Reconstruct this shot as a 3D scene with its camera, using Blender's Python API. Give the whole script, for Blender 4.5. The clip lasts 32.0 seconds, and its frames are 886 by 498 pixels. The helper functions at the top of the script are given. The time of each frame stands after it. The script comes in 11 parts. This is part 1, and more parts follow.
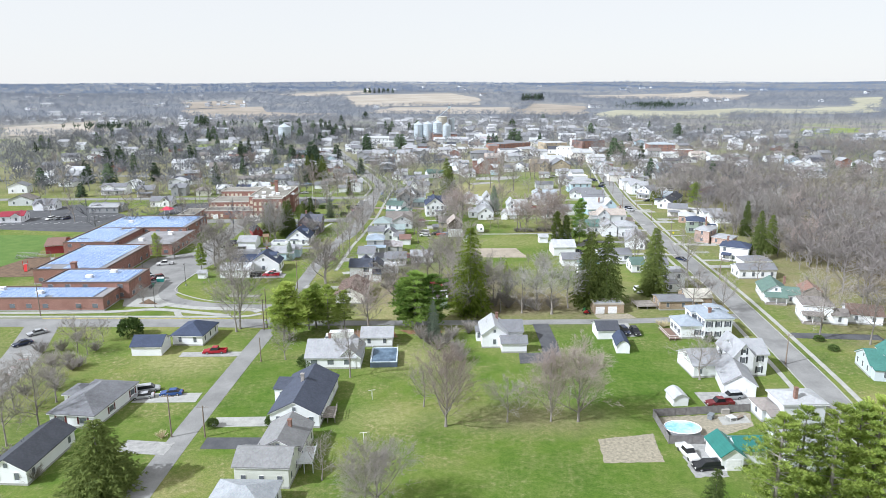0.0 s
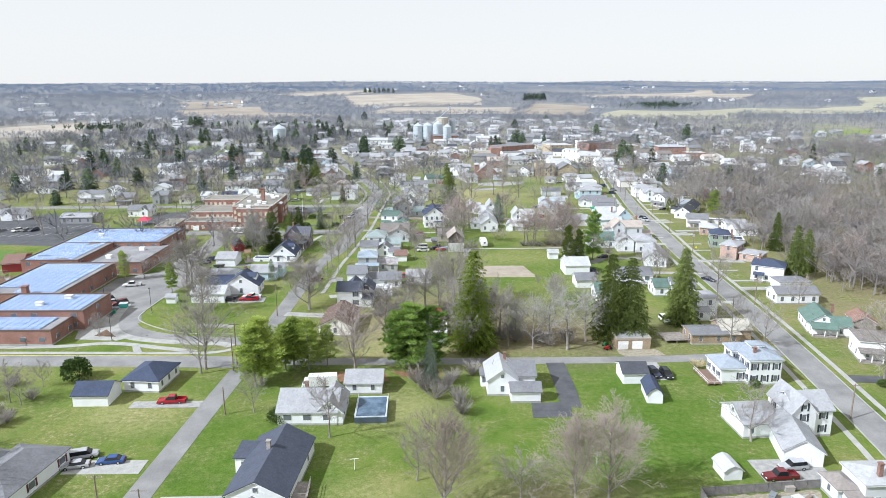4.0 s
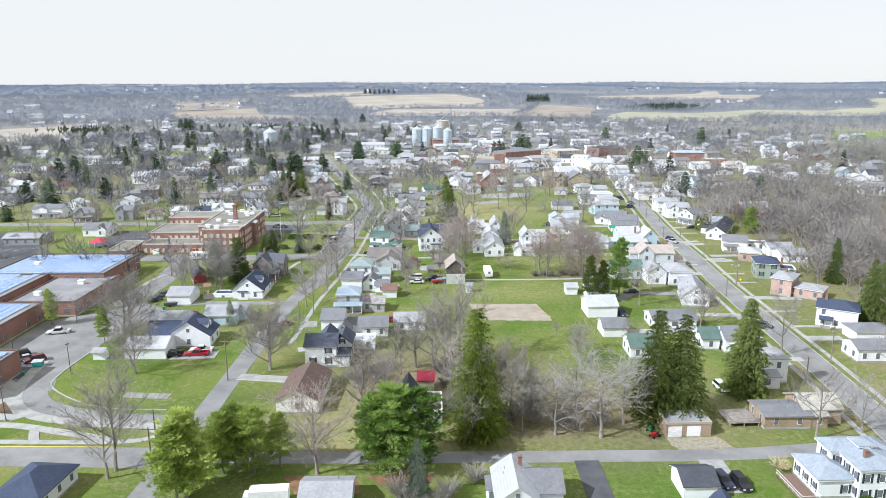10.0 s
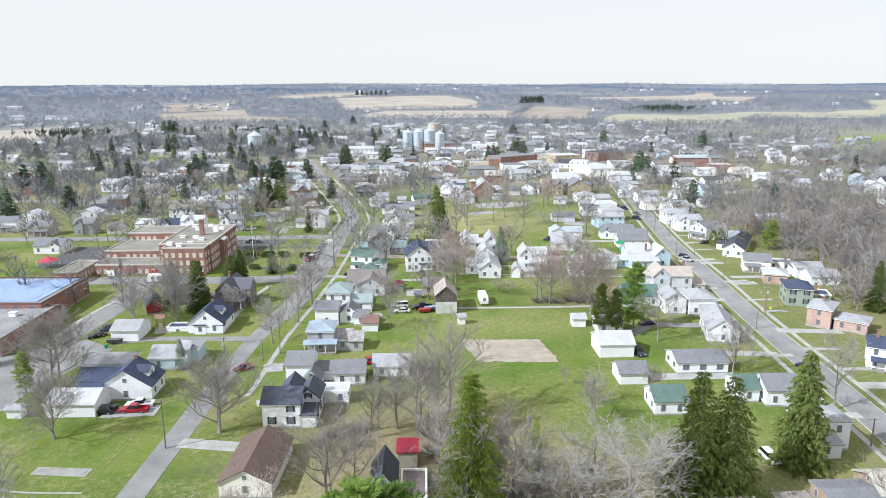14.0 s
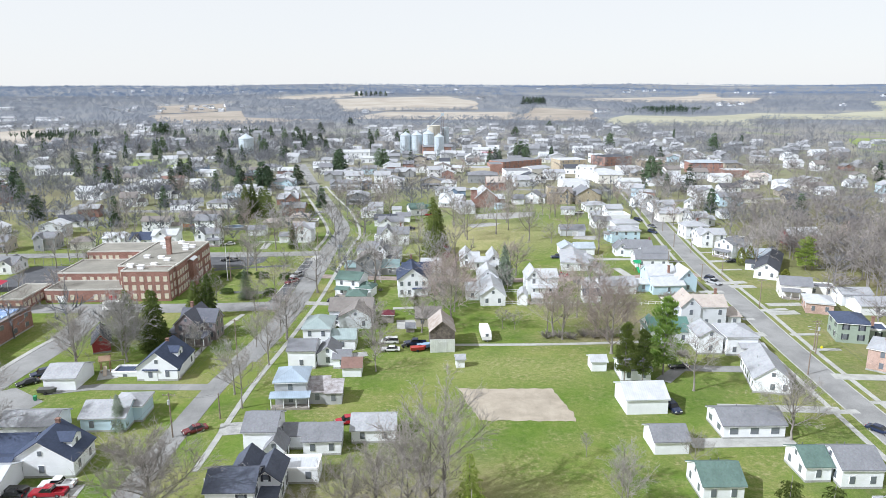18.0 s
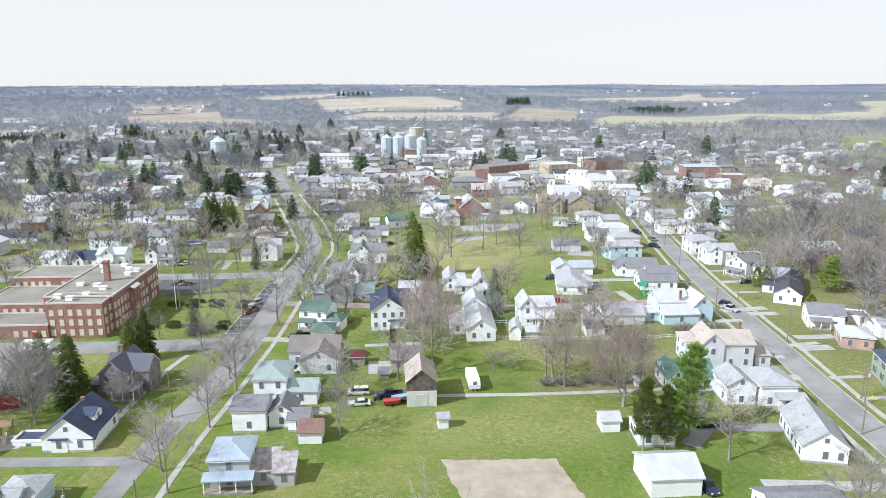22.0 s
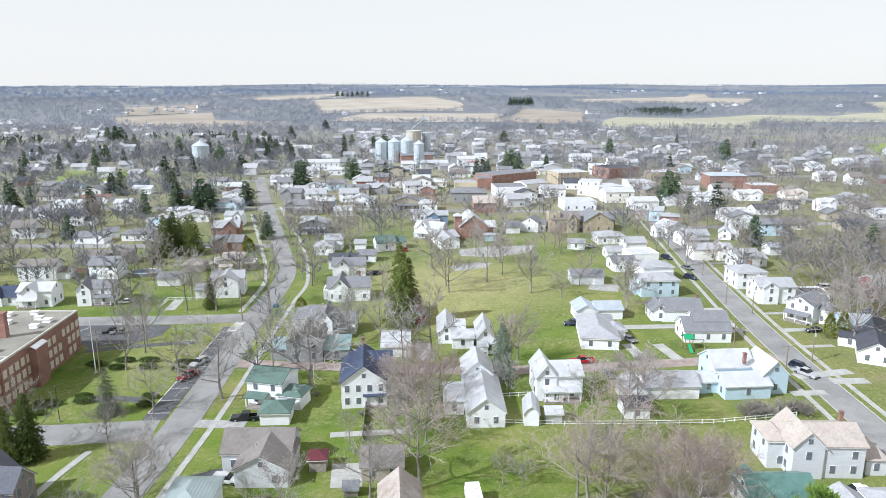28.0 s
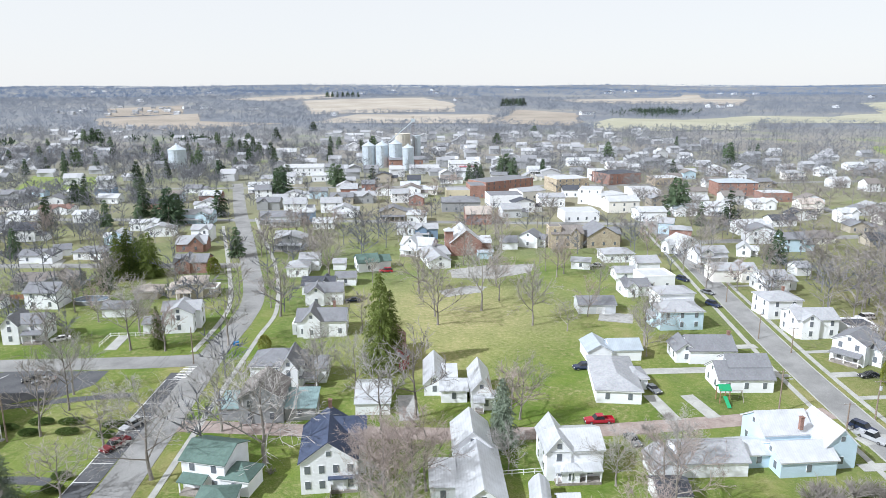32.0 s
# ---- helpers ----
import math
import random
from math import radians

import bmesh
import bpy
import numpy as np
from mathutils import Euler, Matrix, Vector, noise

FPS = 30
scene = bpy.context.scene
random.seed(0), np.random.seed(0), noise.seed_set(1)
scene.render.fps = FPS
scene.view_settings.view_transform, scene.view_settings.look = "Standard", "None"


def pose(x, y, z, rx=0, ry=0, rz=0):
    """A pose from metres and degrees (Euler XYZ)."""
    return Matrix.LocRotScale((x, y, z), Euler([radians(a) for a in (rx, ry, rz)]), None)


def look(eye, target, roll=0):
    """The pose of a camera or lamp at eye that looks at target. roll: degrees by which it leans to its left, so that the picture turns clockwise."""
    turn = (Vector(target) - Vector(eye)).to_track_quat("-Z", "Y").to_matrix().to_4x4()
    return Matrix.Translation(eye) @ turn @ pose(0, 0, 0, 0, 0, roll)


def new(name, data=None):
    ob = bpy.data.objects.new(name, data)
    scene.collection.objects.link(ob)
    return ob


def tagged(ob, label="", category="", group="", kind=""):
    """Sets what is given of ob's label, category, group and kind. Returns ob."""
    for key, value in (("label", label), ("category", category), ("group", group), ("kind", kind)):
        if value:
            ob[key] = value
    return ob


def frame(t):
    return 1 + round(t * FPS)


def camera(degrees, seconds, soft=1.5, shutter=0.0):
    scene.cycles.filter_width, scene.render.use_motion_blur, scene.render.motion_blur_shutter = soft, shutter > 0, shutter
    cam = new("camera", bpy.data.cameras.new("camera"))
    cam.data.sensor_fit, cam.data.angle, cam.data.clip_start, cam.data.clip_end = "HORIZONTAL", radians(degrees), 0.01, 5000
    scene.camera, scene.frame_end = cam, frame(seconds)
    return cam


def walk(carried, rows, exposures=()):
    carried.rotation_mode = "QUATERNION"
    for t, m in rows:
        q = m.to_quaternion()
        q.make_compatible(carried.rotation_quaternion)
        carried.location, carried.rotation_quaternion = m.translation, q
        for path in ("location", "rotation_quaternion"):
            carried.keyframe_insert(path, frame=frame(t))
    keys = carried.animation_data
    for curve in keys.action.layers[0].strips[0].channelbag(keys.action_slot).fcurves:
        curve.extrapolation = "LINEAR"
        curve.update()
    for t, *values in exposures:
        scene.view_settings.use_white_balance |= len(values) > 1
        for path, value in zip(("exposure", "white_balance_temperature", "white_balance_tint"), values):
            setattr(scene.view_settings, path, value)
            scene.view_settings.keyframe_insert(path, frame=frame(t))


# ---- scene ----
cam = camera(65, 32.0, soft=0.35)


def flown(at, turn):
    """A pose from the eye and the yaw, pitch and roll in degrees."""
    yaw, pitch, roll = (radians(v) for v in turn)
    ahead = Vector((-math.sin(yaw) * math.cos(pitch), math.cos(yaw) * math.cos(pitch), math.sin(pitch)))
    return look(at, Vector(at) + ahead * 10, turn[2])


# The flight: seconds, eye, and yaw, pitch and roll.
PATH = [
    (0, (0.00, 0.00, 66.20), (-0.001, -13.670, -0.213)),
    (0.5, (0.11, 3.40, 66.20), (0.010, -13.697, -0.240)),
    (1, (0.22, 6.79, 66.21), (0.052, -13.694, -0.222)),
    (1.5, (0.27, 10.13, 66.21), (0.050, -13.687, -0.241)),
    (2, (0.33, 13.47, 66.21), (0.055, -13.670, -0.235)),
    (2.5, (0.39, 16.87, 66.22), (0.091, -13.689, -0.232)),
    (3, (0.45, 20.39, 66.22), (0.076, -13.675, -0.243)),
    (3.5, (0.50, 24.01, 66.22), (0.077, -13.696, -0.250)),
    (5.5, (0.84, 38.69, 66.23), (0.150, -13.704, -0.291)),
    (6, (0.94, 42.30, 66.24), (0.157, -13.686, -0.315)),
    (6.5, (1.04, 45.96, 66.24), (0.145, -13.691, -0.321)),
    (7, (1.16, 49.68, 66.24), (0.174, -13.685, -0.296)),
    (7.5, (1.31, 53.36, 66.25), (0.170, -13.681, -0.295)),
    (8, (1.48, 56.97, 66.25), (0.207, -13.666, -0.286)),
    (8.5, (1.63, 60.53, 66.24), (0.220, -13.664, -0.270)),
    (9, (1.76, 64.14, 66.22), (0.212, -13.645, -0.266)),
    (9.5, (1.91, 67.78, 66.21), (0.227, -13.630, -0.288)),
    (10, (2.08, 71.43, 66.20), (0.240, -13.630, -0.265)),
    (10.5, (2.27, 75.10, 66.19), (0.277, -13.609, -0.243)),
    (11, (2.46, 78.74, 66.17), (0.284, -13.608, -0.281)),
    (11.5, (2.70, 82.34, 66.16), (0.320, -13.593, -0.313)),
    (12, (2.95, 85.93, 66.15), (0.223, -13.563, -0.266)),
    (12.5, (3.09, 89.64, 66.14), (0.050, -13.540, -0.223)),
    (13, (3.14, 93.40, 66.12), (-0.117, -13.543, -0.247)),
    (13.5, (3.24, 97.11, 66.11), (-0.227, -13.533, -0.227)),
    (14, (3.39, 100.82, 66.10), (-0.311, -13.537, -0.220)),
    (14.5, (3.57, 104.56, 66.09), (-0.348, -13.524, -0.210)),
    (16.5, (4.26, 119.37, 66.04), (-0.320, -13.485, -0.177)),
    (17, (4.38, 123.13, 66.04), (-0.287, -13.470, -0.190)),
    (17.5, (4.57, 126.92, 66.03), (-0.284, -13.476, -0.185)),
    (18, (4.78, 130.71, 66.03), (-0.266, -13.480, -0.180)),
    (18.5, (4.91, 134.49, 66.02), (-0.273, -13.474, -0.172)),
    (19, (5.04, 138.21, 66.01), (-0.274, -13.462, -0.190)),
    (19.5, (5.18, 141.91, 66.01), (-0.303, -13.461, -0.194)),
    (20, (5.37, 145.57, 66.00), (-0.270, -13.459, -0.209)),
    (20.2, (5.45, 147.05, 66.00), (-0.360, -13.473, -0.202)),
    (20.3, (5.49, 147.79, 66.00), (-1.020, -13.479, -0.198)),
    (20.4, (5.53, 148.52, 66.00), (-1.500, -13.486, -0.194)),
    (20.5, (5.57, 149.26, 65.99), (-1.558, -13.493, -0.191)),
    (21, (5.77, 153.03, 65.99), (-1.574, -13.472, -0.190)),
    (21.5, (5.97, 156.86, 65.98), (-1.562, -13.477, -0.189)),
    (22, (6.22, 160.67, 65.97), (-1.564, -13.467, -0.189)),
    (22.5, (6.56, 164.49, 65.97), (-1.527, -13.460, -0.185)),
    (23, (6.84, 168.28, 65.96), (-1.510, -13.445, -0.181)),
    (23.5, (7.07, 172.12, 65.96), (-1.510, -13.446, -0.191)),
    (24, (7.21, 176.09, 65.95), (-1.525, -13.435, -0.187)),
    (24.5, (7.39, 180.04, 65.95), (-1.555, -13.428, -0.192)),
    (25, (7.64, 183.98, 65.95), (-1.530, -13.443, -0.142)),
    (25.5, (7.92, 187.89, 65.95), (-1.507, -13.448, -0.139)),
    (27.5, (9.03, 203.54, 65.95), (-1.473, -13.453, -0.163)),
    (28, (9.27, 207.47, 65.95), (-1.464, -13.470, -0.161)),
    (28.5, (9.46, 211.39, 65.95), (-1.469, -13.453, -0.131)),
    (29, (9.64, 215.33, 65.95), (-1.500, -13.439, -0.156)),
    (29.5, (9.87, 219.20, 65.95), (-1.500, -13.441, -0.128)),
    (30, (10.11, 222.94, 65.95), (-1.506, -13.436, -0.118)),
    (30.5, (10.33, 226.60, 65.95), (-1.500, -13.443, -0.099)),
    (31, (10.57, 230.32, 65.95), (-1.548, -13.451, -0.137)),
    (31.5, (10.92, 234.14, 65.95), (-1.691, -13.436, -0.133)),
    (31.8, (11.11, 236.50, 65.95), (-2.080, -13.441, -0.143)),
    (32, (11.24, 238.07, 65.95), (-2.114, -13.445, -0.150)),
]
walk(cam, [(t, flown(at, turn)) for t, at, turn in PATH], [(0, 0.27, 5950, 10), (32, 0.27, 5950, 10)])

# ---- world, sun and exposure ----
SUN_FROM = Vector((-0.70, -0.33, 0.63)).normalized()
world = bpy.data.worlds.new("sky")
scene.world = world
world.use_nodes = True
wt = world.node_tree
sky = wt.nodes.new("ShaderNodeTexSky")
sky.sky_type = "NISHITA"
sky.sun_disc = False
sky.sun_elevation = math.asin(SUN_FROM.z)
sky.sun_rotation = math.atan2(SUN_FROM.x, SUN_FROM.y)
sky.altitude = 300
sky.air_density, sky.dust_density, sky.ozone_density = 1.0, 0.6, 1.5
# A bright veil of high thin cloud lies before the blue.
scaled = wt.nodes.new("ShaderNodeMix")
scaled.data_type, scaled.blend_type = "RGBA", "MIX"
scaled.inputs[0].default_value = 0.88
scaled.inputs[7].default_value = (9.3, 9.0, 8.5, 1)
wt.links.new(sky.outputs[0], scaled.inputs[6])
wt.nodes["Background"].inputs[1].default_value = 0.088
wt.links.new(scaled.outputs[2], wt.nodes["Background"].inputs[0])
sun_data = bpy.data.lights.new("sun", "SUN")
sun_data.energy, sun_data.angle, sun_data.color = 5.0, radians(0.6), (0.985, 0.98, 0.97)
sun = new("sun", sun_data)
sun.matrix_world = look(SUN_FROM * 300, (0, 0, 0))

# ---- materials ----
MATS = {}


def node_mat(key, rough=0.8, metal=0.0, spec=0.3):
    """A new material with its node tree, principled node and object coordinates."""
    m = bpy.data.materials.new(key)
    m.use_nodes = True
    nt = m.node_tree
    p = nt.nodes["Principled BSDF"]
    p.inputs["Roughness"].default_value = rough
    p.inputs["Metallic"].default_value = metal
    p.inputs["Specular IOR Level"].default_value = spec
    co = nt.nodes.new("ShaderNodeTexCoord")
    return m, nt, p, co.outputs["Object"]


def tex(nt, kind, co, scale, **kw):
    n = nt.nodes.new(kind)
    n.inputs["Scale"].default_value = scale
    nt.links.new(co, n.inputs["Vector"])
    for k, v in kw.items():
        n.inputs[k].default_value = v
    return n


def ramp(nt, fac, stops):
    r = nt.nodes.new("ShaderNodeValToRGB")
    e = r.color_ramp.elements
    while len(e) < len(stops):
        e.new(0.5)
    for el, (pos, col) in zip(e, stops):
        el.position, el.color = pos, (*col, 1)
    nt.links.new(fac, r.inputs[0])
    return r.outputs[0]


def mixc(nt, fac, a, b, mode="MIX"):
    n = nt.nodes.new("ShaderNodeMix")
    n.data_type, n.blend_type = "RGBA", mode
    for sock, v in ((n.inputs[0], fac), (n.inputs[6], a), (n.inputs[7], b)):
        if isinstance(v, bpy.types.NodeSocket):
            nt.links.new(v, sock)
        elif isinstance(v, (int, float)):
            sock.default_value = v
        else:
            sock.default_value = (*v, 1)
    return n.outputs[2]


def bump(nt, p, height, strength=0.4, dist=0.05):
    b = nt.nodes.new("ShaderNodeBump")
    b.inputs["Strength"].default_value, b.inputs["Distance"].default_value = strength, dist
    nt.links.new(height, b.inputs["Height"])
    nt.links.new(b.outputs[0], p.inputs["Normal"])


def shade(c, k):
    return tuple(max(0.0, min(1.0, v * k)) for v in c)


def wave(nt, co, scale, axis, profile="SAW"):
    w = nt.nodes.new("ShaderNodeTexWave")
    w.wave_type, w.bands_direction, w.wave_profile = "BANDS", axis, profile
    w.inputs["Scale"].default_value = scale
    nt.links.new(co, w.inputs["Vector"])
    return w.outputs["Fac"]


def siding(c):
    key = "siding %.2f %.2f %.2f" % c
    if key not in MATS:
        m, nt, p, co = node_mat(key, 0.6)
        n = tex(nt, "ShaderNodeTexNoise", co, 0.5, Detail=5.0)
        n2 = tex(nt, "ShaderNodeTexNoise", co, 9.0, Detail=3.0)
        col = ramp(nt, n.outputs["Fac"], [(0.3, shade(c, 0.93)), (0.6, c)])
        col = mixc(nt, ramp(nt, n2.outputs["Fac"], [(0.3, (0.0, 0.0, 0.0)), (0.7, (0.06, 0.06, 0.06))]), col, (0.45, 0.43, 0.41))
        w = wave(nt, co, 1.3, "Z")
        lines = ramp(nt, w, [(0.0, (0.72, 0.72, 0.74)), (0.16, (1, 1, 1))])
        col = mixc(nt, 0.25, col, lines, "MULTIPLY")
        nt.links.new(col, p.inputs["Base Color"])
        bump(nt, p, w, 0.5, 0.03)
        MATS[key] = m
    return MATS[key]


def shingle(c):
    key = "shingle %.2f %.2f %.2f" % c
    if key not in MATS:
        m, nt, p, co = node_mat(key, 0.9, 0.0, 0.2)
        n = tex(nt, "ShaderNodeTexNoise", co, 0.35, Detail=6.0, Roughness=0.65)
        v = tex(nt, "ShaderNodeTexVoronoi", co, 3.2)
        n3 = tex(nt, "ShaderNodeTexNoise", co, 14.0, Detail=3.0)
        col = ramp(nt, n.outputs["Fac"], [(0.3, shade(c, 0.84)), (0.5, c), (0.72, shade(c, 1.1))])
        tabs = ramp(nt, v.outputs["Color"], [(0.0, (0.75, 0.75, 0.75)), (1.0, (1.15, 1.15, 1.15))])
        col = mixc(nt, 0.6, col, tabs, "MULTIPLY")
        col = mixc(nt, 0.25, col, n3.outputs["Color"], "OVERLAY")
        nt.links.new(col, p.inputs["Base Color"])
        bump(nt, p, v.outputs["Distance"], 0.4, 0.02)
        MATS[key] = m
    return MATS[key]


def sheet_metal(c, rough=0.4):
    key = "sheet_metal %.2f %.2f %.2f" % c
    if key not in MATS:
        m, nt, p, co = node_mat(key, rough, 0.35, 0.5)
        n = tex(nt, "ShaderNodeTexNoise", co, 0.4, Detail=6.0, Roughness=0.7)
        col = ramp(nt, n.outputs["Fac"], [(0.3, shade(c, 0.75)), (0.65, c)])
        w = wave(nt, co, 0.7, "X", "SIN")
        seam = ramp(nt, w, [(0.0, (0.7, 0.7, 0.7)), (0.12, (1, 1, 1))])
        col = mixc(nt, 0.3, col, seam, "MULTIPLY")
        nt.links.new(col, p.inputs["Base Color"])
        bump(nt, p, w, 0.35, 0.04)
        MATS[key] = m
    return MATS[key]


def brickwork(c):
    key = "brickwork %.2f %.2f %.2f" % c
    if key not in MATS:
        m, nt, p, co = node_mat(key, 0.9, 0.0, 0.2)
        sep = nt.nodes.new("ShaderNodeSeparateXYZ")
        nt.links.new(co, sep.inputs[0])
        add = nt.nodes.new("ShaderNodeMath")
        nt.links.new(sep.outputs[0], add.inputs[0])
        nt.links.new(sep.outputs[1], add.inputs[1])
        com = nt.nodes.new("ShaderNodeCombineXYZ")
        nt.links.new(add.outputs[0], com.inputs[0])
        nt.links.new(sep.outputs[2], com.inputs[1])
        b = nt.nodes.new("ShaderNodeTexBrick")
        nt.links.new(com.outputs[0], b.inputs["Vector"])
        b.inputs["Color1"].default_value = (*c, 1)
        b.inputs["Color2"].default_value = (*shade(c, 0.7), 1)
        b.inputs["Mortar"].default_value = (*shade(c, 1.35), 1)
        b.inputs["Scale"].default_value = 3.0
        b.inputs["Mortar Size"].default_value = 0.02
        n = tex(nt, "ShaderNodeTexNoise", co, 0.3, Detail=5.0)
        st = ramp(nt, n.outputs["Fac"], [(0.3, (0.75, 0.72, 0.7)), (0.6, (1.05, 1.05, 1.05))])
        nt.links.new(mixc(nt, 0.8, b.outputs["Color"], st, "MULTIPLY"), p.inputs["Base Color"])
        bump(nt, p, b.outputs["Fac"], -0.3, 0.02)
        MATS[key] = m
    return MATS[key]


def mottled(name, a, b, scale=0.6, fine=12.0, rough=0.9, c=None, spec=0.25, strength=0.3):
    """A surface that wanders between two colours at one scale and is grainy at another."""
    if name not in MATS:
        m, nt, p, co = node_mat(name, rough, 0.0, spec)
        n = tex(nt, "ShaderNodeTexNoise", co, scale, Detail=8.0, Roughness=0.62)
        n2 = tex(nt, "ShaderNodeTexNoise", co, fine, Detail=4.0)
        stops = [(0.32, a), (0.62, b)] if c is None else [(0.3, a), (0.5, b), (0.68, c)]
        col = ramp(nt, n.outputs["Fac"], stops)
        g = ramp(nt, n2.outputs["Fac"], [(0.25, (0.7, 0.7, 0.7)), (0.75, (1.2, 1.2, 1.2))])
        nt.links.new(mixc(nt, 0.7, col, g, "MULTIPLY"), p.inputs["Base Color"])
        bump(nt, p, n2.outputs["Fac"], strength, 0.04)
        MATS[name] = m
    return MATS[name]


def plain(name, c, rough=0.5, metal=0.0, spec=0.4):
    if name not in MATS:
        m, nt, p, co = node_mat(name, rough, metal, spec)
        n = tex(nt, "ShaderNodeTexNoise", co, 1.7, Detail=4.0)
        nt.links.new(ramp(nt, n.outputs["Fac"], [(0.3, shade(c, 0.85)), (0.65, c)]), p.inputs["Base Color"])
        MATS[name] = m
    return MATS[name]


def varied(name, a, b, rough=0.8, trans=0.0):
    """Foliage and bark: each object and each loose piece has its own tint between two colours."""
    if name not in MATS:
        m, nt, p, co = node_mat(name, rough, 0.0, 0.15)
        g = nt.nodes.new("ShaderNodeNewGeometry")
        oi = nt.nodes.new("ShaderNodeObjectInfo")
        add = nt.nodes.new("ShaderNodeMath")
        add.operation = "MULTIPLY_ADD"
        add.inputs[1].default_value = 0.5
        nt.links.new(oi.outputs["Random"], add.inputs[0])
        half = nt.nodes.new("ShaderNodeMath")
        half.operation = "MULTIPLY"
        half.inputs[1].default_value = 0.5
        nt.links.new(g.outputs["Random Per Island"], half.inputs[0])
        nt.links.new(half.outputs[0], add.inputs[2])
        col = ramp(nt, add.outputs[0], [(0.1, a), (0.9, b)])
        nt.links.new(col, p.inputs["Base Color"])
        if trans:
            t = nt.nodes.new("ShaderNodeBsdfTranslucent")
            nt.links.new(col, t.inputs[0])
            mx = nt.nodes.new("ShaderNodeMixShader")
            mx.inputs[0].default_value = trans
            nt.links.new(p.outputs[0], mx.inputs[1])
            nt.links.new(t.outputs[0], mx.inputs[2])
            nt.links.new(mx.outputs[0], nt.nodes["Material Output"].inputs[0])
        MATS[name] = m
    return MATS[name]


LITTER = ((0.175, 0.15, 0.088), (0.30, 0.245, 0.175))
STRAW = ((0.20, 0.22, 0.075), (0.42, 0.37, 0.215))
LUSH = ((0.046, 0.106, 0.014), (0.102, 0.172, 0.027))


def grass_mat():
    if "grass" not in MATS:
        m, nt, p, co = node_mat("grass", 0.95, 0.0, 0.1)
        n = tex(nt, "ShaderNodeTexNoise", co, 0.035, Detail=9.0, Roughness=0.68)
        n2 = tex(nt, "ShaderNodeTexNoise", co, 0.9, Detail=8.0, Roughness=0.75)
        n3 = tex(nt, "ShaderNodeTexNoise", co, 3.5, Detail=6.0, Roughness=0.75)
        n4 = tex(nt, "ShaderNodeTexNoise", co, 0.11, Detail=7.0, Roughness=0.7)
        col = ramp(nt, n.outputs["Fac"], [(0.36, (0.060, 0.112, 0.017)), (0.47, (0.108, 0.170, 0.028)), (0.55, (0.158, 0.198, 0.048)), (0.67, (0.275, 0.25, 0.12))])
        dry = ramp(nt, n2.outputs["Fac"], [(0.37, (0.088, 0.142, 0.030)), (0.52, (0.18, 0.196, 0.074)), (0.68, (0.38, 0.335, 0.22))])
        col = mixc(nt, ramp(nt, n4.outputs["Fac"], [(0.42, (0.08, 0.08, 0.08)), (0.64, (0.85, 0.85, 0.85))]), col, dry)
        g = ramp(nt, n3.outputs["Fac"], [(0.32, (0.5, 0.55, 0.45)), (0.68, (1.38, 1.32, 1.32))])
        col = mixc(nt, 0.85, col, g, "MULTIPLY")
        # Lush lawns and worn places: leaf litter under the groves, dry meadow, trampled yards.
        # On the east verge (112, 205) the litter brown also paints in tree shade.
        for cx, cy, rx, ry, c1, c2 in ((40, 152, 36, 44, LUSH, 0.85), (22, 92, 60, 34, LUSH, 0.75), (-34, 142, 26, 40, LUSH, 0.65), (-66, 118, 26, 16, LUSH, 0.6), (30, 262, 44, 30, LUSH, 0.35), (46, 304, 20, 7, LITTER, 0.75), (-4, 216, 40, 38, LITTER, 0.95), (30, 203, 52, 26, LITTER, 0.95), (-12, 195, 30, 16, STRAW, 0.6), (56, 318, 24, 16, LITTER, 0.55), (22, 432, 48, 48, STRAW, 0.95), (5, 395, 30, 24, STRAW, 0.4), (-12, 128, 12, 8, STRAW, 0.5),
                                       (235, 330, 170, 300, LITTER, 0.95), (165, 215, 70, 130, LITTER, 0.85), (112, 205, 16, 60, LITTER, 0.6), (84, 205, 10, 40, LITTER, 0.5), (17, 128, 22, 9, LITTER, 0.6), (-62, 158, 16, 12, STRAW, 0.7), (-58, 370, 14, 22, STRAW, 0.5), (22, 285, 40, 14, STRAW, 0.35), (-115, 130, 40, 60, LITTER, 0.5), (-8, 160, 14, 14, STRAW, 0.6), (-250, 520, 190, 150, LITTER, 0.7), (60, 640, 300, 150, LITTER, 0.7)):
            mp = nt.nodes.new("ShaderNodeMapping")
            mp.inputs["Location"].default_value = (-cx / rx, -cy / ry, 0)
            mp.inputs["Scale"].default_value = (1 / rx, 1 / ry, 0)
            nt.links.new(co, mp.inputs["Vector"])
            ln = nt.nodes.new("ShaderNodeVectorMath")
            ln.operation = "LENGTH"
            nt.links.new(mp.outputs[0], ln.inputs[0])
            wob = nt.nodes.new("ShaderNodeMath")
            wob.operation = "MULTIPLY_ADD"
            wob.inputs[1].default_value = 1.6
            nt.links.new(n4.outputs["Fac"], wob.inputs[0])
            nt.links.new(ln.outputs["Value"], wob.inputs[2])
            msk = ramp(nt, wob.outputs[0], [(0.0, (c2, c2, c2)), (0.5, (c2, c2, c2)), (1.0, (0, 0, 0))])
            half = nt.nodes.new("ShaderNodeMath")
            half.operation = "MULTIPLY"
            half.inputs[1].default_value = 0.55
            nt.links.new(wob.outputs[0], half.inputs[0])
            nt.links.new(half.outputs[0], msk.node.inputs[0])
            tone = ramp(nt, n2.outputs["Fac"], [(0.35, c1[0]), (0.65, c1[1])])
            col = mixc(nt, msk, col, mixc(nt, 0.7, tone, g, "MULTIPLY"))
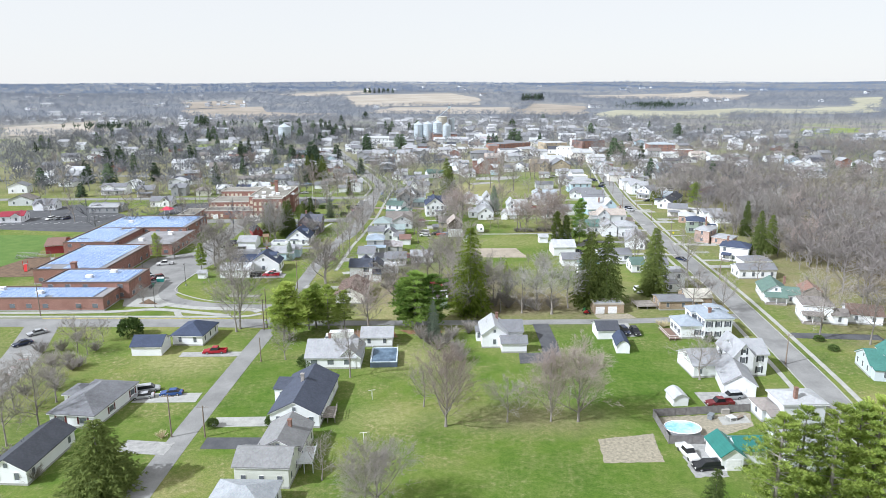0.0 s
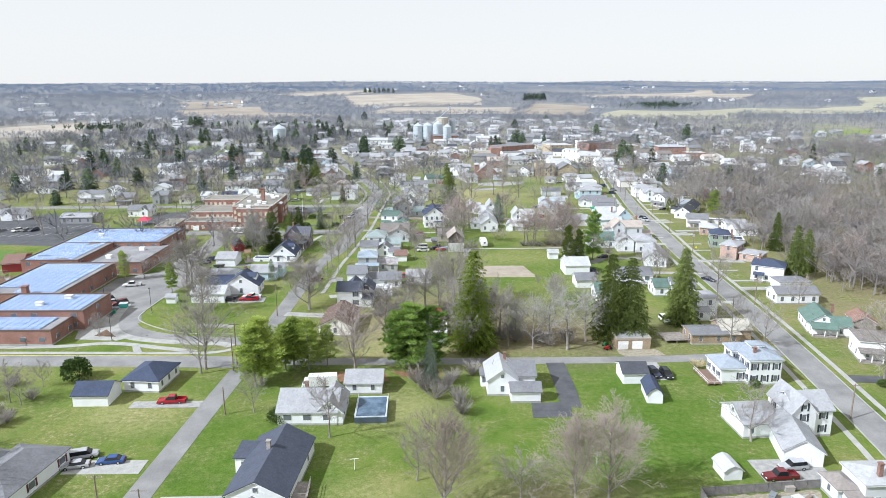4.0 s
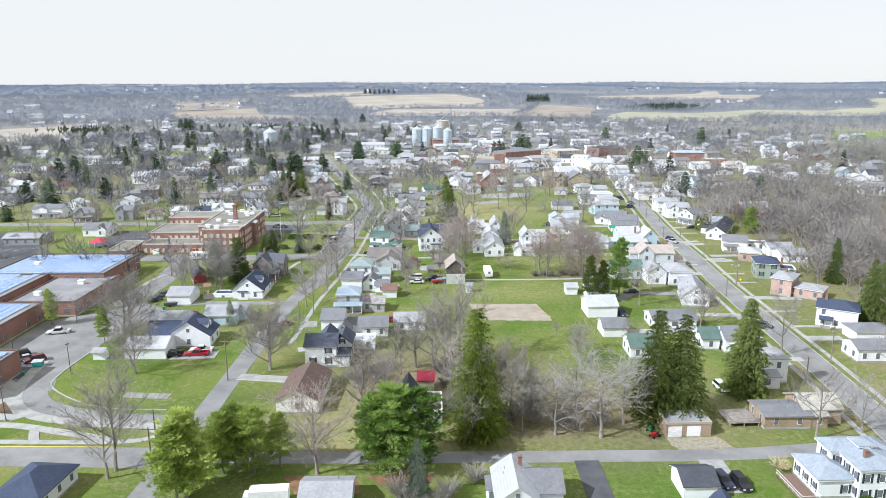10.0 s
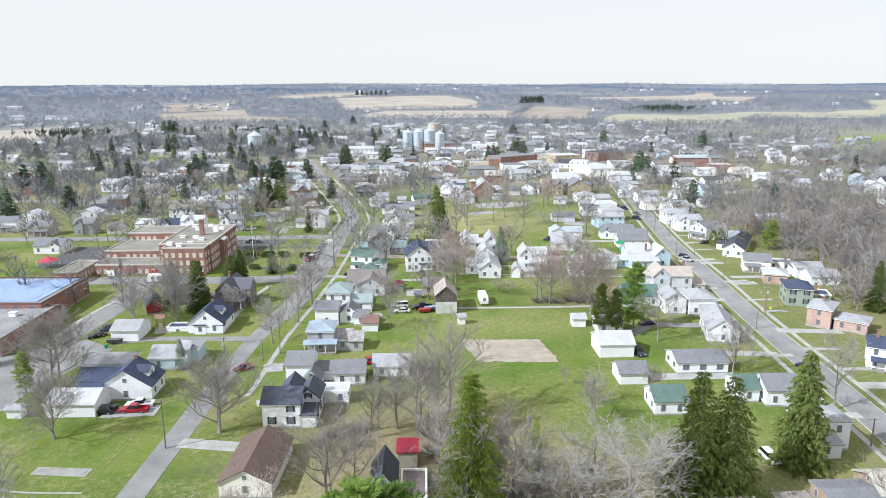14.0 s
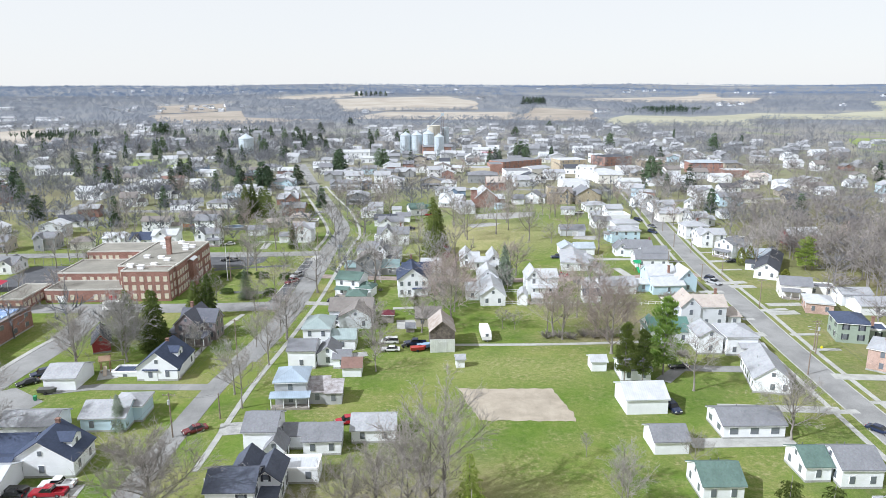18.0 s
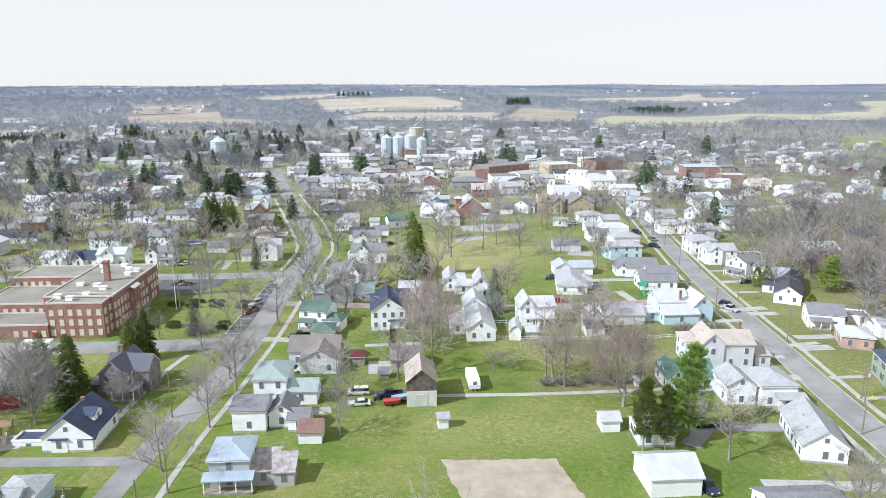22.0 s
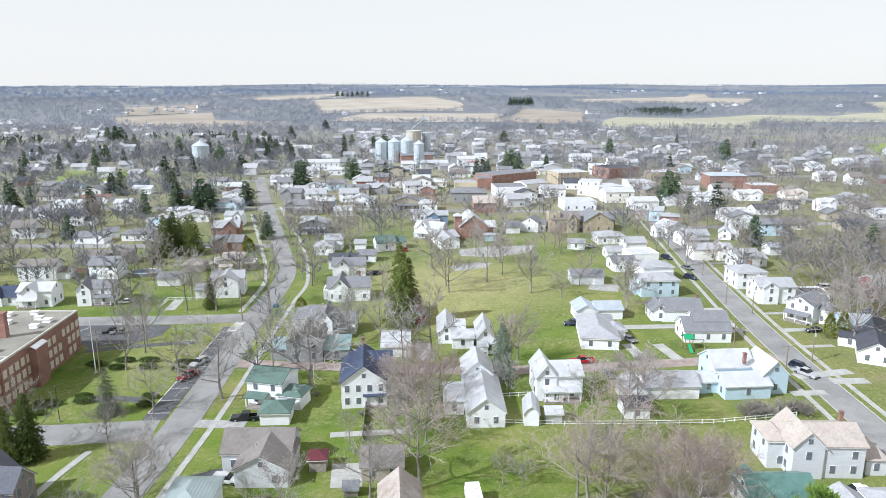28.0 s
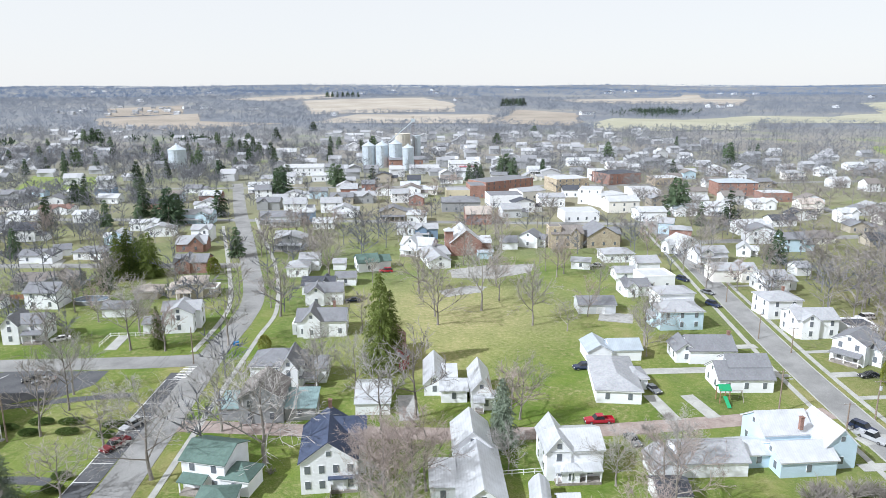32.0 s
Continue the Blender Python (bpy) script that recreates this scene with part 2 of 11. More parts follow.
        # Beyond the town the open ground is leaf litter, stubble and dry pasture.
        sep = nt.nodes.new("ShaderNodeSeparateXYZ")
        nt.links.new(co, sep.inputs[0])
        mr = nt.nodes.new("ShaderNodeMapRange")
        mr.inputs["From Min"].default_value, mr.inputs["From Max"].default_value = 400.0, 900.0
        nt.links.new(sep.outputs["Y"], mr.inputs["Value"])
        n5 = tex(nt, "ShaderNodeTexNoise", co, 0.012, Detail=9.0, Roughness=0.66)
        country = ramp(nt, n5.outputs["Fac"], [(0.40, (0.20, 0.19, 0.18)), (0.54, (0.265, 0.25, 0.215)), (0.64, (0.19, 0.23, 0.11))])
        col = mixc(nt, mr.outputs[0], col, country)
        # Farther still comes woodland floor, with blue distance haze mixed into its colour.
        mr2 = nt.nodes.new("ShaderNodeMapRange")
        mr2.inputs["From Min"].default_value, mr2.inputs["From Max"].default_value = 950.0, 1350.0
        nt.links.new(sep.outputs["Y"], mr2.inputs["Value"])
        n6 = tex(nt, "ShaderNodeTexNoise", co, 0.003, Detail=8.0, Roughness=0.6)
        hazed_floor = ramp(nt, n6.outputs["Fac"], [(0.42, (0.165, 0.18, 0.205)), (0.56, (0.205, 0.212, 0.222)), (0.68, (0.27, 0.262, 0.235))])
        nt.links.new(mixc(nt, mr2.outputs[0], col, hazed_floor), p.inputs["Base Color"])
        bump(nt, p, n3.outputs["Fac"], 0.6, 0.08)
        MATS["grass"] = m
    return MATS["grass"]


WHITE, OFFWHITE, GREYW = (0.83, 0.845, 0.875), (0.80, 0.78, 0.735), (0.60, 0.62, 0.65)
ROOF_GREY, ROOF_DARK, ROOF_BROWN = (0.195, 0.20, 0.215), (0.075, 0.08, 0.095), (0.20, 0.183, 0.172)
ROOF_LIGHT, ROOF_NAVY = (0.335, 0.343, 0.36), (0.06, 0.075, 0.12)
ASPHALT = mottled("asphalt", (0.18, 0.18, 0.178), (0.275, 0.275, 0.27), 0.12, 9.0, 0.92)
TAR = mottled("new asphalt", (0.07, 0.073, 0.082), (0.105, 0.108, 0.115), 0.3, 10.0, 0.85)
CONCRETE = mottled("concrete", (0.295, 0.297, 0.28), (0.405, 0.405, 0.385), 0.4, 8.0, 0.85)
GRAVEL = mottled("gravel", (0.25, 0.25, 0.245), (0.38, 0.378, 0.365), 0.8, 11.0, 0.95)
DIRT = mottled("dirt", (0.20, 0.185, 0.14), (0.36, 0.325, 0.25), 1.6, 7.0, 0.98)
MULCH = mottled("mulch", (0.10, 0.07, 0.05), (0.19, 0.13, 0.09), 0.7, 8.0, 0.98)
GLASS = plain("window glass", (0.15, 0.165, 0.19), 0.08, 0.0, 0.9)
TRIM = plain("white trim", (0.87, 0.87, 0.88), 0.5)
RUBBER = plain("tyre rubber", (0.02, 0.02, 0.02), 0.8)
CHROME = plain("chrome", (0.6, 0.6, 0.62), 0.25, 0.9)
WOOD_GREY = mottled("weathered wood", (0.20, 0.18, 0.16), (0.34, 0.31, 0.28), 1.2, 12.0, 0.9)
BARK = varied("bark", (0.165, 0.148, 0.132), (0.305, 0.28, 0.255), 0.95)
TWIG = varied("twigs", (0.25, 0.23, 0.214), (0.445, 0.41, 0.383), 0.95, 0.3)
TWIG_PALE = varied("pale twigs", (0.29, 0.28, 0.265), (0.46, 0.44, 0.42), 0.95, 0.25)
TWIG_RED = varied("budding twigs", (0.32, 0.265, 0.24), (0.50, 0.43, 0.40), 0.95, 0.35)
NEEDLE = varied("dark needles", (0.06, 0.092, 0.028), (0.20, 0.245, 0.068), 0.8, 0.4)
NEEDLE_PINE = varied("green pine needles", (0.10, 0.185, 0.04), (0.32, 0.445, 0.105), 0.8, 0.5)
NEEDLE_OLIVE = varied("olive needles", (0.13, 0.20, 0.03), (0.39, 0.47, 0.085), 0.8, 0.4)
NEEDLE_FAR = varied("far needles", (0.04, 0.07, 0.042), (0.125, 0.17, 0.095), 0.85, 0.2)
NEEDLE_LIGHT = varied("pine needles", (0.19, 0.28, 0.06), (0.52, 0.60, 0.16), 0.8, 0.5)
NEEDLE_BLUE = varied("blue needles", (0.135, 0.175, 0.125), (0.31, 0.36, 0.28), 0.7, 0.2)
HEDGE = varied("hedge leaves", (0.045, 0.08, 0.02), (0.12, 0.17, 0.05), 0.7, 0.15)
ARBOR = varied("arborvitae leaves", (0.14, 0.17, 0.03), (0.33, 0.34, 0.085), 0.8, 0.3)


# ---- building blocks ----
def mesh_from(bm, name, mat=None):
    me = bpy.data.meshes.new(name)
    bm.to_mesh(me)
    bm.free()
    me.materials.append(mat)
    return me


def part(name, bm, mat, parent, label=""):
    """Links a bmesh as one mesh object under a thing or under a part."""
    ob = new(name, mesh_from(bm, name, mat))
    ob.parent = parent
    if label:
        ob["label"] = label
    return ob


def piece(name, me, mat, parent, m=None, label=""):
    """An object of its own on a shared mesh, with its own material."""
    ob = new(name, me)
    ob.parent = parent
    if m is not None:
        ob.matrix_basis = m
    if mat is not None:
        ob.material_slots[0].link = "OBJECT"
        ob.material_slots[0].material = mat
    if label:
        ob["label"] = label
    return ob


def thing(name, x, y, rot, label, category, group="", z=0.0, kind=""):
    ob = new(name)
    ob.empty_display_size = 0.5
    ob.matrix_basis = pose(x, y, z, 0, 0, rot)
    return tagged(ob, label, category, group, kind)


def poly(bm, *pts):
    return bm.faces.new([bm.verts.new(p) for p in pts])


def box(bm, x0, y0, z0, x1, y1, z1):
    v = [bm.verts.new((x, y, z)) for z in (z0, z1) for y in (y0, y1) for x in (x0, x1)]
    for q in ((0, 2, 3, 1), (4, 5, 7, 6), (0, 1, 5, 4), (2, 6, 7, 3), (0, 4, 6, 2), (1, 3, 7, 5)):
        bm.faces.new([v[i] for i in q])


def hexa(bm, low, high):
    """A solid between a lower and an upper quad, both counterclockwise from above."""
    a, b = [bm.verts.new(p) for p in low], [bm.verts.new(p) for p in high]
    bm.faces.new(a[::-1])
    bm.faces.new(b)
    for i in range(len(a)):
        j = (i + 1) % len(a)
        bm.faces.new((a[i], a[j], b[j], b[i]))


def tube(bm, a, b, ra, rb, n=6, cap=True):
    a, b = Vector(a), Vector(b)
    w = (b - a).normalized()
    u = w.orthogonal().normalized()
    v = w.cross(u)
    ra_, rb_ = [], []
    for i in range(n):
        d = u * math.cos(6.28318 * i / n) + v * math.sin(6.28318 * i / n)
        ra_.append(bm.verts.new(a + d * ra))
        rb_.append(bm.verts.new(b + d * rb))
    for i in range(n):
        bm.faces.new((ra_[i], ra_[(i + 1) % n], rb_[(i + 1) % n], rb_[i]))
    if cap:
        bm.faces.new(rb_)
        bm.faces.new(ra_[::-1])


def slab(bm, q, t):
    """A roof plate: an upper quad or triangle thickened downwards."""
    hexa(bm, [(x, y, z - t) for x, y, z in q], q)


def gable_roof(bm, x0, y0, x1, y1, z, rise, axis, over=0.35, t=0.16):
    """Two plates over a rectangle; axis: the way of the ridge."""
    if axis == "x":
        ym, k = (y0 + y1) / 2, rise / ((y1 - y0) / 2)
        e = z - over * k
        a, b = x0 - over, x1 + over
        slab(bm, [(a, y0 - over, e + t), (b, y0 - over, e + t), (b, ym, z + rise + t), (a, ym, z + rise + t)], t)
        slab(bm, [(a, ym, z + rise + t), (b, ym, z + rise + t), (b, y1 + over, e + t), (a, y1 + over, e + t)], t)
    else:
        xm, k = (x0 + x1) / 2, rise / ((x1 - x0) / 2)
        e = z - over * k
        a, b = y0 - over, y1 + over
        slab(bm, [(x0 - over, a, e + t), (xm, a, z + rise + t), (xm, b, z + rise + t), (x0 - over, b, e + t)], t)
        slab(bm, [(xm, a, z + rise + t), (x1 + over, a, e + t), (x1 + over, b, e + t), (xm, b, z + rise + t)], t)


def hip_roof(bm, x0, y0, x1, y1, z, rise, over=0.4, t=0.16):
    x0, y0, x1, y1 = x0 - over, y0 - over, x1 + over, y1 + over
    w, d = x1 - x0, y1 - y0
    h = min(w, d) / 2 * 0.98
    if w >= d:
        r0, r1 = (x0 + h, (y0 + y1) / 2, z + rise), (x1 - h, (y0 + y1) / 2, z + rise)
        faces = [((x0, y0, z), (x1, y0, z), r1, r0), ((x1, y1, z), (x0, y1, z), r0, r1), ((x0, y1, z), (x0, y0, z), r0), ((x1, y0, z), (x1, y1, z), r1)]
    else:
        r0, r1 = ((x0 + x1) / 2, y0 + h, z + rise), ((x0 + x1) / 2, y1 - h, z + rise)
        faces = [((x0, y1, z), (x0, y0, z), r0, r1), ((x1, y0, z), (x1, y1, z), r1, r0), ((x0, y0, z), (x1, y0, z), r0), ((x1, y1, z), (x0, y1, z), r1)]
    for q in faces:
        slab(bm, [(x, y, zz + t) for x, y, zz in q], t)


def gable_wall(bm, x0, y0, x1, y1, z0, z, rise, axis):
    """Walls of a block with pointed ends."""
    if rise and axis == "x":
        ym = (y0 + y1) / 2
        hexa(bm, [(x0, y0, z0), (x1, y0, z0), (x1, y1, z0), (x0, y1, z0)], [(x0, y0, z), (x1, y0, z), (x1, y1, z), (x0, y1, z)])
        hexa(bm, [(x0, y0, z), (x1, y0, z), (x1, y1, z), (x0, y1, z)], [(x0, ym - 0.01, z + rise), (x1, ym - 0.01, z + rise), (x1, ym + 0.01, z + rise), (x0, ym + 0.01, z + rise)])
    elif rise:
        xm = (x0 + x1) / 2
        hexa(bm, [(x0, y0, z0), (x1, y0, z0), (x1, y1, z0), (x0, y1, z0)], [(x0, y0, z), (x1, y0, z), (x1, y1, z), (x0, y1, z)])
        hexa(bm, [(x0, y0, z), (x1, y0, z), (x1, y1, z), (x0, y1, z)], [(xm - 0.01, y0, z + rise), (xm + 0.01, y0, z + rise), (xm + 0.01, y1, z + rise), (xm - 0.01, y1, z + rise)])
    else:
        box(bm, x0, y0, z0, x1, y1, z)


def make_window(w, h):
    """A sash window: a frame with two recessed lights, its pane, and both in one mesh."""
    made = []
    for whole in (False, True):
        bm = bmesh.new()
        W, H = w / 2 + 0.09, h / 2 + 0.09
        f = [[bm.verts.new((x, -0.07, z)) for x in (-W, W)] for z in (-H, 0.0, H)]
        k = [[bm.verts.new((x, 0.02, z)) for x in (-W, W)] for z in (-H, 0.0, H)]
        lights = [bm.faces.new((f[i][0], f[i][1], f[i + 1][1], f[i + 1][0])) for i in (0, 1)]
        for i in (0, 1):
            bm.faces.new((k[i][1], k[i][0], k[i + 1][0], k[i + 1][1]))
            bm.faces.new((k[i][0], f[i][0], f[i + 1][0], k[i + 1][0]))
            bm.faces.new((f[i][1], k[i][1], k[i + 1][1], f[i + 1][1]))
        bm.faces.new((k[0][0], k[0][1], f[0][1], f[0][0]))
        bm.faces.new((f[2][0], f[2][1], k[2][1], k[2][0]))
        bmesh.ops.inset_individual(bm, faces=lights, thickness=0.07, depth=-0.04)
        if whole:
            for q in lights:
                q.material_index = 1
        else:
            bmesh.ops.delete(bm, geom=lights, context="FACES_ONLY")
        made.append(mesh_from(bm, "window", TRIM if whole else None))
    made[1].materials.append(GLASS)
    bm = bmesh.new()
    box(bm, -w / 2 - 0.02, -0.03, -h / 2 - 0.02, w / 2 + 0.02, 0.01, h / 2 + 0.02)
    return made[0], mesh_from(bm, "pane", GLASS), made[1]


WINDOWS = {"tall": make_window(0.74, 1.25), "wide": make_window(1.4, 1.1), "small": make_window(0.6, 0.75), "school": make_window(1.15, 1.6)}
bm = bmesh.new()
box(bm, -0.19, -0.05, -0.8, 0.19, 0.01, 0.8)
SHUTTER = mesh_from(bm, "shutter")
bm = bmesh.new()
box(bm, -0.48, -0.05, 0.0, 0.48, 0.02, 2.05)
box(bm, -0.35, -0.08, 1.1, 0.35, -0.05, 1.9)
DOOR = mesh_from(bm, "door")
bm = bmesh.new()
for k in range(4):
    box(bm, -1.3, -0.06, 0.02 + 0.53 * k, 1.3, 0.02, 0.52 + 0.53 * k)
GARAGE_DOOR = mesh_from(bm, "garage_door")
bm = bmesh.new()
box(bm, -0.32, -0.32, -1.6, 0.32, 0.32, 0.75)
box(bm, -0.4, -0.4, 0.75, 0.4, 0.4, 0.9)
CHIMNEY = mesh_from(bm, "chimney")
bm = bmesh.new()
tube(bm, (0, 0, -0.3), (0, 0, 0.5), 0.07, 0.07, 6)
VENT = mesh_from(bm, "vent_pipe")
SIDES = {"f": (0, -1, 0), "b": (0, 1, 180), "l": (-1, 0, -90), "r": (1, 0, 90)}


def put_window(parent, size, x, y, z, rz, frame=None, shutters=None, pane=None):
    fr, pn, joined = WINDOWS[size]
    if parent.location.y > 215 and not pane:
        w = piece("window", joined, None, parent, pose(x, y, z, 0, 0, rz))
        if shutters and parent.location.y < 320:
            for s in (-1, 1):
                piece("shutter", SHUTTER, shutters, w, pose(s * {"tall": 0.68, "wide": 1.05, "small": 0.6, "school": 1.0}[size], 0, 0))
        return w
    w = piece("window", fr, frame or TRIM, parent, pose(x, y, z, 0, 0, rz))
    piece("pane", pn, pane, w)
    if shutters:
        off = {"tall": 0.68, "wide": 1.05, "small": 0.6, "school": 1.0}[size]
        for s in (-1, 1):
            piece("shutter", SHUTTER, shutters, w, pose(s * off, 0, 0))
    return w


def windows_on(parent, blk, side, size="tall", gap=2.4, shutters=None, skip=0.0, rng=random, frame=None, pane=None):
    """Rows of windows, storey by storey, on one side of a block."""
    cx, cy, w, d, h = blk[:5]
    sx, sy, rz = SIDES[side]
    length = w if sy else d
    n = max(1, int((length - 0.8) / gap))
    floors = max(1, int(h / 2.6))
    for k in range(floors):
        z = 1.65 + k * 2.75
        if z + 0.9 > h:
            z = h - 0.95
        for i in range(n):
            if rng.random() < skip:
                continue
            a = (i + 0.5) * length / n - length / 2
            x = cx + (a if sy else sx * w / 2)
            y = cy + (sy * d / 2 if sy else a)
            put_window(parent, size, x, y, z, rz, frame, shutters, pane)


TAKEN = []


def house(name, label, category, x, y, rot, blocks, wall, roof, trim=None, win="flr", shutters=None, gap=2.9, skip=0.15,
          chimney=None, doors=(), garage=(), size="tall", porch=None, roof2=None, group="", chim_mat=None, pane=None, dormers=()):
    """A building. blocks: centre x, y, width, depth, eaves height, roof kind, rise; porch: x0, x1, depth, height on the front."""
    rng = random.Random(int(x * 13 + y * 7))
    e = thing(name, x, y, rot, label, category, group)
    TAKEN.append((x, y, max(blocks[0][2], blocks[0][3]) * 0.62 + 2))
    fas = trim or TRIM
    if name == "house" and 330 < y < 660 and len(blocks) == 1 and blocks[0][5] in ("gx", "gy"):
        cx, cy, w, d, h, kind, rise = blocks[0]
        side = rng.choice((-1, 1))
        if kind == "gx" and w > 8:
            blocks = blocks + [(cx + side * w * 0.2, cy - 0.7, w * 0.42, d + 0.2, h, "gy", rise * 0.92)]
        elif kind == "gy":
            blocks = blocks + [(cx + side * (w / 2 + 1.2), cy + d * 0.12, 3.0, d * 0.55, h * 0.8, "gx", rise * 0.7)]
    for i, blk in enumerate(blocks):
        cx, cy, w, d, h, kind, rise = blk
        x0, x1, y0, y1 = cx - w / 2, cx + w / 2, cy - d / 2, cy + d / 2
        bw, br, bf = bmesh.new(), bmesh.new(), bmesh.new()
        axis = kind[1:] if kind in ("gx", "gy") else "x"
        gable_wall(bw, x0, y0, x1, y1, -0.3, h, rise if kind in ("gx", "gy") else 0, axis)
        if kind in ("gx", "gy"):
            gable_roof(br, x0, y0, x1, y1, h + 0.05, rise, axis)
            gable_roof(bf, x0, y0, x1, y1, h - 0.08, rise, axis, 0.31, 0.13)
        elif kind == "hip":
            hip_roof(br, x0, y0, x1, y1, h + 0.04, rise)
            box(bf, x0 - 0.38, y0 - 0.38, h - 0.12, x1 + 0.38, y1 + 0.38, h + 0.03)
        elif kind == "shed":
            slab(br, [(x0 - 0.3, y0 - 0.3, h + 0.2), (x1 + 0.3, y0 - 0.3, h + 0.2), (x1 + 0.3, y1 + 0.3, h + rise + 0.2), (x0 - 0.3, y1 + 0.3, h + rise + 0.2)], 0.16)
            hexa(bf, [(x0, y0, h - 0.02), (x1, y0, h - 0.02), (x1, y1, h - 0.02), (x0, y1, h - 0.02)], [(x0, y0, h + 0.03), (x1, y0, h + 0.03), (x1, y1, h + rise + 0.03), (x0, y1, h + rise + 0.03)])
        elif kind == "gamb":
            ym, xm = (y0 + y1) / 2, (x0 + x1) / 2
            for s in (-1, 1):
                xe, xk = xm + s * (w / 2 + 0.25), xm + s * w * 0.32
                q = [(xe, y0 - 0.3, h), (xe, y1 + 0.3, h), (xk, y1 + 0.3, h + rise * 0.65), (xk, y0 - 0.3, h + rise * 0.65)]
                q2 = [(xk, y0 - 0.3, h + rise * 0.65), (xk, y1 + 0.3, h + rise * 0.65), (xm, y1 + 0.3, h + rise), (xm, y0 - 0.3, h + rise)]
                slab(br, q if s > 0 else q[::-1], 0.12)
                slab(br, q2 if s > 0 else q2[::-1], 0.12)
            hexa(bw, [(x0, y0, h), (x1, y0, h), (x1, y1, h), (x0, y1, h)], [(xm - w * 0.31, y0, h + rise * 0.6), (xm + w * 0.31, y0, h + rise * 0.6), (xm + w * 0.31, y1, h + rise * 0.6), (xm - w * 0.31, y1, h + rise * 0.6)])
            hexa(bw, [(xm - w * 0.31, y0, h + rise * 0.6), (xm + w * 0.31, y0, h + rise * 0.6), (xm + w * 0.31, y1, h + rise * 0.6), (xm - w * 0.31, y1, h + rise * 0.6)], [(xm - 0.1, y0, h + rise * 0.93), (xm + 0.1, y0, h + rise * 0.93), (xm + 0.1, y1, h + rise * 0.93), (xm - 0.1, y1, h + rise * 0.93)])
            box(bf, x0 - 0.1, y0 - 0.05, h - 0.1, x0, y1 + 0.05, h)
        else:
            box(br, x0 + 0.25, y0 + 0.25, h - 0.25, x1 - 0.25, y1 - 0.25, h + 0.06)
            for q in ((x0 - 0.06, y0 - 0.06, x1 + 0.06, y0 + 0.25), (x0 - 0.06, y1 - 0.25, x1 + 0.06, y1 + 0.06), (x0 - 0.06, y0 + 0.25, x0 + 0.25, y1 - 0.25), (x1 - 0.25, y0 + 0.25, x1 + 0.06, y1 - 0.25)):
                box(bf, q[0], q[1], h - 0.05, q[2], q[3], h + 0.4)
        part("wall", bw, wall, e)
        if y < 300 and kind != "shed" and h > 2.2 and win:
            bb = bmesh.new()
            box(bb, x0 - 0.03, y0 - 0.03, -0.3, x1 + 0.03, y1 + 0.03, 0.4)
            part("foundation", bb, CONCRETE, e)
        part("roof", br, (roof2 if roof2 and i else roof), e)
        if y < 480:
            part("fascia", bf, fas, e)
        for s in (win if y < 520 else win[:1]):
            windows_on(e, blk, s, size, gap if y < 420 else gap * 1.35, shutters, skip, rng, None, pane)
        if kind == "gy" and rise > 1.6 and "f" in win:
            put_window(e, "small", cx, y0, h + rise * 0.4, 0, None, shutters)
        if kind == "gx" and rise > 1.6:
            for s, sx in (("l", x0), ("r", x1)):
                if s in win:
                    put_window(e, "small", sx, cy, h + rise * 0.4, SIDES[s][2], None, shutters)
    if not porch and name == "house" and y > 330 and blocks[0][4] > 3.9 and rng.random() < 0.6:
        cx, cy, w, d = blocks[0][:4]
        porch = (cx - w / 2 + 0.4, cx + w * rng.choice((0.1, 0.42)), 1.9, 2.5, cy - d / 2)
    for side, along, wd in dormers:
        cx, cy, w, d, h, kind, rise = blocks[0]
        half = (w if kind == "gy" else d) / 2
        m = pose(cx, cy, h, 0, 0, SIDES[side][2]) @ pose(along, -half, 0)
        bw, br = bmesh.new(), bmesh.new()
        z0, y0, y1 = rise * 0.22, half * 0.24, half * 0.94
        gable_wall(bw, -wd / 2, y0, wd / 2, y1, z0, rise * 0.62, rise * 0.24, "y")
        gable_roof(br, -wd / 2, y0, wd / 2, y1 - 0.3, rise * 0.62 + 0.04, rise * 0.24, "y", 0.25, 0.12)
        bw.transform(m)
        br.transform(m)
        dm = part("dormer", bw, wall, e)
        part("dormer_roof", br, roof, dm)
        piece("window", WINDOWS["small"][2], None, dm, m @ pose(0, y0, rise * 0.44))
    for dx, dy, rz in doors:
        piece("door", DOOR, plain("door paint", (0.22, 0.12, 0.09)), e, pose(dx, dy, 0.1, 0, 0, rz))
    for dx, dy, rz in garage:
        piece("garage_door", GARAGE_DOOR, TRIM, e, pose(dx, dy, 0.0, 0, 0, rz))
    if y < 330 and blocks[0][5] in ("gx", "gy") and win:
        cx, cy, w, d, h, kind, rise = blocks[0]
        for k in range(2):
            a, u = rng.uniform(-0.3, 0.3), rng.uniform(0.2, 0.3)
            vx, vy = (cx + a * w, cy + u * d) if kind == "gx" else (cx - u * w, cy + a * d)
            piece("vent_pipe", VENT, CHROME, e, pose(vx, vy, h + 0.2 + rise * (1 - 2 * u)))
    if chimney:
        piece("chimney", CHIMNEY, chim_mat or brickwork((0.26, 0.16, 0.13)), e, pose(*chimney))
    if porch:
        px0, px1, pd, ph, py = porch
        bm = bmesh.new()
        slab(bm, [(px0 - 0.2, py - pd - 0.25, ph + 0.15), (px1 + 0.2, py - pd - 0.25, ph + 0.15), (px1 + 0.2, py, ph + 0.75), (px0 - 0.2, py, ph + 0.75)], 0.2)
        part("porch_roof", bm, roof, e)
        bm = bmesh.new()
        box(bm, px0, py - pd, 0.0, px1, py - 0.02, 0.45)
        part("porch_floor", bm, WOOD_GREY, e)
        n = max(2, int((px1 - px0) / 2.2) + 1)
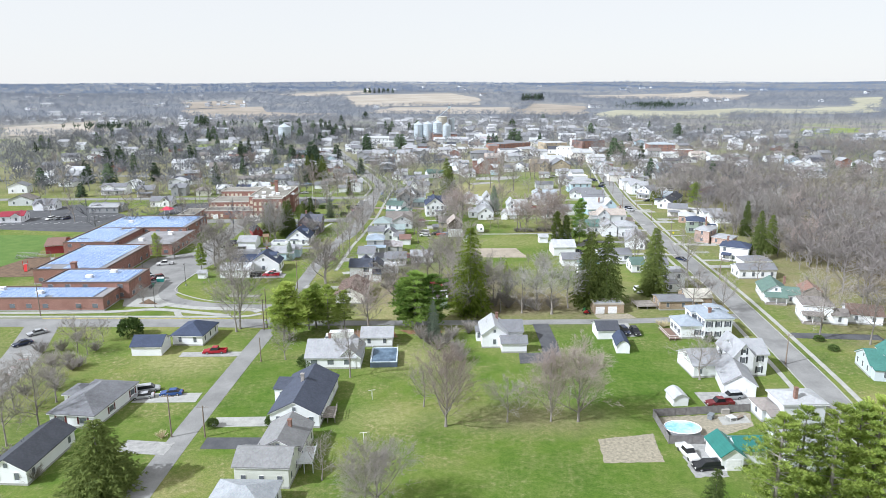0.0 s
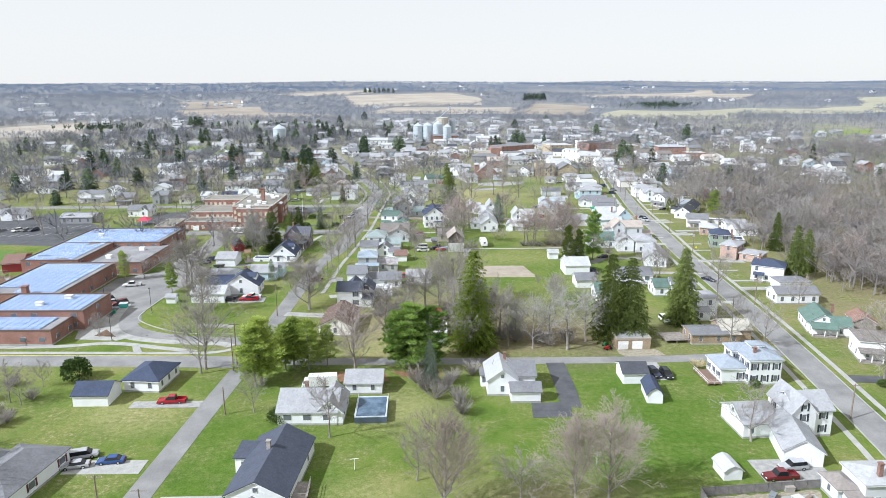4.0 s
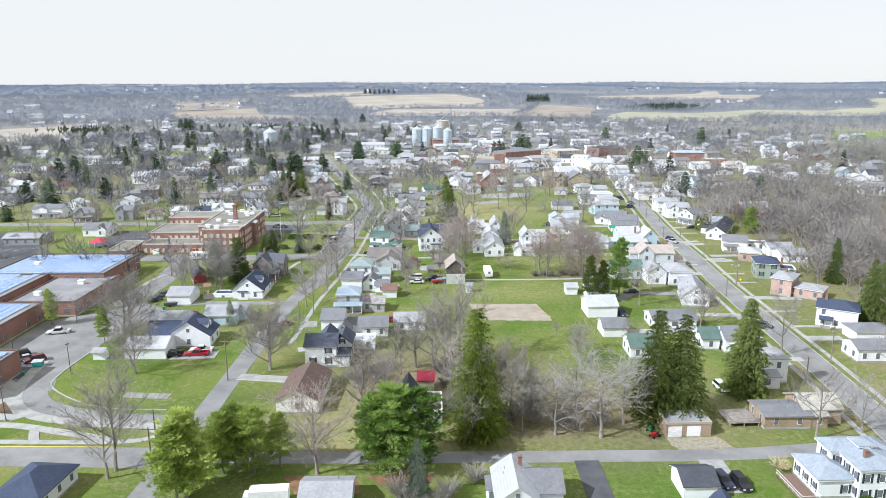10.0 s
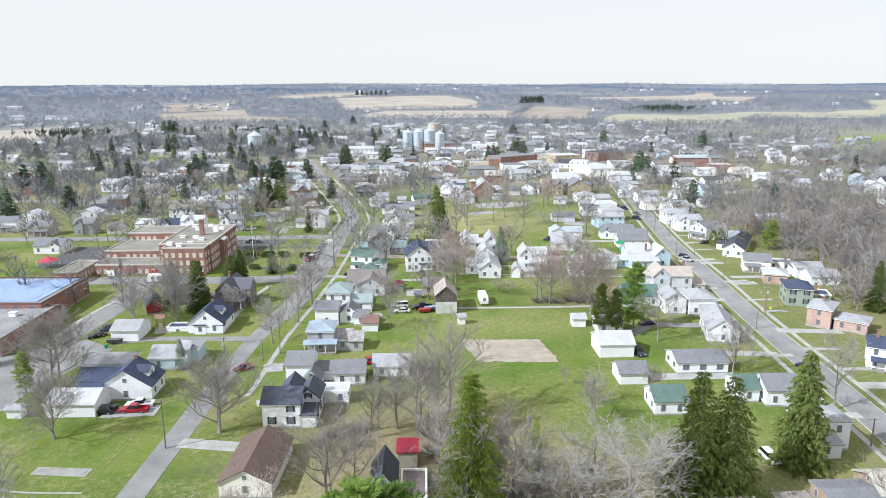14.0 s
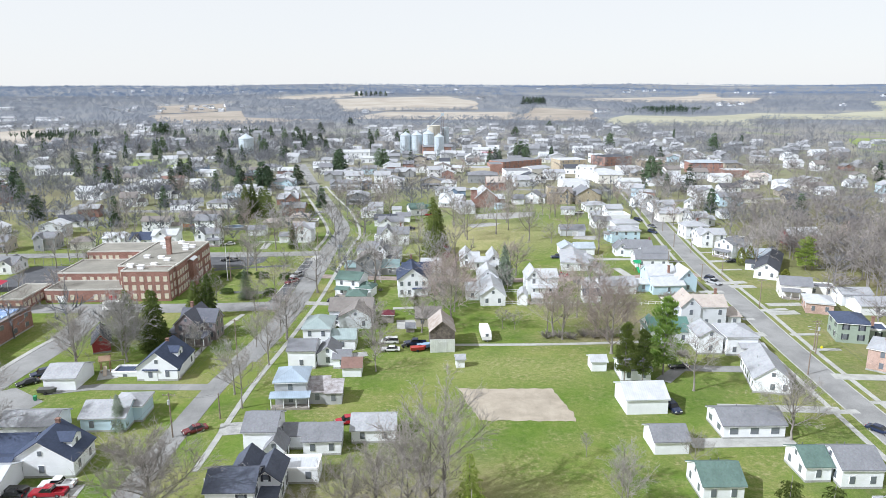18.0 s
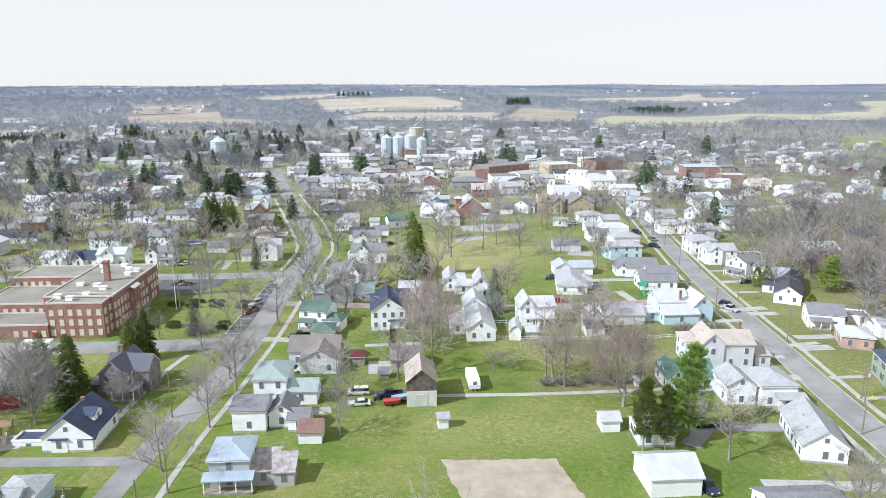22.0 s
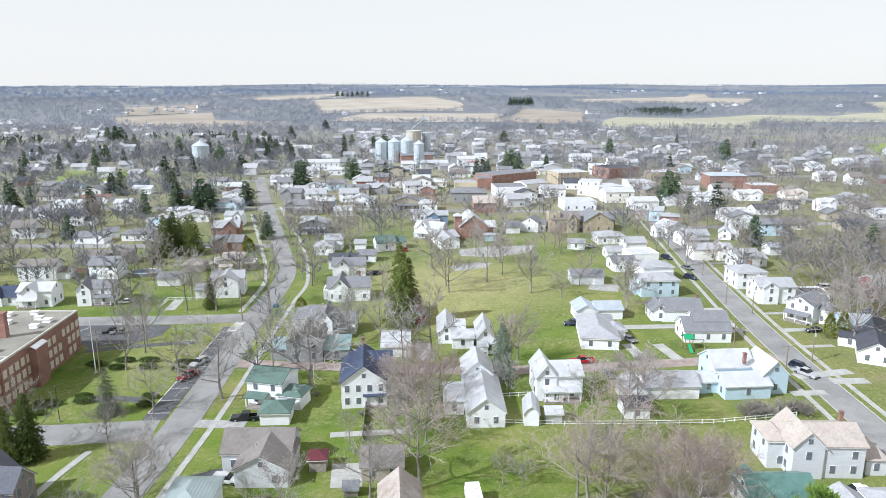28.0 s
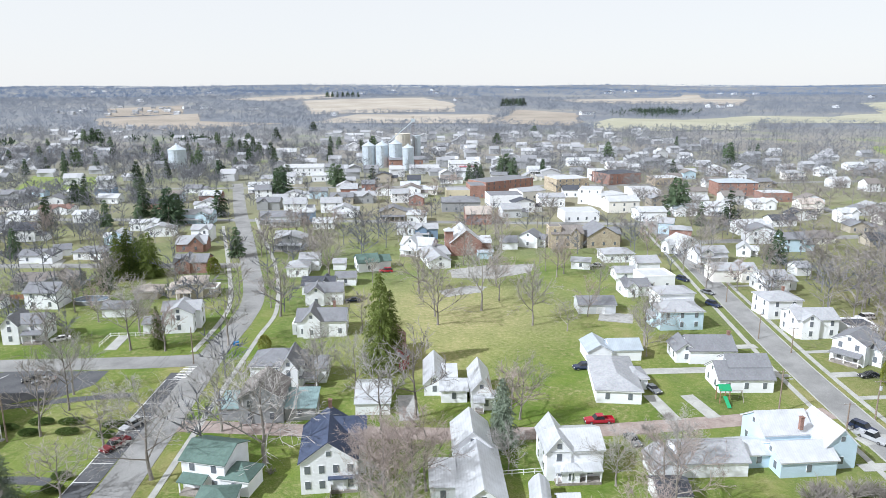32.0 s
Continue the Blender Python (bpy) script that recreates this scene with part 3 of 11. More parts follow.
        for i in range(n):
            bm = bmesh.new()
            a = px0 + 0.12 + (px1 - px0 - 0.24) * i / (n - 1)
            box(bm, a - 0.09, py - pd + 0.02, 0.45, a + 0.09, py - pd + 0.2, ph)
            part("porch_post", bm, TRIM, e)
    return e


# ---- trees ----
class Soup:
    """Collects vertices and faces for one mesh."""

    def __init__(self):
        self.v, self.f = [], []

    def tube(self, a, b, ra, rb, n):
        w = (b - a)
        if w.length < 1e-6:
            return
        w.normalize()
        u = w.orthogonal().normalized()
        v = w.cross(u)
        s = len(self.v)
        for p, r in ((a, ra), (b, rb)):
            for i in range(n):
                t = 6.28318 * i / n
                self.v.append(p + (u * math.cos(t) + v * math.sin(t)) * r)
        for i in range(n):
            j = (i + 1) % n
            self.f.append((s + i, s + j, s + n + j, s + n + i))

    def spike(self, a, b, r):
        w = (b - a).normalized()
        u = w.orthogonal().normalized() * r
        v = w.cross(u)
        s = len(self.v)
        self.v += [a + u, a - 0.5 * u + 0.87 * v, a - 0.5 * u - 0.87 * v, b]
        self.f += [(s, s + 1, s + 3), (s + 1, s + 2, s + 3), (s + 2, s, s + 3)]

    def sliver(self, a, b, r):
        w = (b - a).normalized()
        u = w.orthogonal().normalized() * r
        s = len(self.v)
        self.v += [a + u, a - u, b]
        self.f.append((s, s + 1, s + 2))

    def leaf(self, c, d, side, length, width):
        """A folded leaf or spray, two triangles either side of its rib."""
        s = len(self.v)
        up = d.cross(side).normalized() * width * 0.3
        self.v += [c, c + d * length * 0.55 + side * width - up, c + d * length, c + d * length * 0.55 - side * width - up]
        self.f += [(s, s + 1, s + 2), (s, s + 2, s + 3)]

    def mesh(self, name, mat):
        me = bpy.data.meshes.new(name)
        me.from_pydata([tuple(p) for p in self.v], [], self.f)
        me.materials.append(mat)
        return me


def rvec(rng):
    while True:
        v = Vector((rng.uniform(-1, 1), rng.uniform(-1, 1), rng.uniform(-1, 1)))
        if 0.05 < v.length < 1:
            return v.normalized()


def bent(rng, d, amount):
    return (d + rvec(rng) * amount).normalized()


def bare_tree(seed, height, limbs, branches, subs, twigs, spread, fork=0.22, twig_r=0.022, trunk_r=0.24):
    """A leafless tree: trunk and limbs in one mesh, branches and twigs in another."""
    rng = random.Random(seed)
    trunk, crown = Soup(), Soup()
    p, d, r = Vector((0, 0, -0.2)), Vector((0, 0, 1)), trunk_r
    trunk.tube(p, p + d * 0.7, r * 1.5, r, 8)
    p = p + d * 0.7
    starts = []
    n = 8
    for i in range(n):
        q = p + bent(rng, d, 0.12) * (height * 0.7 / n)
        rr = max(r * 0.84, 0.04)
        trunk.tube(p, q, r, rr, 7)
        if q.z > height * fork:
            starts.append((q, rr))
        p, r = q, rr
    for k in range(limbs):
        q, rr = starts[k * len(starts) // limbs]
        a = k * 2.4 + rng.uniform(-0.4, 0.4)
        hfrac = q.z / height
        out = spread * rng.uniform(0.75, 1.2) * (1.25 - 0.7 * hfrac)
        ld = Vector((math.cos(a) * out, math.sin(a) * out, 0.8)).normalized()
        length = height * (0.98 - hfrac * 0.75) * rng.uniform(0.5, 0.68)
        lp, lr = q.copy(), rr * 0.72
        segs = 4
        for s in range(segs):
            ld = (bent(rng, ld, 0.2) + Vector((0, 0, 0.12))).normalized()
            lq = lp + ld * length / segs
            trunk.tube(lp, lq, lr, lr * 0.7, 5)
            for b in range(branches if s else branches // 2):
                bp = lp.lerp(lq, rng.random())
                bd = (bent(rng, ld, 0.95) + Vector((0, 0, 0.2))).normalized()
                bl = length * rng.uniform(0.3, 0.55) * (1.1 - 0.35 * s / segs)
                bm_ = bp + bent(rng, bd, 0.15) * bl * 0.5
                be = bm_ + (bent(rng, bd, 0.3) + Vector((0, 0, 0.15))).normalized() * bl * 0.5
                br = max(lr * 0.3, twig_r * 1.4)
                crown.tube(bp, bm_, br, br * 0.7, 3)
                crown.tube(bm_, be, br * 0.7, br * 0.35, 3)
                for c in range(subs):
                    t2 = rng.uniform(0.2, 1.0)
                    sp = bp.lerp(bm_, t2 * 2) if t2 < 0.5 else bm_.lerp(be, t2 * 2 - 1)
                    sd = (bent(rng, bd, 0.85) + Vector((0, 0, 0.15))).normalized()
                    sl = bl * rng.uniform(0.3, 0.6)
                    se = sp + sd * sl
                    crown.spike(sp, se, twig_r * 1.1)
                    for w in range(twigs):
                        wp = sp.lerp(se, rng.uniform(0.15, 1.0))
                        crown.sliver(wp, wp + bent(rng, sd, 0.8) * sl * rng.uniform(0.3, 0.65), twig_r * 0.8)
            lp, lr = lq, lr * 0.7
    return trunk.mesh("trunk", BARK), crown.mesh("crown", TWIG)


def spruce_tree(seed, height, radius, tiers, boughs, leaves, low=0.06, size=0.55, droop=0.35, taper=0.9):
    """A spruce: tiers of separate drooping boughs, each hung with short sprays."""
    rng = random.Random(seed)
    trunk, crown = Soup(), Soup()
    trunk.tube(Vector((0, 0, -0.2)), Vector((0, 0, height * 0.55)), 0.26, 0.14, 7)
    trunk.tube(Vector((0, 0, height * 0.55)), Vector((0, 0, height)), 0.14, 0.02, 5)
    for i in range(tiers):
        f = (i + rng.uniform(-0.25, 0.25)) / tiers
        z = height * (low + (1 - low) * f)
        R = radius * max(0.025, (1 - f)) ** taper * (0.8 + 0.2 * min(1, f * 8)) * rng.uniform(0.86, 1.1)
        n = max(4, int(boughs * (0.5 + 0.5 * (1 - f))))
        for k in range(n):
            a = 6.28318 * (k + rng.uniform(-0.45, 0.45)) / n + i * 1.1
            L = R * rng.uniform(0.7, 1.1)
            o = Vector((math.cos(a), math.sin(a), 0))
            side = Vector((-o.y, o.x, 0))
            m = max(4, int(leaves * (0.3 + 0.7 * L / radius)))
            sag = droop * rng.uniform(0.7, 1.4)
            base = Vector((0, 0, z + rng.uniform(-0.25, 0.25)))
            for j in range(m):
                t = 0.1 + 0.9 * (j + rng.random()) / m
                w = 0.33 * L * (1.15 - t)
                c = base + o * L * t + Vector((0, 0, -sag * L * t * t + 0.2 * L * max(0, t - 0.55)))
                c += side * rng.uniform(-1, 1) * w
                d = (o * rng.uniform(0.2, 0.9) + side * rng.uniform(-0.7, 0.7) + Vector((0, 0, rng.uniform(-1.0, -0.1)))).normalized()
                q = size * rng.uniform(0.7, 1.3) * (0.6 + 0.4 * (1 - f))
                for k2 in (0, 1):
                    c2 = c + rvec(rng) * q * 0.3
                    crown.sliver(c2, c2 + (d + rvec(rng) * 0.4) * q, q * 0.22)
    return trunk.mesh("trunk", BARK), crown.mesh("crown", NEEDLE)


def pine_tree(seed, height, radius, whorls, limbs, tufts, low=0.2, blades=9, size=0.62):
    """An open pine: bare lower trunk, spreading limbs, and clumps of needles towards their ends."""
    rng = random.Random(seed)
    trunk, crown = Soup(), Soup()
    trunk.tube(Vector((0, 0, -0.2)), Vector((0, 0, height * 0.6)), 0.27, 0.17, 7)
    trunk.tube(Vector((0, 0, height * 0.6)), Vector((0, 0, height * 0.97)), 0.17, 0.03, 5)
    for i in range(whorls):
        f = i / (whorls - 1)
        z = height * (low + (0.97 - low) * f)
        R = radius * (0.16 + 0.9 * (1 - f) ** 0.6) * (0.72 + 0.28 * min(1, f * 4)) * rng.uniform(0.82, 1.15)
        for k in range(limbs):
            a = 6.28318 * (k + rng.uniform(-0.4, 0.4)) / limbs + i * 0.7
            o = Vector((math.cos(a), math.sin(a), rng.uniform(0.0, 0.25) + 0.35 * f))
            side = Vector((-o.y, o.x, 0)).normalized()
            L = R * rng.uniform(0.55, 1.15)
            base = Vector((0, 0, z))
            trunk.tube(base, base + o * L * 0.9, 0.06, 0.015, 3)
            m = max(2, int(tufts * (0.35 + 0.65 * L / radius)))
            for j in range(m):
                t = 0.42 + 0.6 * (j + rng.random()) / m
                c = base + o * L * t + side * rng.uniform(-0.3, 0.3) * L * t + Vector((0, 0, rng.uniform(-0.1, 0.2)))
                r = size * rng.uniform(0.7, 1.25)
                for b in range(blades):
                    g = rvec(rng)
                    g.z *= 0.55
                    d = (g * 0.9 + Vector((0, 0, 0.45)) + o * 0.35).normalized()
                    p = c + g * r * 0.55
                    crown.sliver(p, p + d * r * rng.uniform(0.5, 0.95), r * 0.13)
    return trunk.mesh("trunk", BARK), crown.mesh("crown", NEEDLE_LIGHT)


def leaf_cloud(seed, n, size, shape):
    """Leaves over the surface of a rounded body. shape(rng) gives a point and its outward way."""
    rng = random.Random(seed)
    s = Soup()
    for i in range(n):
        p, o = shape(rng)
        d = (o * 0.8 + rvec(rng) * 0.9).normalized()
        s.leaf(p, d, d.cross(rvec(rng)).normalized(), size * rng.uniform(0.7, 1.4), size * 0.4)
    return s


def egg(rx, ry, rz, cz):
    def f(rng):
        o = rvec(rng)
        if o.z < -0.4:
            o.z = -o.z
        k = rng.uniform(0.6, 1.0)
        return Vector((o.x * rx * k, o.y * ry * k, cz + o.z * rz * k)), o
    return f


def flame(r, h):
    def f(rng):
        z = rng.random() ** 0.8
        a = rng.random() * 6.28318
        w = r * (math.sin(math.pi * min(1.0, 0.25 + z * 0.75)) ** 0.7) * rng.uniform(0.75, 1.0)
        return Vector((math.cos(a) * w, math.sin(a) * w, z * h)), Vector((math.cos(a), math.sin(a), 0.5))
    return f


BARE = [bare_tree(11, 17, 10, 4, 4, 6, 1.15, 0.22, 0.022), bare_tree(12, 16, 10, 4, 4, 6, 0.95, 0.2, 0.022), bare_tree(13, 18, 10, 4, 4, 6, 1.3, 0.16, 0.022),
        bare_tree(14, 14, 10, 4, 4, 6, 0.85, 0.16, 0.021, 0.2)]
BARE_FULL = [bare_tree(51, 16, 14, 6, 6, 7, 0.95, 0.1, 0.019), bare_tree(52, 16, 14, 6, 6, 7, 0.85, 0.08, 0.019)]
BARE_OVAL = [bare_tree(61, 16, 18, 5, 7, 8, 0.62, 0.06, 0.013, 0.22), bare_tree(62, 16, 18, 5, 7, 8, 0.75, 0.05, 0.013, 0.2)]
BARE_MID = [bare_tree(21, 16, 8, 3, 4, 4, 0.95, 0.22, 0.036), bare_tree(22, 16, 8, 3, 4, 4, 0.75, 0.2, 0.036), bare_tree(23, 15, 8, 3, 4, 4, 1.1, 0.18, 0.036)]
BARE_FAR = [bare_tree(31, 15, 8, 3, 3, 4, 0.95, 0.2, 0.055), bare_tree(32, 15, 8, 3, 3, 4, 0.8, 0.2, 0.055)]
SPRUCE = [spruce_tree(1, 20, 4.8, 28, 16, 25, 0.05, 0.62, 0.42, 0.56), spruce_tree(2, 20, 5.4, 27, 16, 25, 0.04, 0.62, 0.4, 0.54), spruce_tree(3, 20, 5.0, 25, 15, 25, 0.06, 0.62, 0.45, 0.6)]
SPRUCE_FAR = [spruce_tree(4, 20, 4.8, 15, 8, 7, 0.04, 2.0, 0.4, 0.7), spruce_tree(44, 20, 5.6, 12, 8, 8, 0.1, 2.3, 0.25, 0.5)]
PINE = [pine_tree(5, 15, 5.0, 11, 7, 7, 0.2, 26, 0.85), pine_tree(6, 15, 5.4, 10, 7, 7, 0.17, 26, 0.85), pine_tree(8, 15, 4.7, 12, 6, 7, 0.24, 26, 0.8)]
PINE_NEAR = [pine_tree(7, 15, 4.4, 12, 6, 13, 0.16, 34, 0.42), pine_tree(9, 15, 4.8, 11, 6, 13, 0.18, 34, 0.42), pine_tree(10, 15, 4.2, 12, 5, 14, 0.15, 34, 0.42)]
ARBORVITAE = leaf_cloud(7, 900, 0.45, flame(1.5, 7.0)).mesh("crown", ARBOR)
BUSH = [leaf_cloud(8 + i, 1500, 0.17, egg(1.0, 1.0, 0.75, 0.55)).mesh("crown", HEDGE) for i in range(2)]


def bare_bush(seed):
    rng = random.Random(seed)
    s = Soup()
    for i in range(46):
        d = Vector((rng.uniform(-1, 1), rng.uniform(-1, 1), rng.uniform(0.5, 1.3))).normalized()
        e = d * rng.uniform(0.8, 1.35)
        s.tube(Vector((0, 0, 0)), e, 0.025, 0.012, 3)
        for k in range(9):
            p = e * rng.uniform(0.35, 1)
            s.spike(p, p + bent(rng, d, 0.8) * rng.uniform(0.25, 0.5), 0.014)
    return s.mesh("crown", TWIG)


BRUSH = [bare_bush(41), bare_bush(42)]


def tree(x, y, h, kind="bare", v=0, wide=1.0, mat=None, label="", group="trees of the town"):
    rng = random.Random(int(x * 31 + y * 17))
    lib, base, name, cat, text = {
        "bare": (BARE, 16.5, "bare_tree", "tree", "leafless tree with grey-brown branches standing on the lawn"),
        "full": (BARE_FULL, 16, "bare_tree", "tree", "leafless tree with a dense rounded crown of fine twigs"),
        "oval": (BARE_OVAL, 16, "bare_tree", "tree", "leafless tree with an upright crown of fine pinkish twigs"),
        "mid": (BARE_MID, 16, "bare_tree", "tree", "leafless shade tree with spreading branches among the houses"),
        "far": (BARE_FAR, 15, "bare_tree", "tree", "leafless brown tree among the houses of the town"),
        "spruce": (SPRUCE, 20, "spruce_tree", "conifer", "tall dark green spruce with drooping boughs"),
        "sprucefar": (SPRUCE_FAR, 20, "spruce_tree", "conifer", "dark green spruce among the houses"),
        "nearpine": (PINE_NEAR, 15, "pine_tree", "conifer", "light green pine with open layered limbs"),
        "pine": (PINE, 15, "pine_tree", "conifer", "green pine with open tufted limbs")}[kind]
    e = thing(name, x, y, rng.uniform(0, 360), label or text, cat, group, terrain(x, y))
    if kind == "sprucefar":
        v, mat = rng.randrange(2), NEEDLE_FAR
    s = h / base
    k = {"pine": 1.3, "nearpine": 1.2, "spruce": 1.05, "sprucefar": 1.1}.get(kind, 1.08)
    e.scale = (s * wide * k, s * wide * k, s)
    t, c = lib[v % len(lib)]
    piece("trunk", t, None, e)
    piece("crown", c, mat, e)
    return e


def shrub(x, y, r, h, mat=None, twiggy=False, label=""):
    rng = random.Random(int(x * 31 + y * 17))
    e = thing("shrub", x, y, rng.uniform(0, 360), label or ("leafless twiggy shrub on the lawn" if twiggy else "rounded dark evergreen shrub on the lawn"), "shrub")
    e.scale = (r, r, h / 1.2)
    piece("crown", (BRUSH if twiggy else BUSH)[rng.randrange(2)], mat, e)


def cypress(x, y, h, r=1.3):
    e = thing("arborvitae", x, y, x * 40, "tall yellow-green arborvitae beside the house", "conifer")
    e.scale = (r / 1.5, r / 1.5, h / 7.0)
    piece("crown", ARBORVITAE, None, e)


# ---- cars ----
PAINT = plain("road paint", (0.75, 0.75, 0.74), 0.6)
RED_PAINT = plain("red road paint", (0.42, 0.10, 0.09), 0.6)
CAR_GLASS = plain("car glass", (0.015, 0.017, 0.02), 0.1, 0.0, 0.5)


def car_meshes(kind):
    L, W = {"sedan": (4.7, 1.8), "suv": (4.8, 1.9), "van": (5.1, 1.95), "pickup": (5.8, 1.95)}[kind]
    l, w = L / 2, W / 2
    body, glass, roof = bmesh.new(), bmesh.new(), bmesh.new()
    belt = {"sedan": 0.88, "suv": 1.02, "van": 1.0, "pickup": 1.02}[kind]
    top = {"sedan": 1.42, "suv": 1.72, "van": 1.76, "pickup": 1.78}[kind]
    c0, c1, r0, r1 = {"sedan": (-1.0, 1.75, -0.35, 1.1), "suv": (-1.05, 2.25, -0.45, 1.95), "van": (-1.55, 2.45, -0.75, 2.25), "pickup": (-1.2, 0.95, -0.6, 0.75)}[kind]
    hexa(body, [(-l, -w + 0.05, 0.3), (l, -w + 0.05, 0.3), (l, w - 0.05, 0.3), (-l, w - 0.05, 0.3)], [(-l - 0.03, -w, 0.62), (l + 0.03, -w, 0.62), (l + 0.03, w, 0.62), (-l - 0.03, w, 0.62)])
    hexa(body, [(-l, -w, 0.62), (c0, -w, 0.62), (c0, w, 0.62), (-l, w, 0.62)], [(-l + 0.12, -w + 0.12, belt - 0.14), (c0, -w + 0.06, belt), (c0, w - 0.06, belt), (-l + 0.12, w - 0.12, belt - 0.14)])
    hexa(body, [(c0, -w, 0.62), (c1, -w, 0.62), (c1, w, 0.62), (c0, w, 0.62)], [(c0, -w + 0.06, belt), (c1, -w + 0.06, belt), (c1, w - 0.06, belt), (c0, w - 0.06, belt)])
    if kind == "pickup":
        box(body, c1, -w + 0.02, 0.62, l, -w + 0.12, belt)
        box(body, c1, w - 0.12, 0.62, l, w - 0.02, belt)
        box(body, l - 0.08, -w + 0.12, 0.62, l, w - 0.12, belt)
    elif c1 < l - 0.05:
        hexa(body, [(c1, -w, 0.62), (l, -w, 0.62), (l, w, 0.62), (c1, w, 0.62)], [(c1, -w + 0.06, belt), (l - 0.06, -w + 0.1, belt - 0.05), (l - 0.06, w - 0.1, belt - 0.05), (c1, w - 0.06, belt)])
    hexa(glass, [(c0, -w + 0.08, belt), (c1, -w + 0.08, belt), (c1, w - 0.08, belt), (c0, w - 0.08, belt)], [(r0, -w + 0.25, top - 0.07), (r1, -w + 0.25, top - 0.07), (r1, w - 0.25, top - 0.07), (r0, w - 0.25, top - 0.07)])
    hexa(roof, [(r0 - 0.05, -w + 0.22, top - 0.07), (r1 + 0.05, -w + 0.22, top - 0.07), (r1 + 0.05, w - 0.22, top - 0.07), (r0 - 0.05, w - 0.22, top - 0.07)], [(r0 + 0.1, -w + 0.32, top), (r1 - 0.08, -w + 0.32, top), (r1 - 0.08, w - 0.32, top), (r0 + 0.1, w - 0.32, top)])
    tyre, rim, lamp, bumper = bmesh.new(), bmesh.new(), bmesh.new(), bmesh.new()
    tube(tyre, (0, -0.11, 0), (0, 0.11, 0), 0.34, 0.34, 14)
    tube(rim, (0, -0.125, 0), (0, 0.125, 0), 0.2, 0.2, 8)
    box(lamp, -0.05, -0.2, -0.08, 0.05, 0.2, 0.08)
    box(bumper, -0.08, -w + 0.05, -0.12, 0.08, w - 0.05, 0.12)
    return {"body": mesh_from(body, "body"), "window": mesh_from(glass, "window", CAR_GLASS), "roof": mesh_from(roof, "roof"), "tyre": mesh_from(tyre, "tyre", RUBBER),
            "rim": mesh_from(rim, "rim", CHROME), "lamp": mesh_from(lamp, "lamp"), "bumper": mesh_from(bumper, "bumper"), "l": l, "w": w}


CARS = {k: car_meshes(k) for k in ("sedan", "suv", "van", "pickup")}
PAINTS = {"red": (0.36, 0.015, 0.03), "white": (0.75, 0.75, 0.75), "black": (0.015, 0.017, 0.02), "silver": (0.42, 0.43, 0.45), "blue": (0.03, 0.08, 0.25),
          "grey": (0.16, 0.17, 0.18), "maroon": (0.16, 0.025, 0.03), "navy": (0.02, 0.03, 0.07), "tan": (0.35, 0.30, 0.23)}


def car(x, y, rot, kind, colour, where="parked on the drive"):
    """rot: the way of its nose, in degrees from -x."""
    c = CARS[kind]
    noun = {"sedan": "sedan", "suv": "estate car", "van": "minivan", "pickup": "pickup truck"}[kind]
    e = thing("pickup_truck" if kind == "pickup" else "car", x, y, rot, "%s %s %s" % (colour, noun, where), "car", "parked cars")
    paint = plain(colour + " car paint", PAINTS[colour], 0.25, 0.1, 0.6)
    piece("body", c["body"], paint, e)
    piece("window", c["window"], None, e)
    piece("roof", c["roof"], paint, e)
    for sx in (-0.62, 0.6):
        for sy in (-1, 1):
            wh = piece("wheel", c["tyre"], None, e, pose(sx * c["l"], sy * (c["w"] - 0.1), 0.34))
            piece("rim", c["rim"], None, wh)
    for sy in (-1, 1):
        piece("headlight", c["lamp"], plain("lamp lens", (0.75, 0.75, 0.72), 0.1), e, pose(-c["l"] + 0.02, sy * (c["w"] - 0.35), 0.68))
        piece("taillight", c["lamp"], plain("red lens", (0.4, 0.02, 0.02), 0.2), e, pose(c["l"] - 0.02, sy * (c["w"] - 0.3), 0.75))
    for sx in (-1, 1):
        piece("bumper", c["bumper"], plain("dark plastic", (0.06, 0.06, 0.065), 0.6), e, pose(sx * c["l"], 0, 0.42))
    return e


# ---- strips, fences, poles ----
def strip(name, pts, width, z, mat, label, category, kind="structure", drop=0.3, closed=False, terrain=None):
    """A band of ground of one width along a line, with its sides."""
    bm = bmesh.new()
    P = [Vector((*p, 0)) for p in pts]
    left, right = [], []
    for i, p in enumerate(P):
        a, b = P[max(0, i - 1)], P[min(len(P) - 1, i + 1)]
        d = (b - a).normalized()
        n = Vector((-d.y, d.x, 0))
        g = terrain(p.x, p.y) if terrain else 0.0
        left.append(p + n * width / 2 + Vector((0, 0, z + g)))
        right.append(p - n * width / 2 + Vector((0, 0, z + g)))
    for i in range(len(P) - 1):
        hexa(bm, [right[i] - Vector((0, 0, drop)), right[i + 1] - Vector((0, 0, drop)), left[i + 1] - Vector((0, 0, drop)), left[i] - Vector((0, 0, drop))], [right[i], right[i + 1], left[i + 1], left[i]])
    ob = new(name, mesh_from(bm, name, mat))
    return tagged(ob, label, category, "", kind)


def smooth_line(pts, n=6):
    """A rounded line through the given corners."""
    out = []
    for i in range(len(pts) - 1):
        p0, p1, p2, p3 = (Vector(pts[max(0, i - 1)]), Vector(pts[i]), Vector(pts[i + 1]), Vector(pts[min(len(pts) - 1, i + 2)]))
        for k in range(n):
            t = k / n
            q = 0.5 * ((2 * p1) + (p2 - p0) * t + (2 * p0 - 5 * p1 + 4 * p2 - p3) * t * t + (3 * p1 - p0 - 3 * p2 + p3) * t ** 3)
            out.append((q.x, q.y))
    out.append(tuple(pts[-1]))
    return out


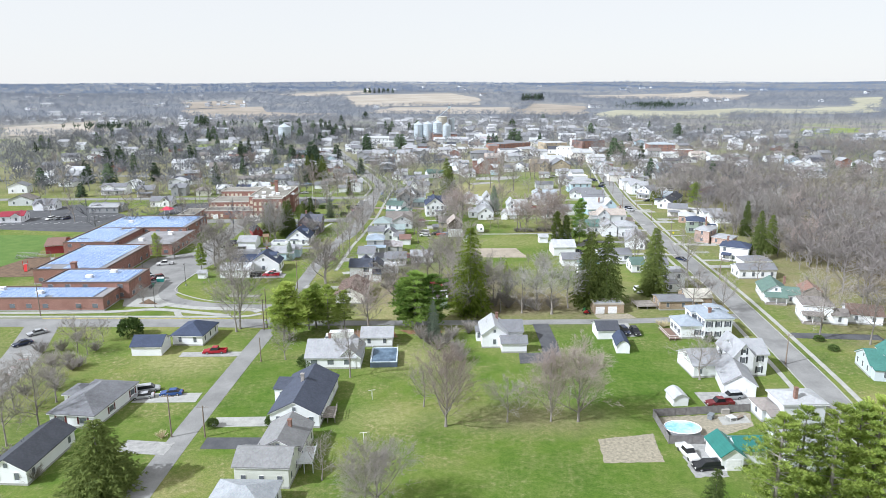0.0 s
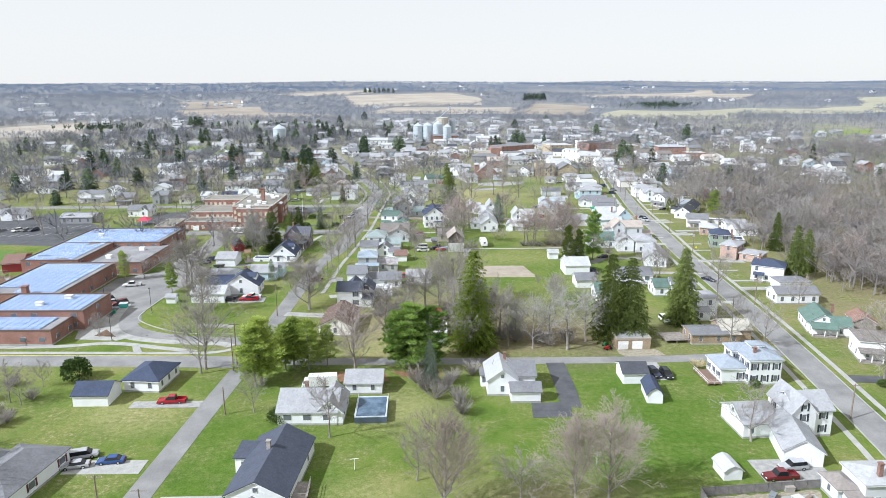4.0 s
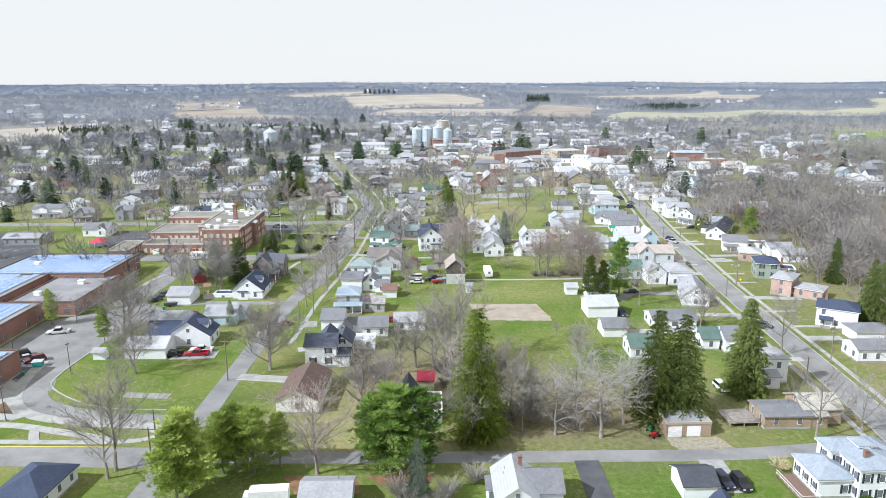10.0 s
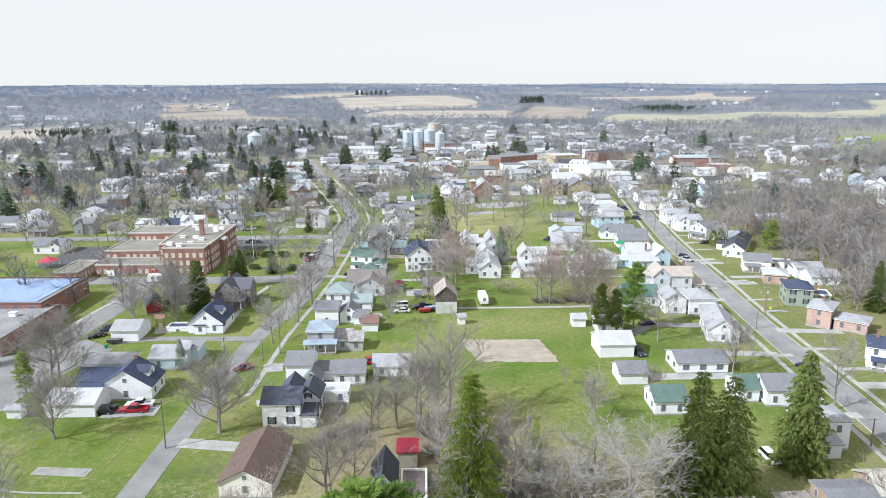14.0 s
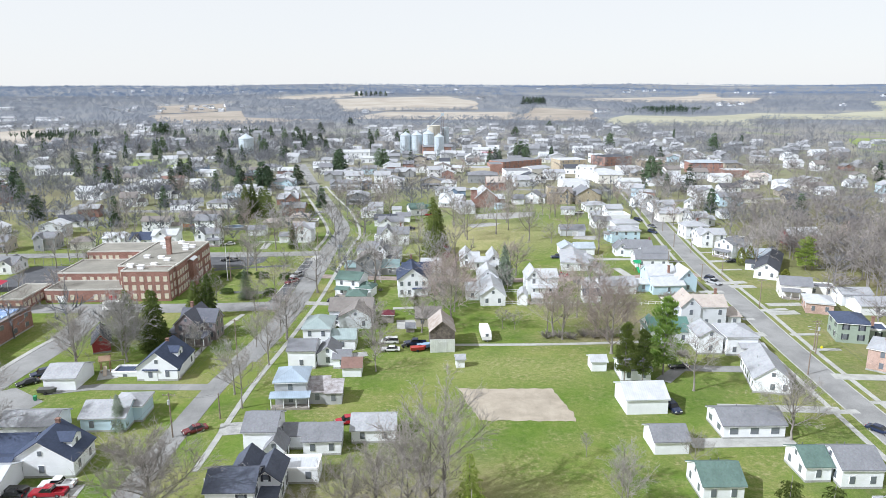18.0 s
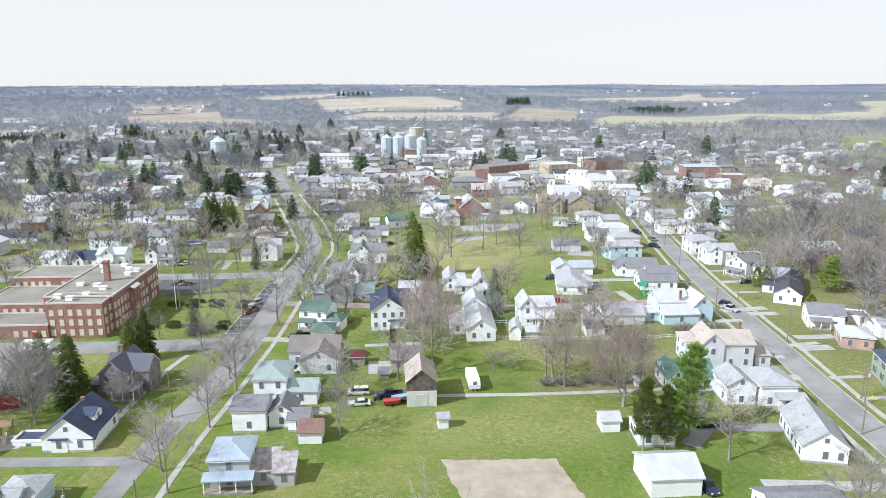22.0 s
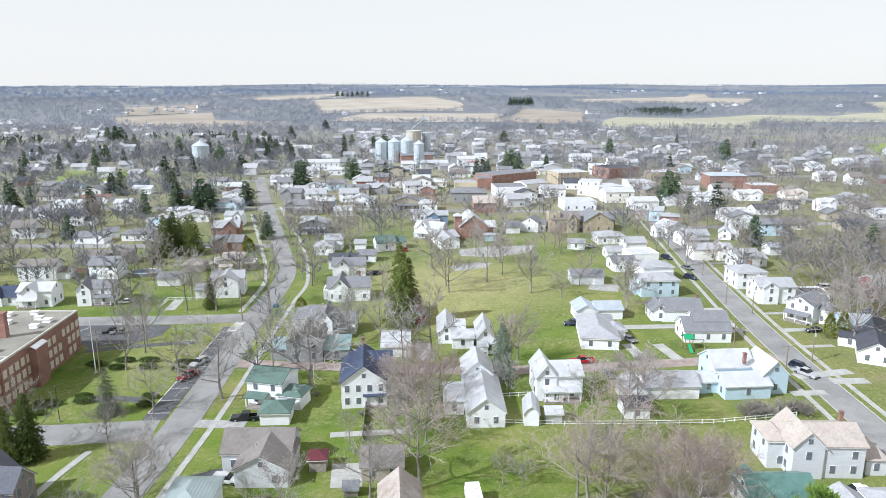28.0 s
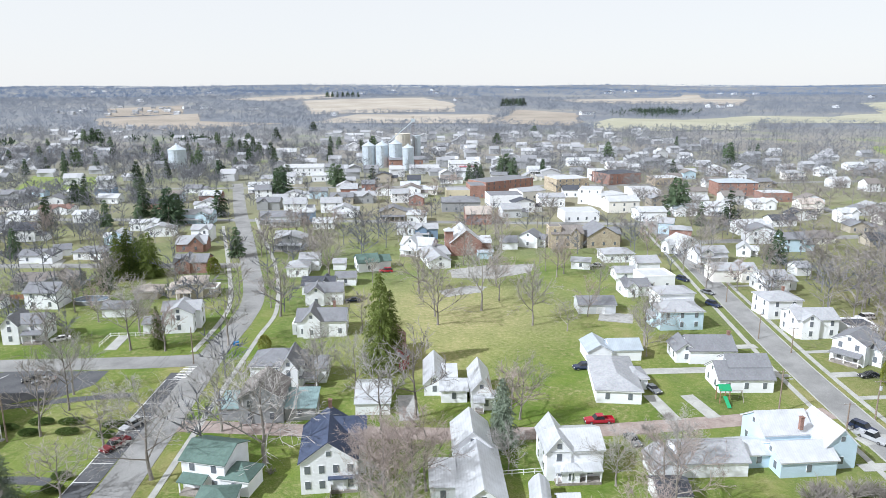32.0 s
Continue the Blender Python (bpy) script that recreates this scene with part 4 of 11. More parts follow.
def patch(name, pts, z, mat, label, category, kind="structure", drop=0.3, ragged=0.0):
    """A flat area with the given outline; ragged: how far its edge wanders."""
    if ragged:
        rng = random.Random(int(pts[0][0] * 7 + pts[0][1]))
        fine = []
        for a, b in zip(pts, pts[1:] + pts[:1]):
            n = max(2, int(math.hypot(b[0] - a[0], b[1] - a[1]) / 0.9))
            fine += [(a[0] + (b[0] - a[0]) * i / n + rng.uniform(-ragged, ragged), a[1] + (b[1] - a[1]) * i / n + rng.uniform(-ragged, ragged)) for i in range(n)]
        pts = fine
    bm = bmesh.new()
    area = sum(a[0] * b[1] - b[0] * a[1] for a, b in zip(pts, pts[1:] + pts[:1]))
    if area < 0:
        pts = pts[::-1]
    hexa(bm, [(x, y, z - drop) for x, y in pts], [(x, y, z) for x, y in pts])
    bmesh.ops.triangulate(bm, faces=bm.faces[:])
    return tagged(new(name, mesh_from(bm, name, mat)), label, category, "", kind)


WOOD_POLE = mottled("pole wood", (0.17, 0.13, 0.10), (0.28, 0.23, 0.19), 2.0, 14.0, 0.9)
bm = bmesh.new()
tube(bm, (0, 0, -0.5), (0, 0, 10.0), 0.17, 0.11, 8)
POLE = mesh_from(bm, "pole", WOOD_POLE)
bm = bmesh.new()
box(bm, -1.2, -0.05, 9.45, 1.2, 0.05, 9.58)
CROSSARM = mesh_from(bm, "crossarm", WOOD_POLE)
bm = bmesh.new()
tube(bm, (0, 0, 9.58), (0, 0, 9.75), 0.05, 0.03, 6)
INSULATOR = mesh_from(bm, "insulator", plain("ceramic", (0.5, 0.5, 0.5), 0.3))
bm = bmesh.new()
tube(bm, (0.0, -0.35, 7.6), (0, -0.35, 8.6), 0.25, 0.25, 10)
CAN = mesh_from(bm, "transformer", plain("transformer grey", (0.42, 0.43, 0.44), 0.4))
bm = bmesh.new()
tube(bm, (0, 0, 7.4), (1.6, 0, 7.9), 0.04, 0.035, 6)
hexa(bm, [(1.5, -0.14, 7.78), (2.2, -0.14, 7.82), (2.2, 0.14, 7.82), (1.5, 0.14, 7.78)], [(1.5, -0.1, 7.92), (2.2, -0.08, 7.92), (2.2, 0.08, 7.92), (1.5, 0.1, 7.92)])
LAMP_ARM = mesh_from(bm, "lamp_arm", plain("galvanised", (0.5, 0.51, 0.52), 0.4, 0.6))


def utility_pole(x, y, rot=0, h=10.0, arm=True, can=False, lamp=None):
    e = thing("utility_pole", x, y, rot, "weathered wooden utility pole beside the street", "utility pole", "utility poles")
    s = h / 10.0
    e.scale = (1, 1, s)
    piece("pole", POLE, None, e)
    if arm:
        piece("crossarm", CROSSARM, None, e)
        for dx in (-1.1, -0.4, 0.4, 1.1):
            piece("insulator", INSULATOR, None, e, pose(dx, 0, 0))
    if can:
        piece("transformer", CAN, None, e)
    if lamp is not None:
        piece("lamp_arm", LAMP_ARM, None, e, pose(0, 0, 0, 0, 0, lamp))
    return e


WIRE = plain("cable", (0.10, 0.10, 0.105), 0.5)


def cable(a, b, sag=0.8, r=0.016):
    a, b = Vector(a), Vector(b)
    side = Vector((b.y - a.y, a.x - b.x, 0)).normalized() * r
    v, f = [], []
    for i in range(9):
        q = a.lerp(b, i / 8) - Vector((0, 0, sag * 4 * (i / 8) * (1 - i / 8)))
        v += [tuple(q + side), tuple(q - side), tuple(q + Vector((0, 0, r * 1.6)))]
        if i:
            k = 3 * i
            f += [(k - 3 + j, k - 3 + (j + 1) % 3, k + (j + 1) % 3, k + j) for j in range(3)]
    me = bpy.data.meshes.new("cable")
    me.from_pydata(v, [], f)
    me.materials.append(WIRE)
    tagged(new("cable", me), "thin dark overhead cable strung between utility poles", "cable", "overhead cables")


def fence(pts, h, mat, label, step=2.4, boards=False, rails=(0.35, 0.9), name="fence"):
    """Posts with rails, or with close boards, along a line."""
    e = thing(name, pts[0][0], pts[0][1], 0, label, "fence")
    o = Vector((pts[0][0], pts[0][1], 0))
    bm = bmesh.new()
    box(bm, -0.06, -0.06, -0.2, 0.06, 0.06, h)
    post = mesh_from(bm, "post", mat)
    for a, b in zip(pts, pts[1:]):
        a, b = Vector((*a, 0)) - o, Vector((*b, 0)) - o
        L = (b - a).length
        ang = math.degrees(math.atan2((b - a).y, (b - a).x))
        n = max(1, round(L / step))
        for i in range(n + 1):
            p = a.lerp(b, i / n)
            piece("post", post, None, e, pose(p.x, p.y, 0, 0, 0, ang))
        if boards:
            bm = bmesh.new()
            box(bm, 0, -0.02, 0.05, L / n, 0.02, h - 0.08)
            panel = mesh_from(bm, "panel", mat)
            for i in range(n):
                p = a.lerp(b, i / n)
                piece("panel", panel, None, e, pose(p.x, p.y, 0, 0, 0, ang))
        else:
            for z in rails:
                bm = bmesh.new()
                box(bm, 0, -0.03, z * h - 0.05, L, 0.03, z * h + 0.05)
                r = part("rail", bm, mat, e)
                r.matrix_basis = pose(a.x, a.y, 0, 0, 0, ang)
    return e


def lamp_post(x, y, h):
    e = thing("street_lamp", x, y, 0, "slim dark lamp post beside the drive", "street lamp")
    bm = bmesh.new()
    tube(bm, (0, 0, 0), (0, 0, h), 0.09, 0.06, 6)
    part("post", bm, plain("dark bronze", (0.08, 0.075, 0.07), 0.5, 0.4), e)
    bm = bmesh.new()
    hexa(bm, [(-0.2, -0.45, h), (0.2, -0.45, h), (0.2, 0.45, h), (-0.2, 0.45, h)], [(-0.16, -0.4, h + 0.18), (0.16, -0.4, h + 0.18), (0.16, 0.4, h + 0.18), (-0.16, 0.4, h + 0.18)])
    part("lamp_head", bm, plain("dark bronze", (0.08, 0.075, 0.07), 0.5, 0.4), e)
    bm = bmesh.new()
    tube(bm, (0, 0, -0.1), (0, 0, 0.5), 0.28, 0.25, 8)
    part("footing", bm, CONCRETE, e)


def skip_bin(x, y, rot):
    e = thing("skip", x, y, rot, "teal steel waste skip with closed lids", "skip")
    bm = bmesh.new()
    hexa(bm, [(-1.0, -0.7, 0.1), (1.0, -0.7, 0.1), (1.0, 0.7, 0.1), (-1.0, 0.7, 0.1)], [(-1.2, -0.8, 1.3), (1.2, -0.8, 1.3), (1.2, 0.8, 1.5), (-1.2, 0.8, 1.5)])
    part("body", bm, plain("teal steel", (0.05, 0.33, 0.30), 0.5), e)
    for s in (-1, 1):
        bm = bmesh.new()
        a, b = sorted((s * 0.03, s * 1.22))
        hexa(bm, [(a, -0.84, 1.32), (b, -0.84, 1.32), (b, 0.84, 1.52), (a, 0.84, 1.52)], [(a, -0.84, 1.37), (b, -0.84, 1.37), (b, 0.84, 1.57), (a, 0.84, 1.57)])
        part("lid", bm, plain("grey plastic", (0.45, 0.5, 0.5), 0.5), e)


def deck(x, y, w, d, h, mat, label, rail=None):
    e = thing("deck", x, y, 3, label, "deck")
    for i in range(int(w / 0.5)):
        bm = bmesh.new()
        a = -w / 2 + i * 0.5
        box(bm, a + 0.01, -d / 2, h - 0.06, a + 0.49, d / 2, h)
        part("board", bm, mat, e)
    for sx in (-1, 0, 1):
        for sy in (-1, 1):
            bm = bmesh.new()
            px, py = sx * (w / 2 - 0.1), sy * (d / 2 - 0.1)
            box(bm, px - 0.07, py - 0.07, -0.1, px + 0.07, py + 0.07, h - 0.062)
            part("post", bm, mat, e)
    for q in ((-w / 2, -d / 2, w / 2, -d / 2 + 0.06), (-w / 2, -d / 2 + 0.06, -w / 2 + 0.06, d / 2), (w / 2 - 0.06, -d / 2 + 0.06, w / 2, d / 2)):
        for z in (0.5, 0.95):
            bm = bmesh.new()
            box(bm, q[0], q[1], h + z - 0.07, q[2], q[3], h + z)
            part("rail", bm, rail or mat, e)
        n = max(2, int(max(q[2] - q[0], q[3] - q[1]) / 1.2))
        for i in range(n + 1):
            bm = bmesh.new()
            px, py = q[0] + (q[2] - q[0] - 0.06) * i / n, q[1] + (q[3] - q[1] - 0.06) * i / n
            box(bm, px, py, h, px + 0.06, py + 0.06, h + 0.429)
            part("baluster", bm, rail or mat, e)


def line_post(x, y):
    e = thing("clothes_line_post", x, y, 10, "white metal T-shaped clothes line post on the lawn", "clothes line")
    bm = bmesh.new()
    tube(bm, (0, 0, -0.1), (0, 0, 2.1), 0.06, 0.06, 6)
    part("post", bm, TRIM, e)
    bm = bmesh.new()
    tube(bm, (-0.75, 0, 2.14), (0.75, 0, 2.14), 0.05, 0.05, 6)
    part("crossbar", bm, TRIM, e)


def barn_with_white_front(x, y, rot, w, d, h, rise):
    e = thing("barn", x, y, rot, "old dark board barn with white lower wall and rusted roof", "barn")
    bm = bmesh.new()
    gable_wall(bm, -w / 2, -d / 2, w / 2, d / 2, -0.2, h, rise, "y")
    part("wall", bm, mottled("old barn boards", (0.07, 0.06, 0.055), (0.17, 0.145, 0.125), 1.1, 9.0, 0.95), e)
    bm = bmesh.new()
    gable_roof(bm, -w / 2, -d / 2, w / 2, d / 2, h, rise, "y", 0.3)
    part("roof", bm, mottled("rusted tin", (0.25, 0.20, 0.17), (0.42, 0.38, 0.35), 0.4, 5.0, 0.7), e, "rusted tin gable roof")
    bm = bmesh.new()
    box(bm, -w / 2 - 0.05, -d / 2 - 0.12, 0, w / 2 + 0.05, -d / 2 - 0.01, h * 0.62)
    part("front_cladding", bm, sheet_metal((0.80, 0.815, 0.83)), e, "pale metal cladding on the lower front")
    bm = bmesh.new()
    box(bm, -1.2, -d / 2 - 0.2, 0.05, 1.2, -d / 2 - 0.122, h * 0.5)
    part("door", bm, sheet_metal((0.72, 0.735, 0.75)), e)
    TAKEN.append((x, y, 8))


def junk(x, y, rot, c, label, name, L=4.0, W=1.6, H=0.9):
    """A covered boat or trailer with a tapered nose on two wheels."""
    e = thing(name, x, y, rot, label, name.split("_")[-1])
    bm = bmesh.new()
    hexa(bm, [(-L / 2, -W * 0.35, 0.4), (L * 0.3, -W * 0.35, 0.4), (L * 0.3, W * 0.35, 0.4), (-L / 2, W * 0.35, 0.4)], [(-L / 2, -W / 2, 0.4 + H), (L * 0.25, -W / 2, 0.4 + H), (L * 0.25, W / 2, 0.4 + H), (-L / 2, W / 2, 0.4 + H)])
    hexa(bm, [(L * 0.3, -W * 0.35, 0.4), (L * 0.42, 0, 0.5), (L * 0.42, 0.01, 0.5), (L * 0.3, W * 0.35, 0.4)], [(L * 0.25, -W / 2, 0.4 + H), (L / 2, 0, 0.5 + H), (L / 2, 0.01, 0.5 + H), (L * 0.25, W / 2, 0.4 + H)])
    part("hull", bm, plain("hull %.2f %.2f" % c[:2], c, 0.35), e)
    for s in (-1, 1):
        piece("wheel", CARS["van"]["tyre"], None, e, pose(-0.3, s * W * 0.45, 0.34))


def play_set(x, y, rot, label, canopy, chute):
    e = thing("play_set", x, y, rot, label, "play set")
    for sx in (-1, 1):
        for sy in (-1, 1):
            bm = bmesh.new()
            box(bm, sx - 0.08, sy - 0.08, 0, sx + 0.08, sy + 0.08, 3.2)
            part("post", bm, mottled("play wood", (0.25, 0.14, 0.08), (0.36, 0.22, 0.13), 1.0, 9.0), e)
    bm = bmesh.new()
    gable_roof(bm, -1.1, -1.1, 1.1, 1.1, 3.0, 0.8, "x", 0.2, 0.08)
    part("canopy", bm, plain("canvas %.2f" % canopy[0], canopy, 0.7), e)
    bm = bmesh.new()
    hexa(bm, [(-0.4, -3.6, 0.1), (0.4, -3.6, 0.1), (0.4, -1.0, 1.5), (-0.4, -1.0, 1.5)], [(-0.4, -3.6, 0.2), (0.4, -3.6, 0.2), (0.4, -1.0, 1.6), (-0.4, -1.0, 1.6)])
    part("slide", bm, plain("slide plastic %.2f" % chute[0], chute, 0.4), e)
    bm = bmesh.new()
    box(bm, 1.0, -0.06, 2.2, 4.2, 0.06, 2.35)
    part("swing_beam", bm, WOOD_GREY, e)
    for a in (4.1,):
        for s in (-1, 1):
            bm = bmesh.new()
            tube(bm, (a, 0, 2.25), (a, s * 1.2, 0), 0.07, 0.07, 5)
            part("leg", bm, WOOD_GREY, e)


def garden_table(x, y, rot, c, label):
    name = [w for w in ("box", "table", "bench") if w in label][0]
    e = thing("garden_" + name, x, y, rot, label, name)
    m = plain("garden paint %.2f" % c[0], c, 0.6)
    h = {"box": 1.0, "table": 0.75, "bench": 0.45}[name]
    w, d = {"box": (0.8, 0.5), "table": (0.8, 0.8), "bench": (0.9, 0.3)}[name]
    bm = bmesh.new()
    box(bm, -w, -d, h - 0.06, w, d, h)
    part("top", bm, m, e)
    if name == "box":
        bm = bmesh.new()
        box(bm, -w + 0.05, -d + 0.05, 0, w - 0.05, d - 0.05, h - 0.062)
        part("body", bm, m, e)
    else:
        for sx in (-1, 1):
            for sy in (-1, 1):
                bm = bmesh.new()
                box(bm, sx * (w - 0.1) - 0.04, sy * (d - 0.1) - 0.04, 0, sx * (w - 0.1) + 0.04, sy * (d - 0.1) + 0.04, h - 0.062)
                part("leg", bm, m, e)


def hedge(x, y, w, d, h):
    e = thing("hedge", x, y, 4, "trimmed oblong dark evergreen hedge on the lawn", "hedge", "hedges before the school")
    e.scale = (w / 2, d / 2, h / 1.25)
    piece("crown", BUSH[int(x) % 2], None, e)


def flagpole(x, y, h):
    e = thing("flagpole", x, y, 0, "tall white flagpole on the school lawn", "flagpole")
    bm = bmesh.new()
    tube(bm, (0, 0, -0.2), (0, 0, h), 0.11, 0.05, 8)
    part("pole", bm, TRIM, e)
    bm = bmesh.new()
    bmesh.ops.create_icosphere(bm, subdivisions=1, radius=0.14)
    bmesh.ops.translate(bm, verts=bm.verts, vec=(0, 0, h + 0.1))
    part("finial", bm, plain("gilt", (0.6, 0.45, 0.12), 0.3, 0.8), e)
    bm = bmesh.new()
    tube(bm, (0, 0, -0.1), (0, 0, 0.25), 0.5, 0.45, 10)
    part("footing", bm, CONCRETE, e)


def garden_tractor(x, y, rot, c, label):
    e = thing("garden_tractor", x, y, rot, label, "garden tractor")
    m = plain("tractor paint %.2f %.2f" % c[:2], c, 0.35)
    bm = bmesh.new()
    hexa(bm, [(-1.0, -0.28, 0.35), (0.1, -0.28, 0.35), (0.1, 0.28, 0.35), (-1.0, 0.28, 0.35)], [(-0.95, -0.24, 0.85), (0.1, -0.26, 0.95), (0.1, 0.26, 0.95), (-0.95, 0.24, 0.85)])
    part("hood", bm, m, e)
    bm = bmesh.new()
    box(bm, 0.1, -0.5, 0.3, 0.9, 0.5, 0.5)
    part("deck", bm, m, e)
    bm = bmesh.new()
    hexa(bm, [(0.35, -0.22, 0.52), (0.8, -0.22, 0.52), (0.8, 0.22, 0.52), (0.35, 0.22, 0.52)], [(0.35, -0.22, 0.62), (0.9, -0.22, 1.0), (0.9, 0.22, 1.0), (0.35, 0.22, 0.62)])
    part("seat", bm, RUBBER, e)
    for sx, k in ((-0.7, 0.7), (0.6, 1.0)):
        for sy in (-1, 1):
            piece("wheel", CARS["sedan"]["tyre"], None, e, pose(sx, sy * 0.5, 0.34 * k) @ Matrix.Diagonal((k, 1, k, 1)))


# ---- ground ----
def terrain(x, y):
    """The town lies flat; the country beyond it rolls and rises."""
    r = math.hypot(x, y - 150)
    k = max(0.0, min(1.0, (r - 1300) / 900))
    far = max(0.0, r - 1500) / 3300
    h = 40 * far + k * (7 * math.sin(x / 410 + 1.0) * math.cos(y / 560) + 5 * math.sin((x + y) / 300) + 6 * math.sin(x / 900 + 2.1))
    return h


def axis_steps(lo, hi, near0, near1, fine, coarse):
    v, p = [], lo
    while p < hi:
        v.append(p)
        p += fine if near0 <= p < near1 else coarse
    v.append(hi)
    return v


XS = axis_steps(-4600, 4600, -200, 200, 100, 100)
YS = axis_steps(-1500, 5000, -200, 900, 100, 100)
gv = [(x, y, terrain(x, y)) for y in YS for x in XS]
nx = len(XS)
gf = [(j * nx + i, j * nx + i + 1, (j + 1) * nx + i + 1, (j + 1) * nx + i) for j in range(len(YS) - 1) for i in range(nx - 1)]
me = bpy.data.meshes.new("ground")
me.from_pydata(gv, [], gf)
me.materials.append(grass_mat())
for p in me.polygons:
    p.use_smooth = True
tagged(new("ground", me), "spring lawn and open ground, green with dry straw patches", "ground", "", "structure")


def grid_height(x, y):
    """The height of the ground sheet between its knots."""
    i, j = min(int((x + 4600) // 100), len(XS) - 2), min(int((y + 1500) // 100), len(YS) - 2)
    u, v = (x - XS[i]) / 100, (y - YS[j]) / 100
    h = [terrain(XS[i + a], YS[j + b]) for b in (0, 1) for a in (0, 1)]
    return (h[0] * (1 - u) + h[1] * u) * (1 - v) + (h[2] * (1 - u) + h[3] * u) * v


def field(pts, mat, label, lift=0.6):
    """A farm field with the given corners, draped over the country; its edge wanders a little."""
    rng = random.Random(int(pts[0][0] + pts[0][1]))
    edge = []
    for a, b in zip(pts, pts[1:] + pts[:1]):
        n = max(2, int(math.hypot(b[0] - a[0], b[1] - a[1]) / 45))
        edge += [(a[0] + (b[0] - a[0]) * i / n + rng.uniform(-7, 7), a[1] + (b[1] - a[1]) * i / n + rng.uniform(-7, 7)) for i in range(n)]
    bm = bmesh.new()
    poly(bm, *[(x, y, 0) for x, y in edge])
    for k, knots in ((0, XS), (1, YS)):
        lo, hi = min(p[k] for p in edge), max(p[k] for p in edge)
        for c in knots:
            if lo < c < hi:
                bmesh.ops.bisect_plane(bm, geom=bm.verts[:] + bm.edges[:] + bm.faces[:], plane_co=(c, c, 0), plane_no=(1, 0, 0) if k == 0 else (0, 1, 0))
    bmesh.ops.triangulate(bm, faces=bm.faces[:])
    for v in bm.verts:
        v.co.z = grid_height(v.co.x, v.co.y) + lift
    bmesh.ops.recalc_face_normals(bm, faces=bm.faces[:])
    if sum(f.normal.z for f in bm.faces) < 0:
        bmesh.ops.reverse_faces(bm, faces=bm.faces[:])
    return tagged(new("field", mesh_from(bm, "field", mat)), label, "field", "farm fields", "structure")


# ---- the town, thing by thing ----
strip("road", smooth_line([(-56, -400), (-51, 0), (-50.3, 105), (-49, 150), (-47.6, 180)]), 4.6, 0.04, ASPHALT, "narrow grey asphalt lane between the lawns", "road")
strip("road", smooth_line([(-260, 186), (-110, 186), (-48, 184.6), (-42, 184.6)]), 7.0, 0.03, ASPHALT, "grey asphalt cross street", "road")
strip("road", smooth_line([(-44, 184.8), (-20, 184.6), (0, 184.6), (34, 185.0), (48, 185.2), (62, 186.2), (86, 189.6)]), 4.0, 0.034, ASPHALT, "narrow patched asphalt cross street", "road")
strip("road", smooth_line([(52, -400), (74, 0), (79.9, 110), (84.1, 150), (89.3, 210), (93.3, 290), (96.5, 330), (100.1, 380), (106, 430), (114, 490), (123, 560), (137, 680), (150, 800)]), 6.7, 0.05, ASPHALT, "worn grey asphalt main street", "road")
strip("road", smooth_line([(-47.6, 184), (-47.4, 205), (-47, 227), (-46.6, 250), (-45.4, 275), (-43.2, 291)]), 4.8, 0.055, ASPHALT, "narrow grey asphalt street past the lawns", "road")
strip("road", smooth_line([(-43.4, 289.6), (-41.2, 305), (-39.8, 330), (-39.6, 350), (-39.9, 380), (-40.3, 405), (-39.4, 428), (-41.2, 452), (-51.5, 492), (-69.5, 558), (-84, 610), (-110, 710)]), 6.8, 0.06, ASPHALT, "grey asphalt street past the school", "road")
strip("road", smooth_line([(-120, 331), (-75, 331), (-56, 332), (-44, 333)]), 8.5, 0.045, ASPHALT, "grey asphalt side street beside the school", "road")
strip("road", smooth_line([(-300, 396), (-93, 398), (-50, 399), (-41, 401)]), 7.5, 0.045, ASPHALT, "grey asphalt cross street", "road")
strip("road", smooth_line([(-38, 366), (6, 361), (40, 360), (86, 364.6), (95.2, 365.6)]), 4.8, 0.046, mottled("brick paving", (0.23, 0.18, 0.16), (0.34, 0.285, 0.26), 0.5, 8.0), "worn reddish brick-paved lane", "road")
strip("pavement", smooth_line([(1, 299.8), (33, 299.8), (60, 301.5), (76, 303)]), 1.5, 0.05, CONCRETE, "pale concrete path across the grass", "path")
for off, z, w, n, lab in ((-3.45, 0.14, 0.25, "kerb", "pale concrete kerb"), (3.45, 0.14, 0.25, "kerb", "pale concrete kerb"), (-6.3, 0.08, 1.2, "pavement", "pale concrete pavement"), (5.6, 0.08, 1.2, "pavement", "pale concrete pavement")):
    strip(n, smooth_line([(52 + off, -400), (74 + off, 0), (79.9 + off, 110), (84.1 + off, 150), (89.3 + off, 210), (93.3 + off, 290), (96.5 + off, 330), (100.1 + off, 380), (106 + off, 430), (114 + off, 490), (123 + off, 560)]), w, z, CONCRETE, lab, n)
strip("pavement", smooth_line([(-38.4, 240), (-38, 247), (-37.3, 275), (-35.5, 297), (-34.1, 318), (-32.8, 342), (-32.2, 382), (-31.6, 415), (-31.5, 440), (-42, 491), (-60, 550), (-70, 585)]), 1.2, 0.08, CONCRETE, "pale concrete pavement", "pavement")
strip("pavement", smooth_line([(-56.5, 280), (-55.5, 310), (-53, 325)]), 1.4, 0.08, CONCRETE, "pale concrete pavement", "pavement")
strip("pavement", smooth_line([(-45.8, 405), (-45.2, 431), (-48.5, 452), (-61, 497), (-81, 565)]), 1.4, 0.08, CONCRETE, "pale concrete pavement", "pavement")
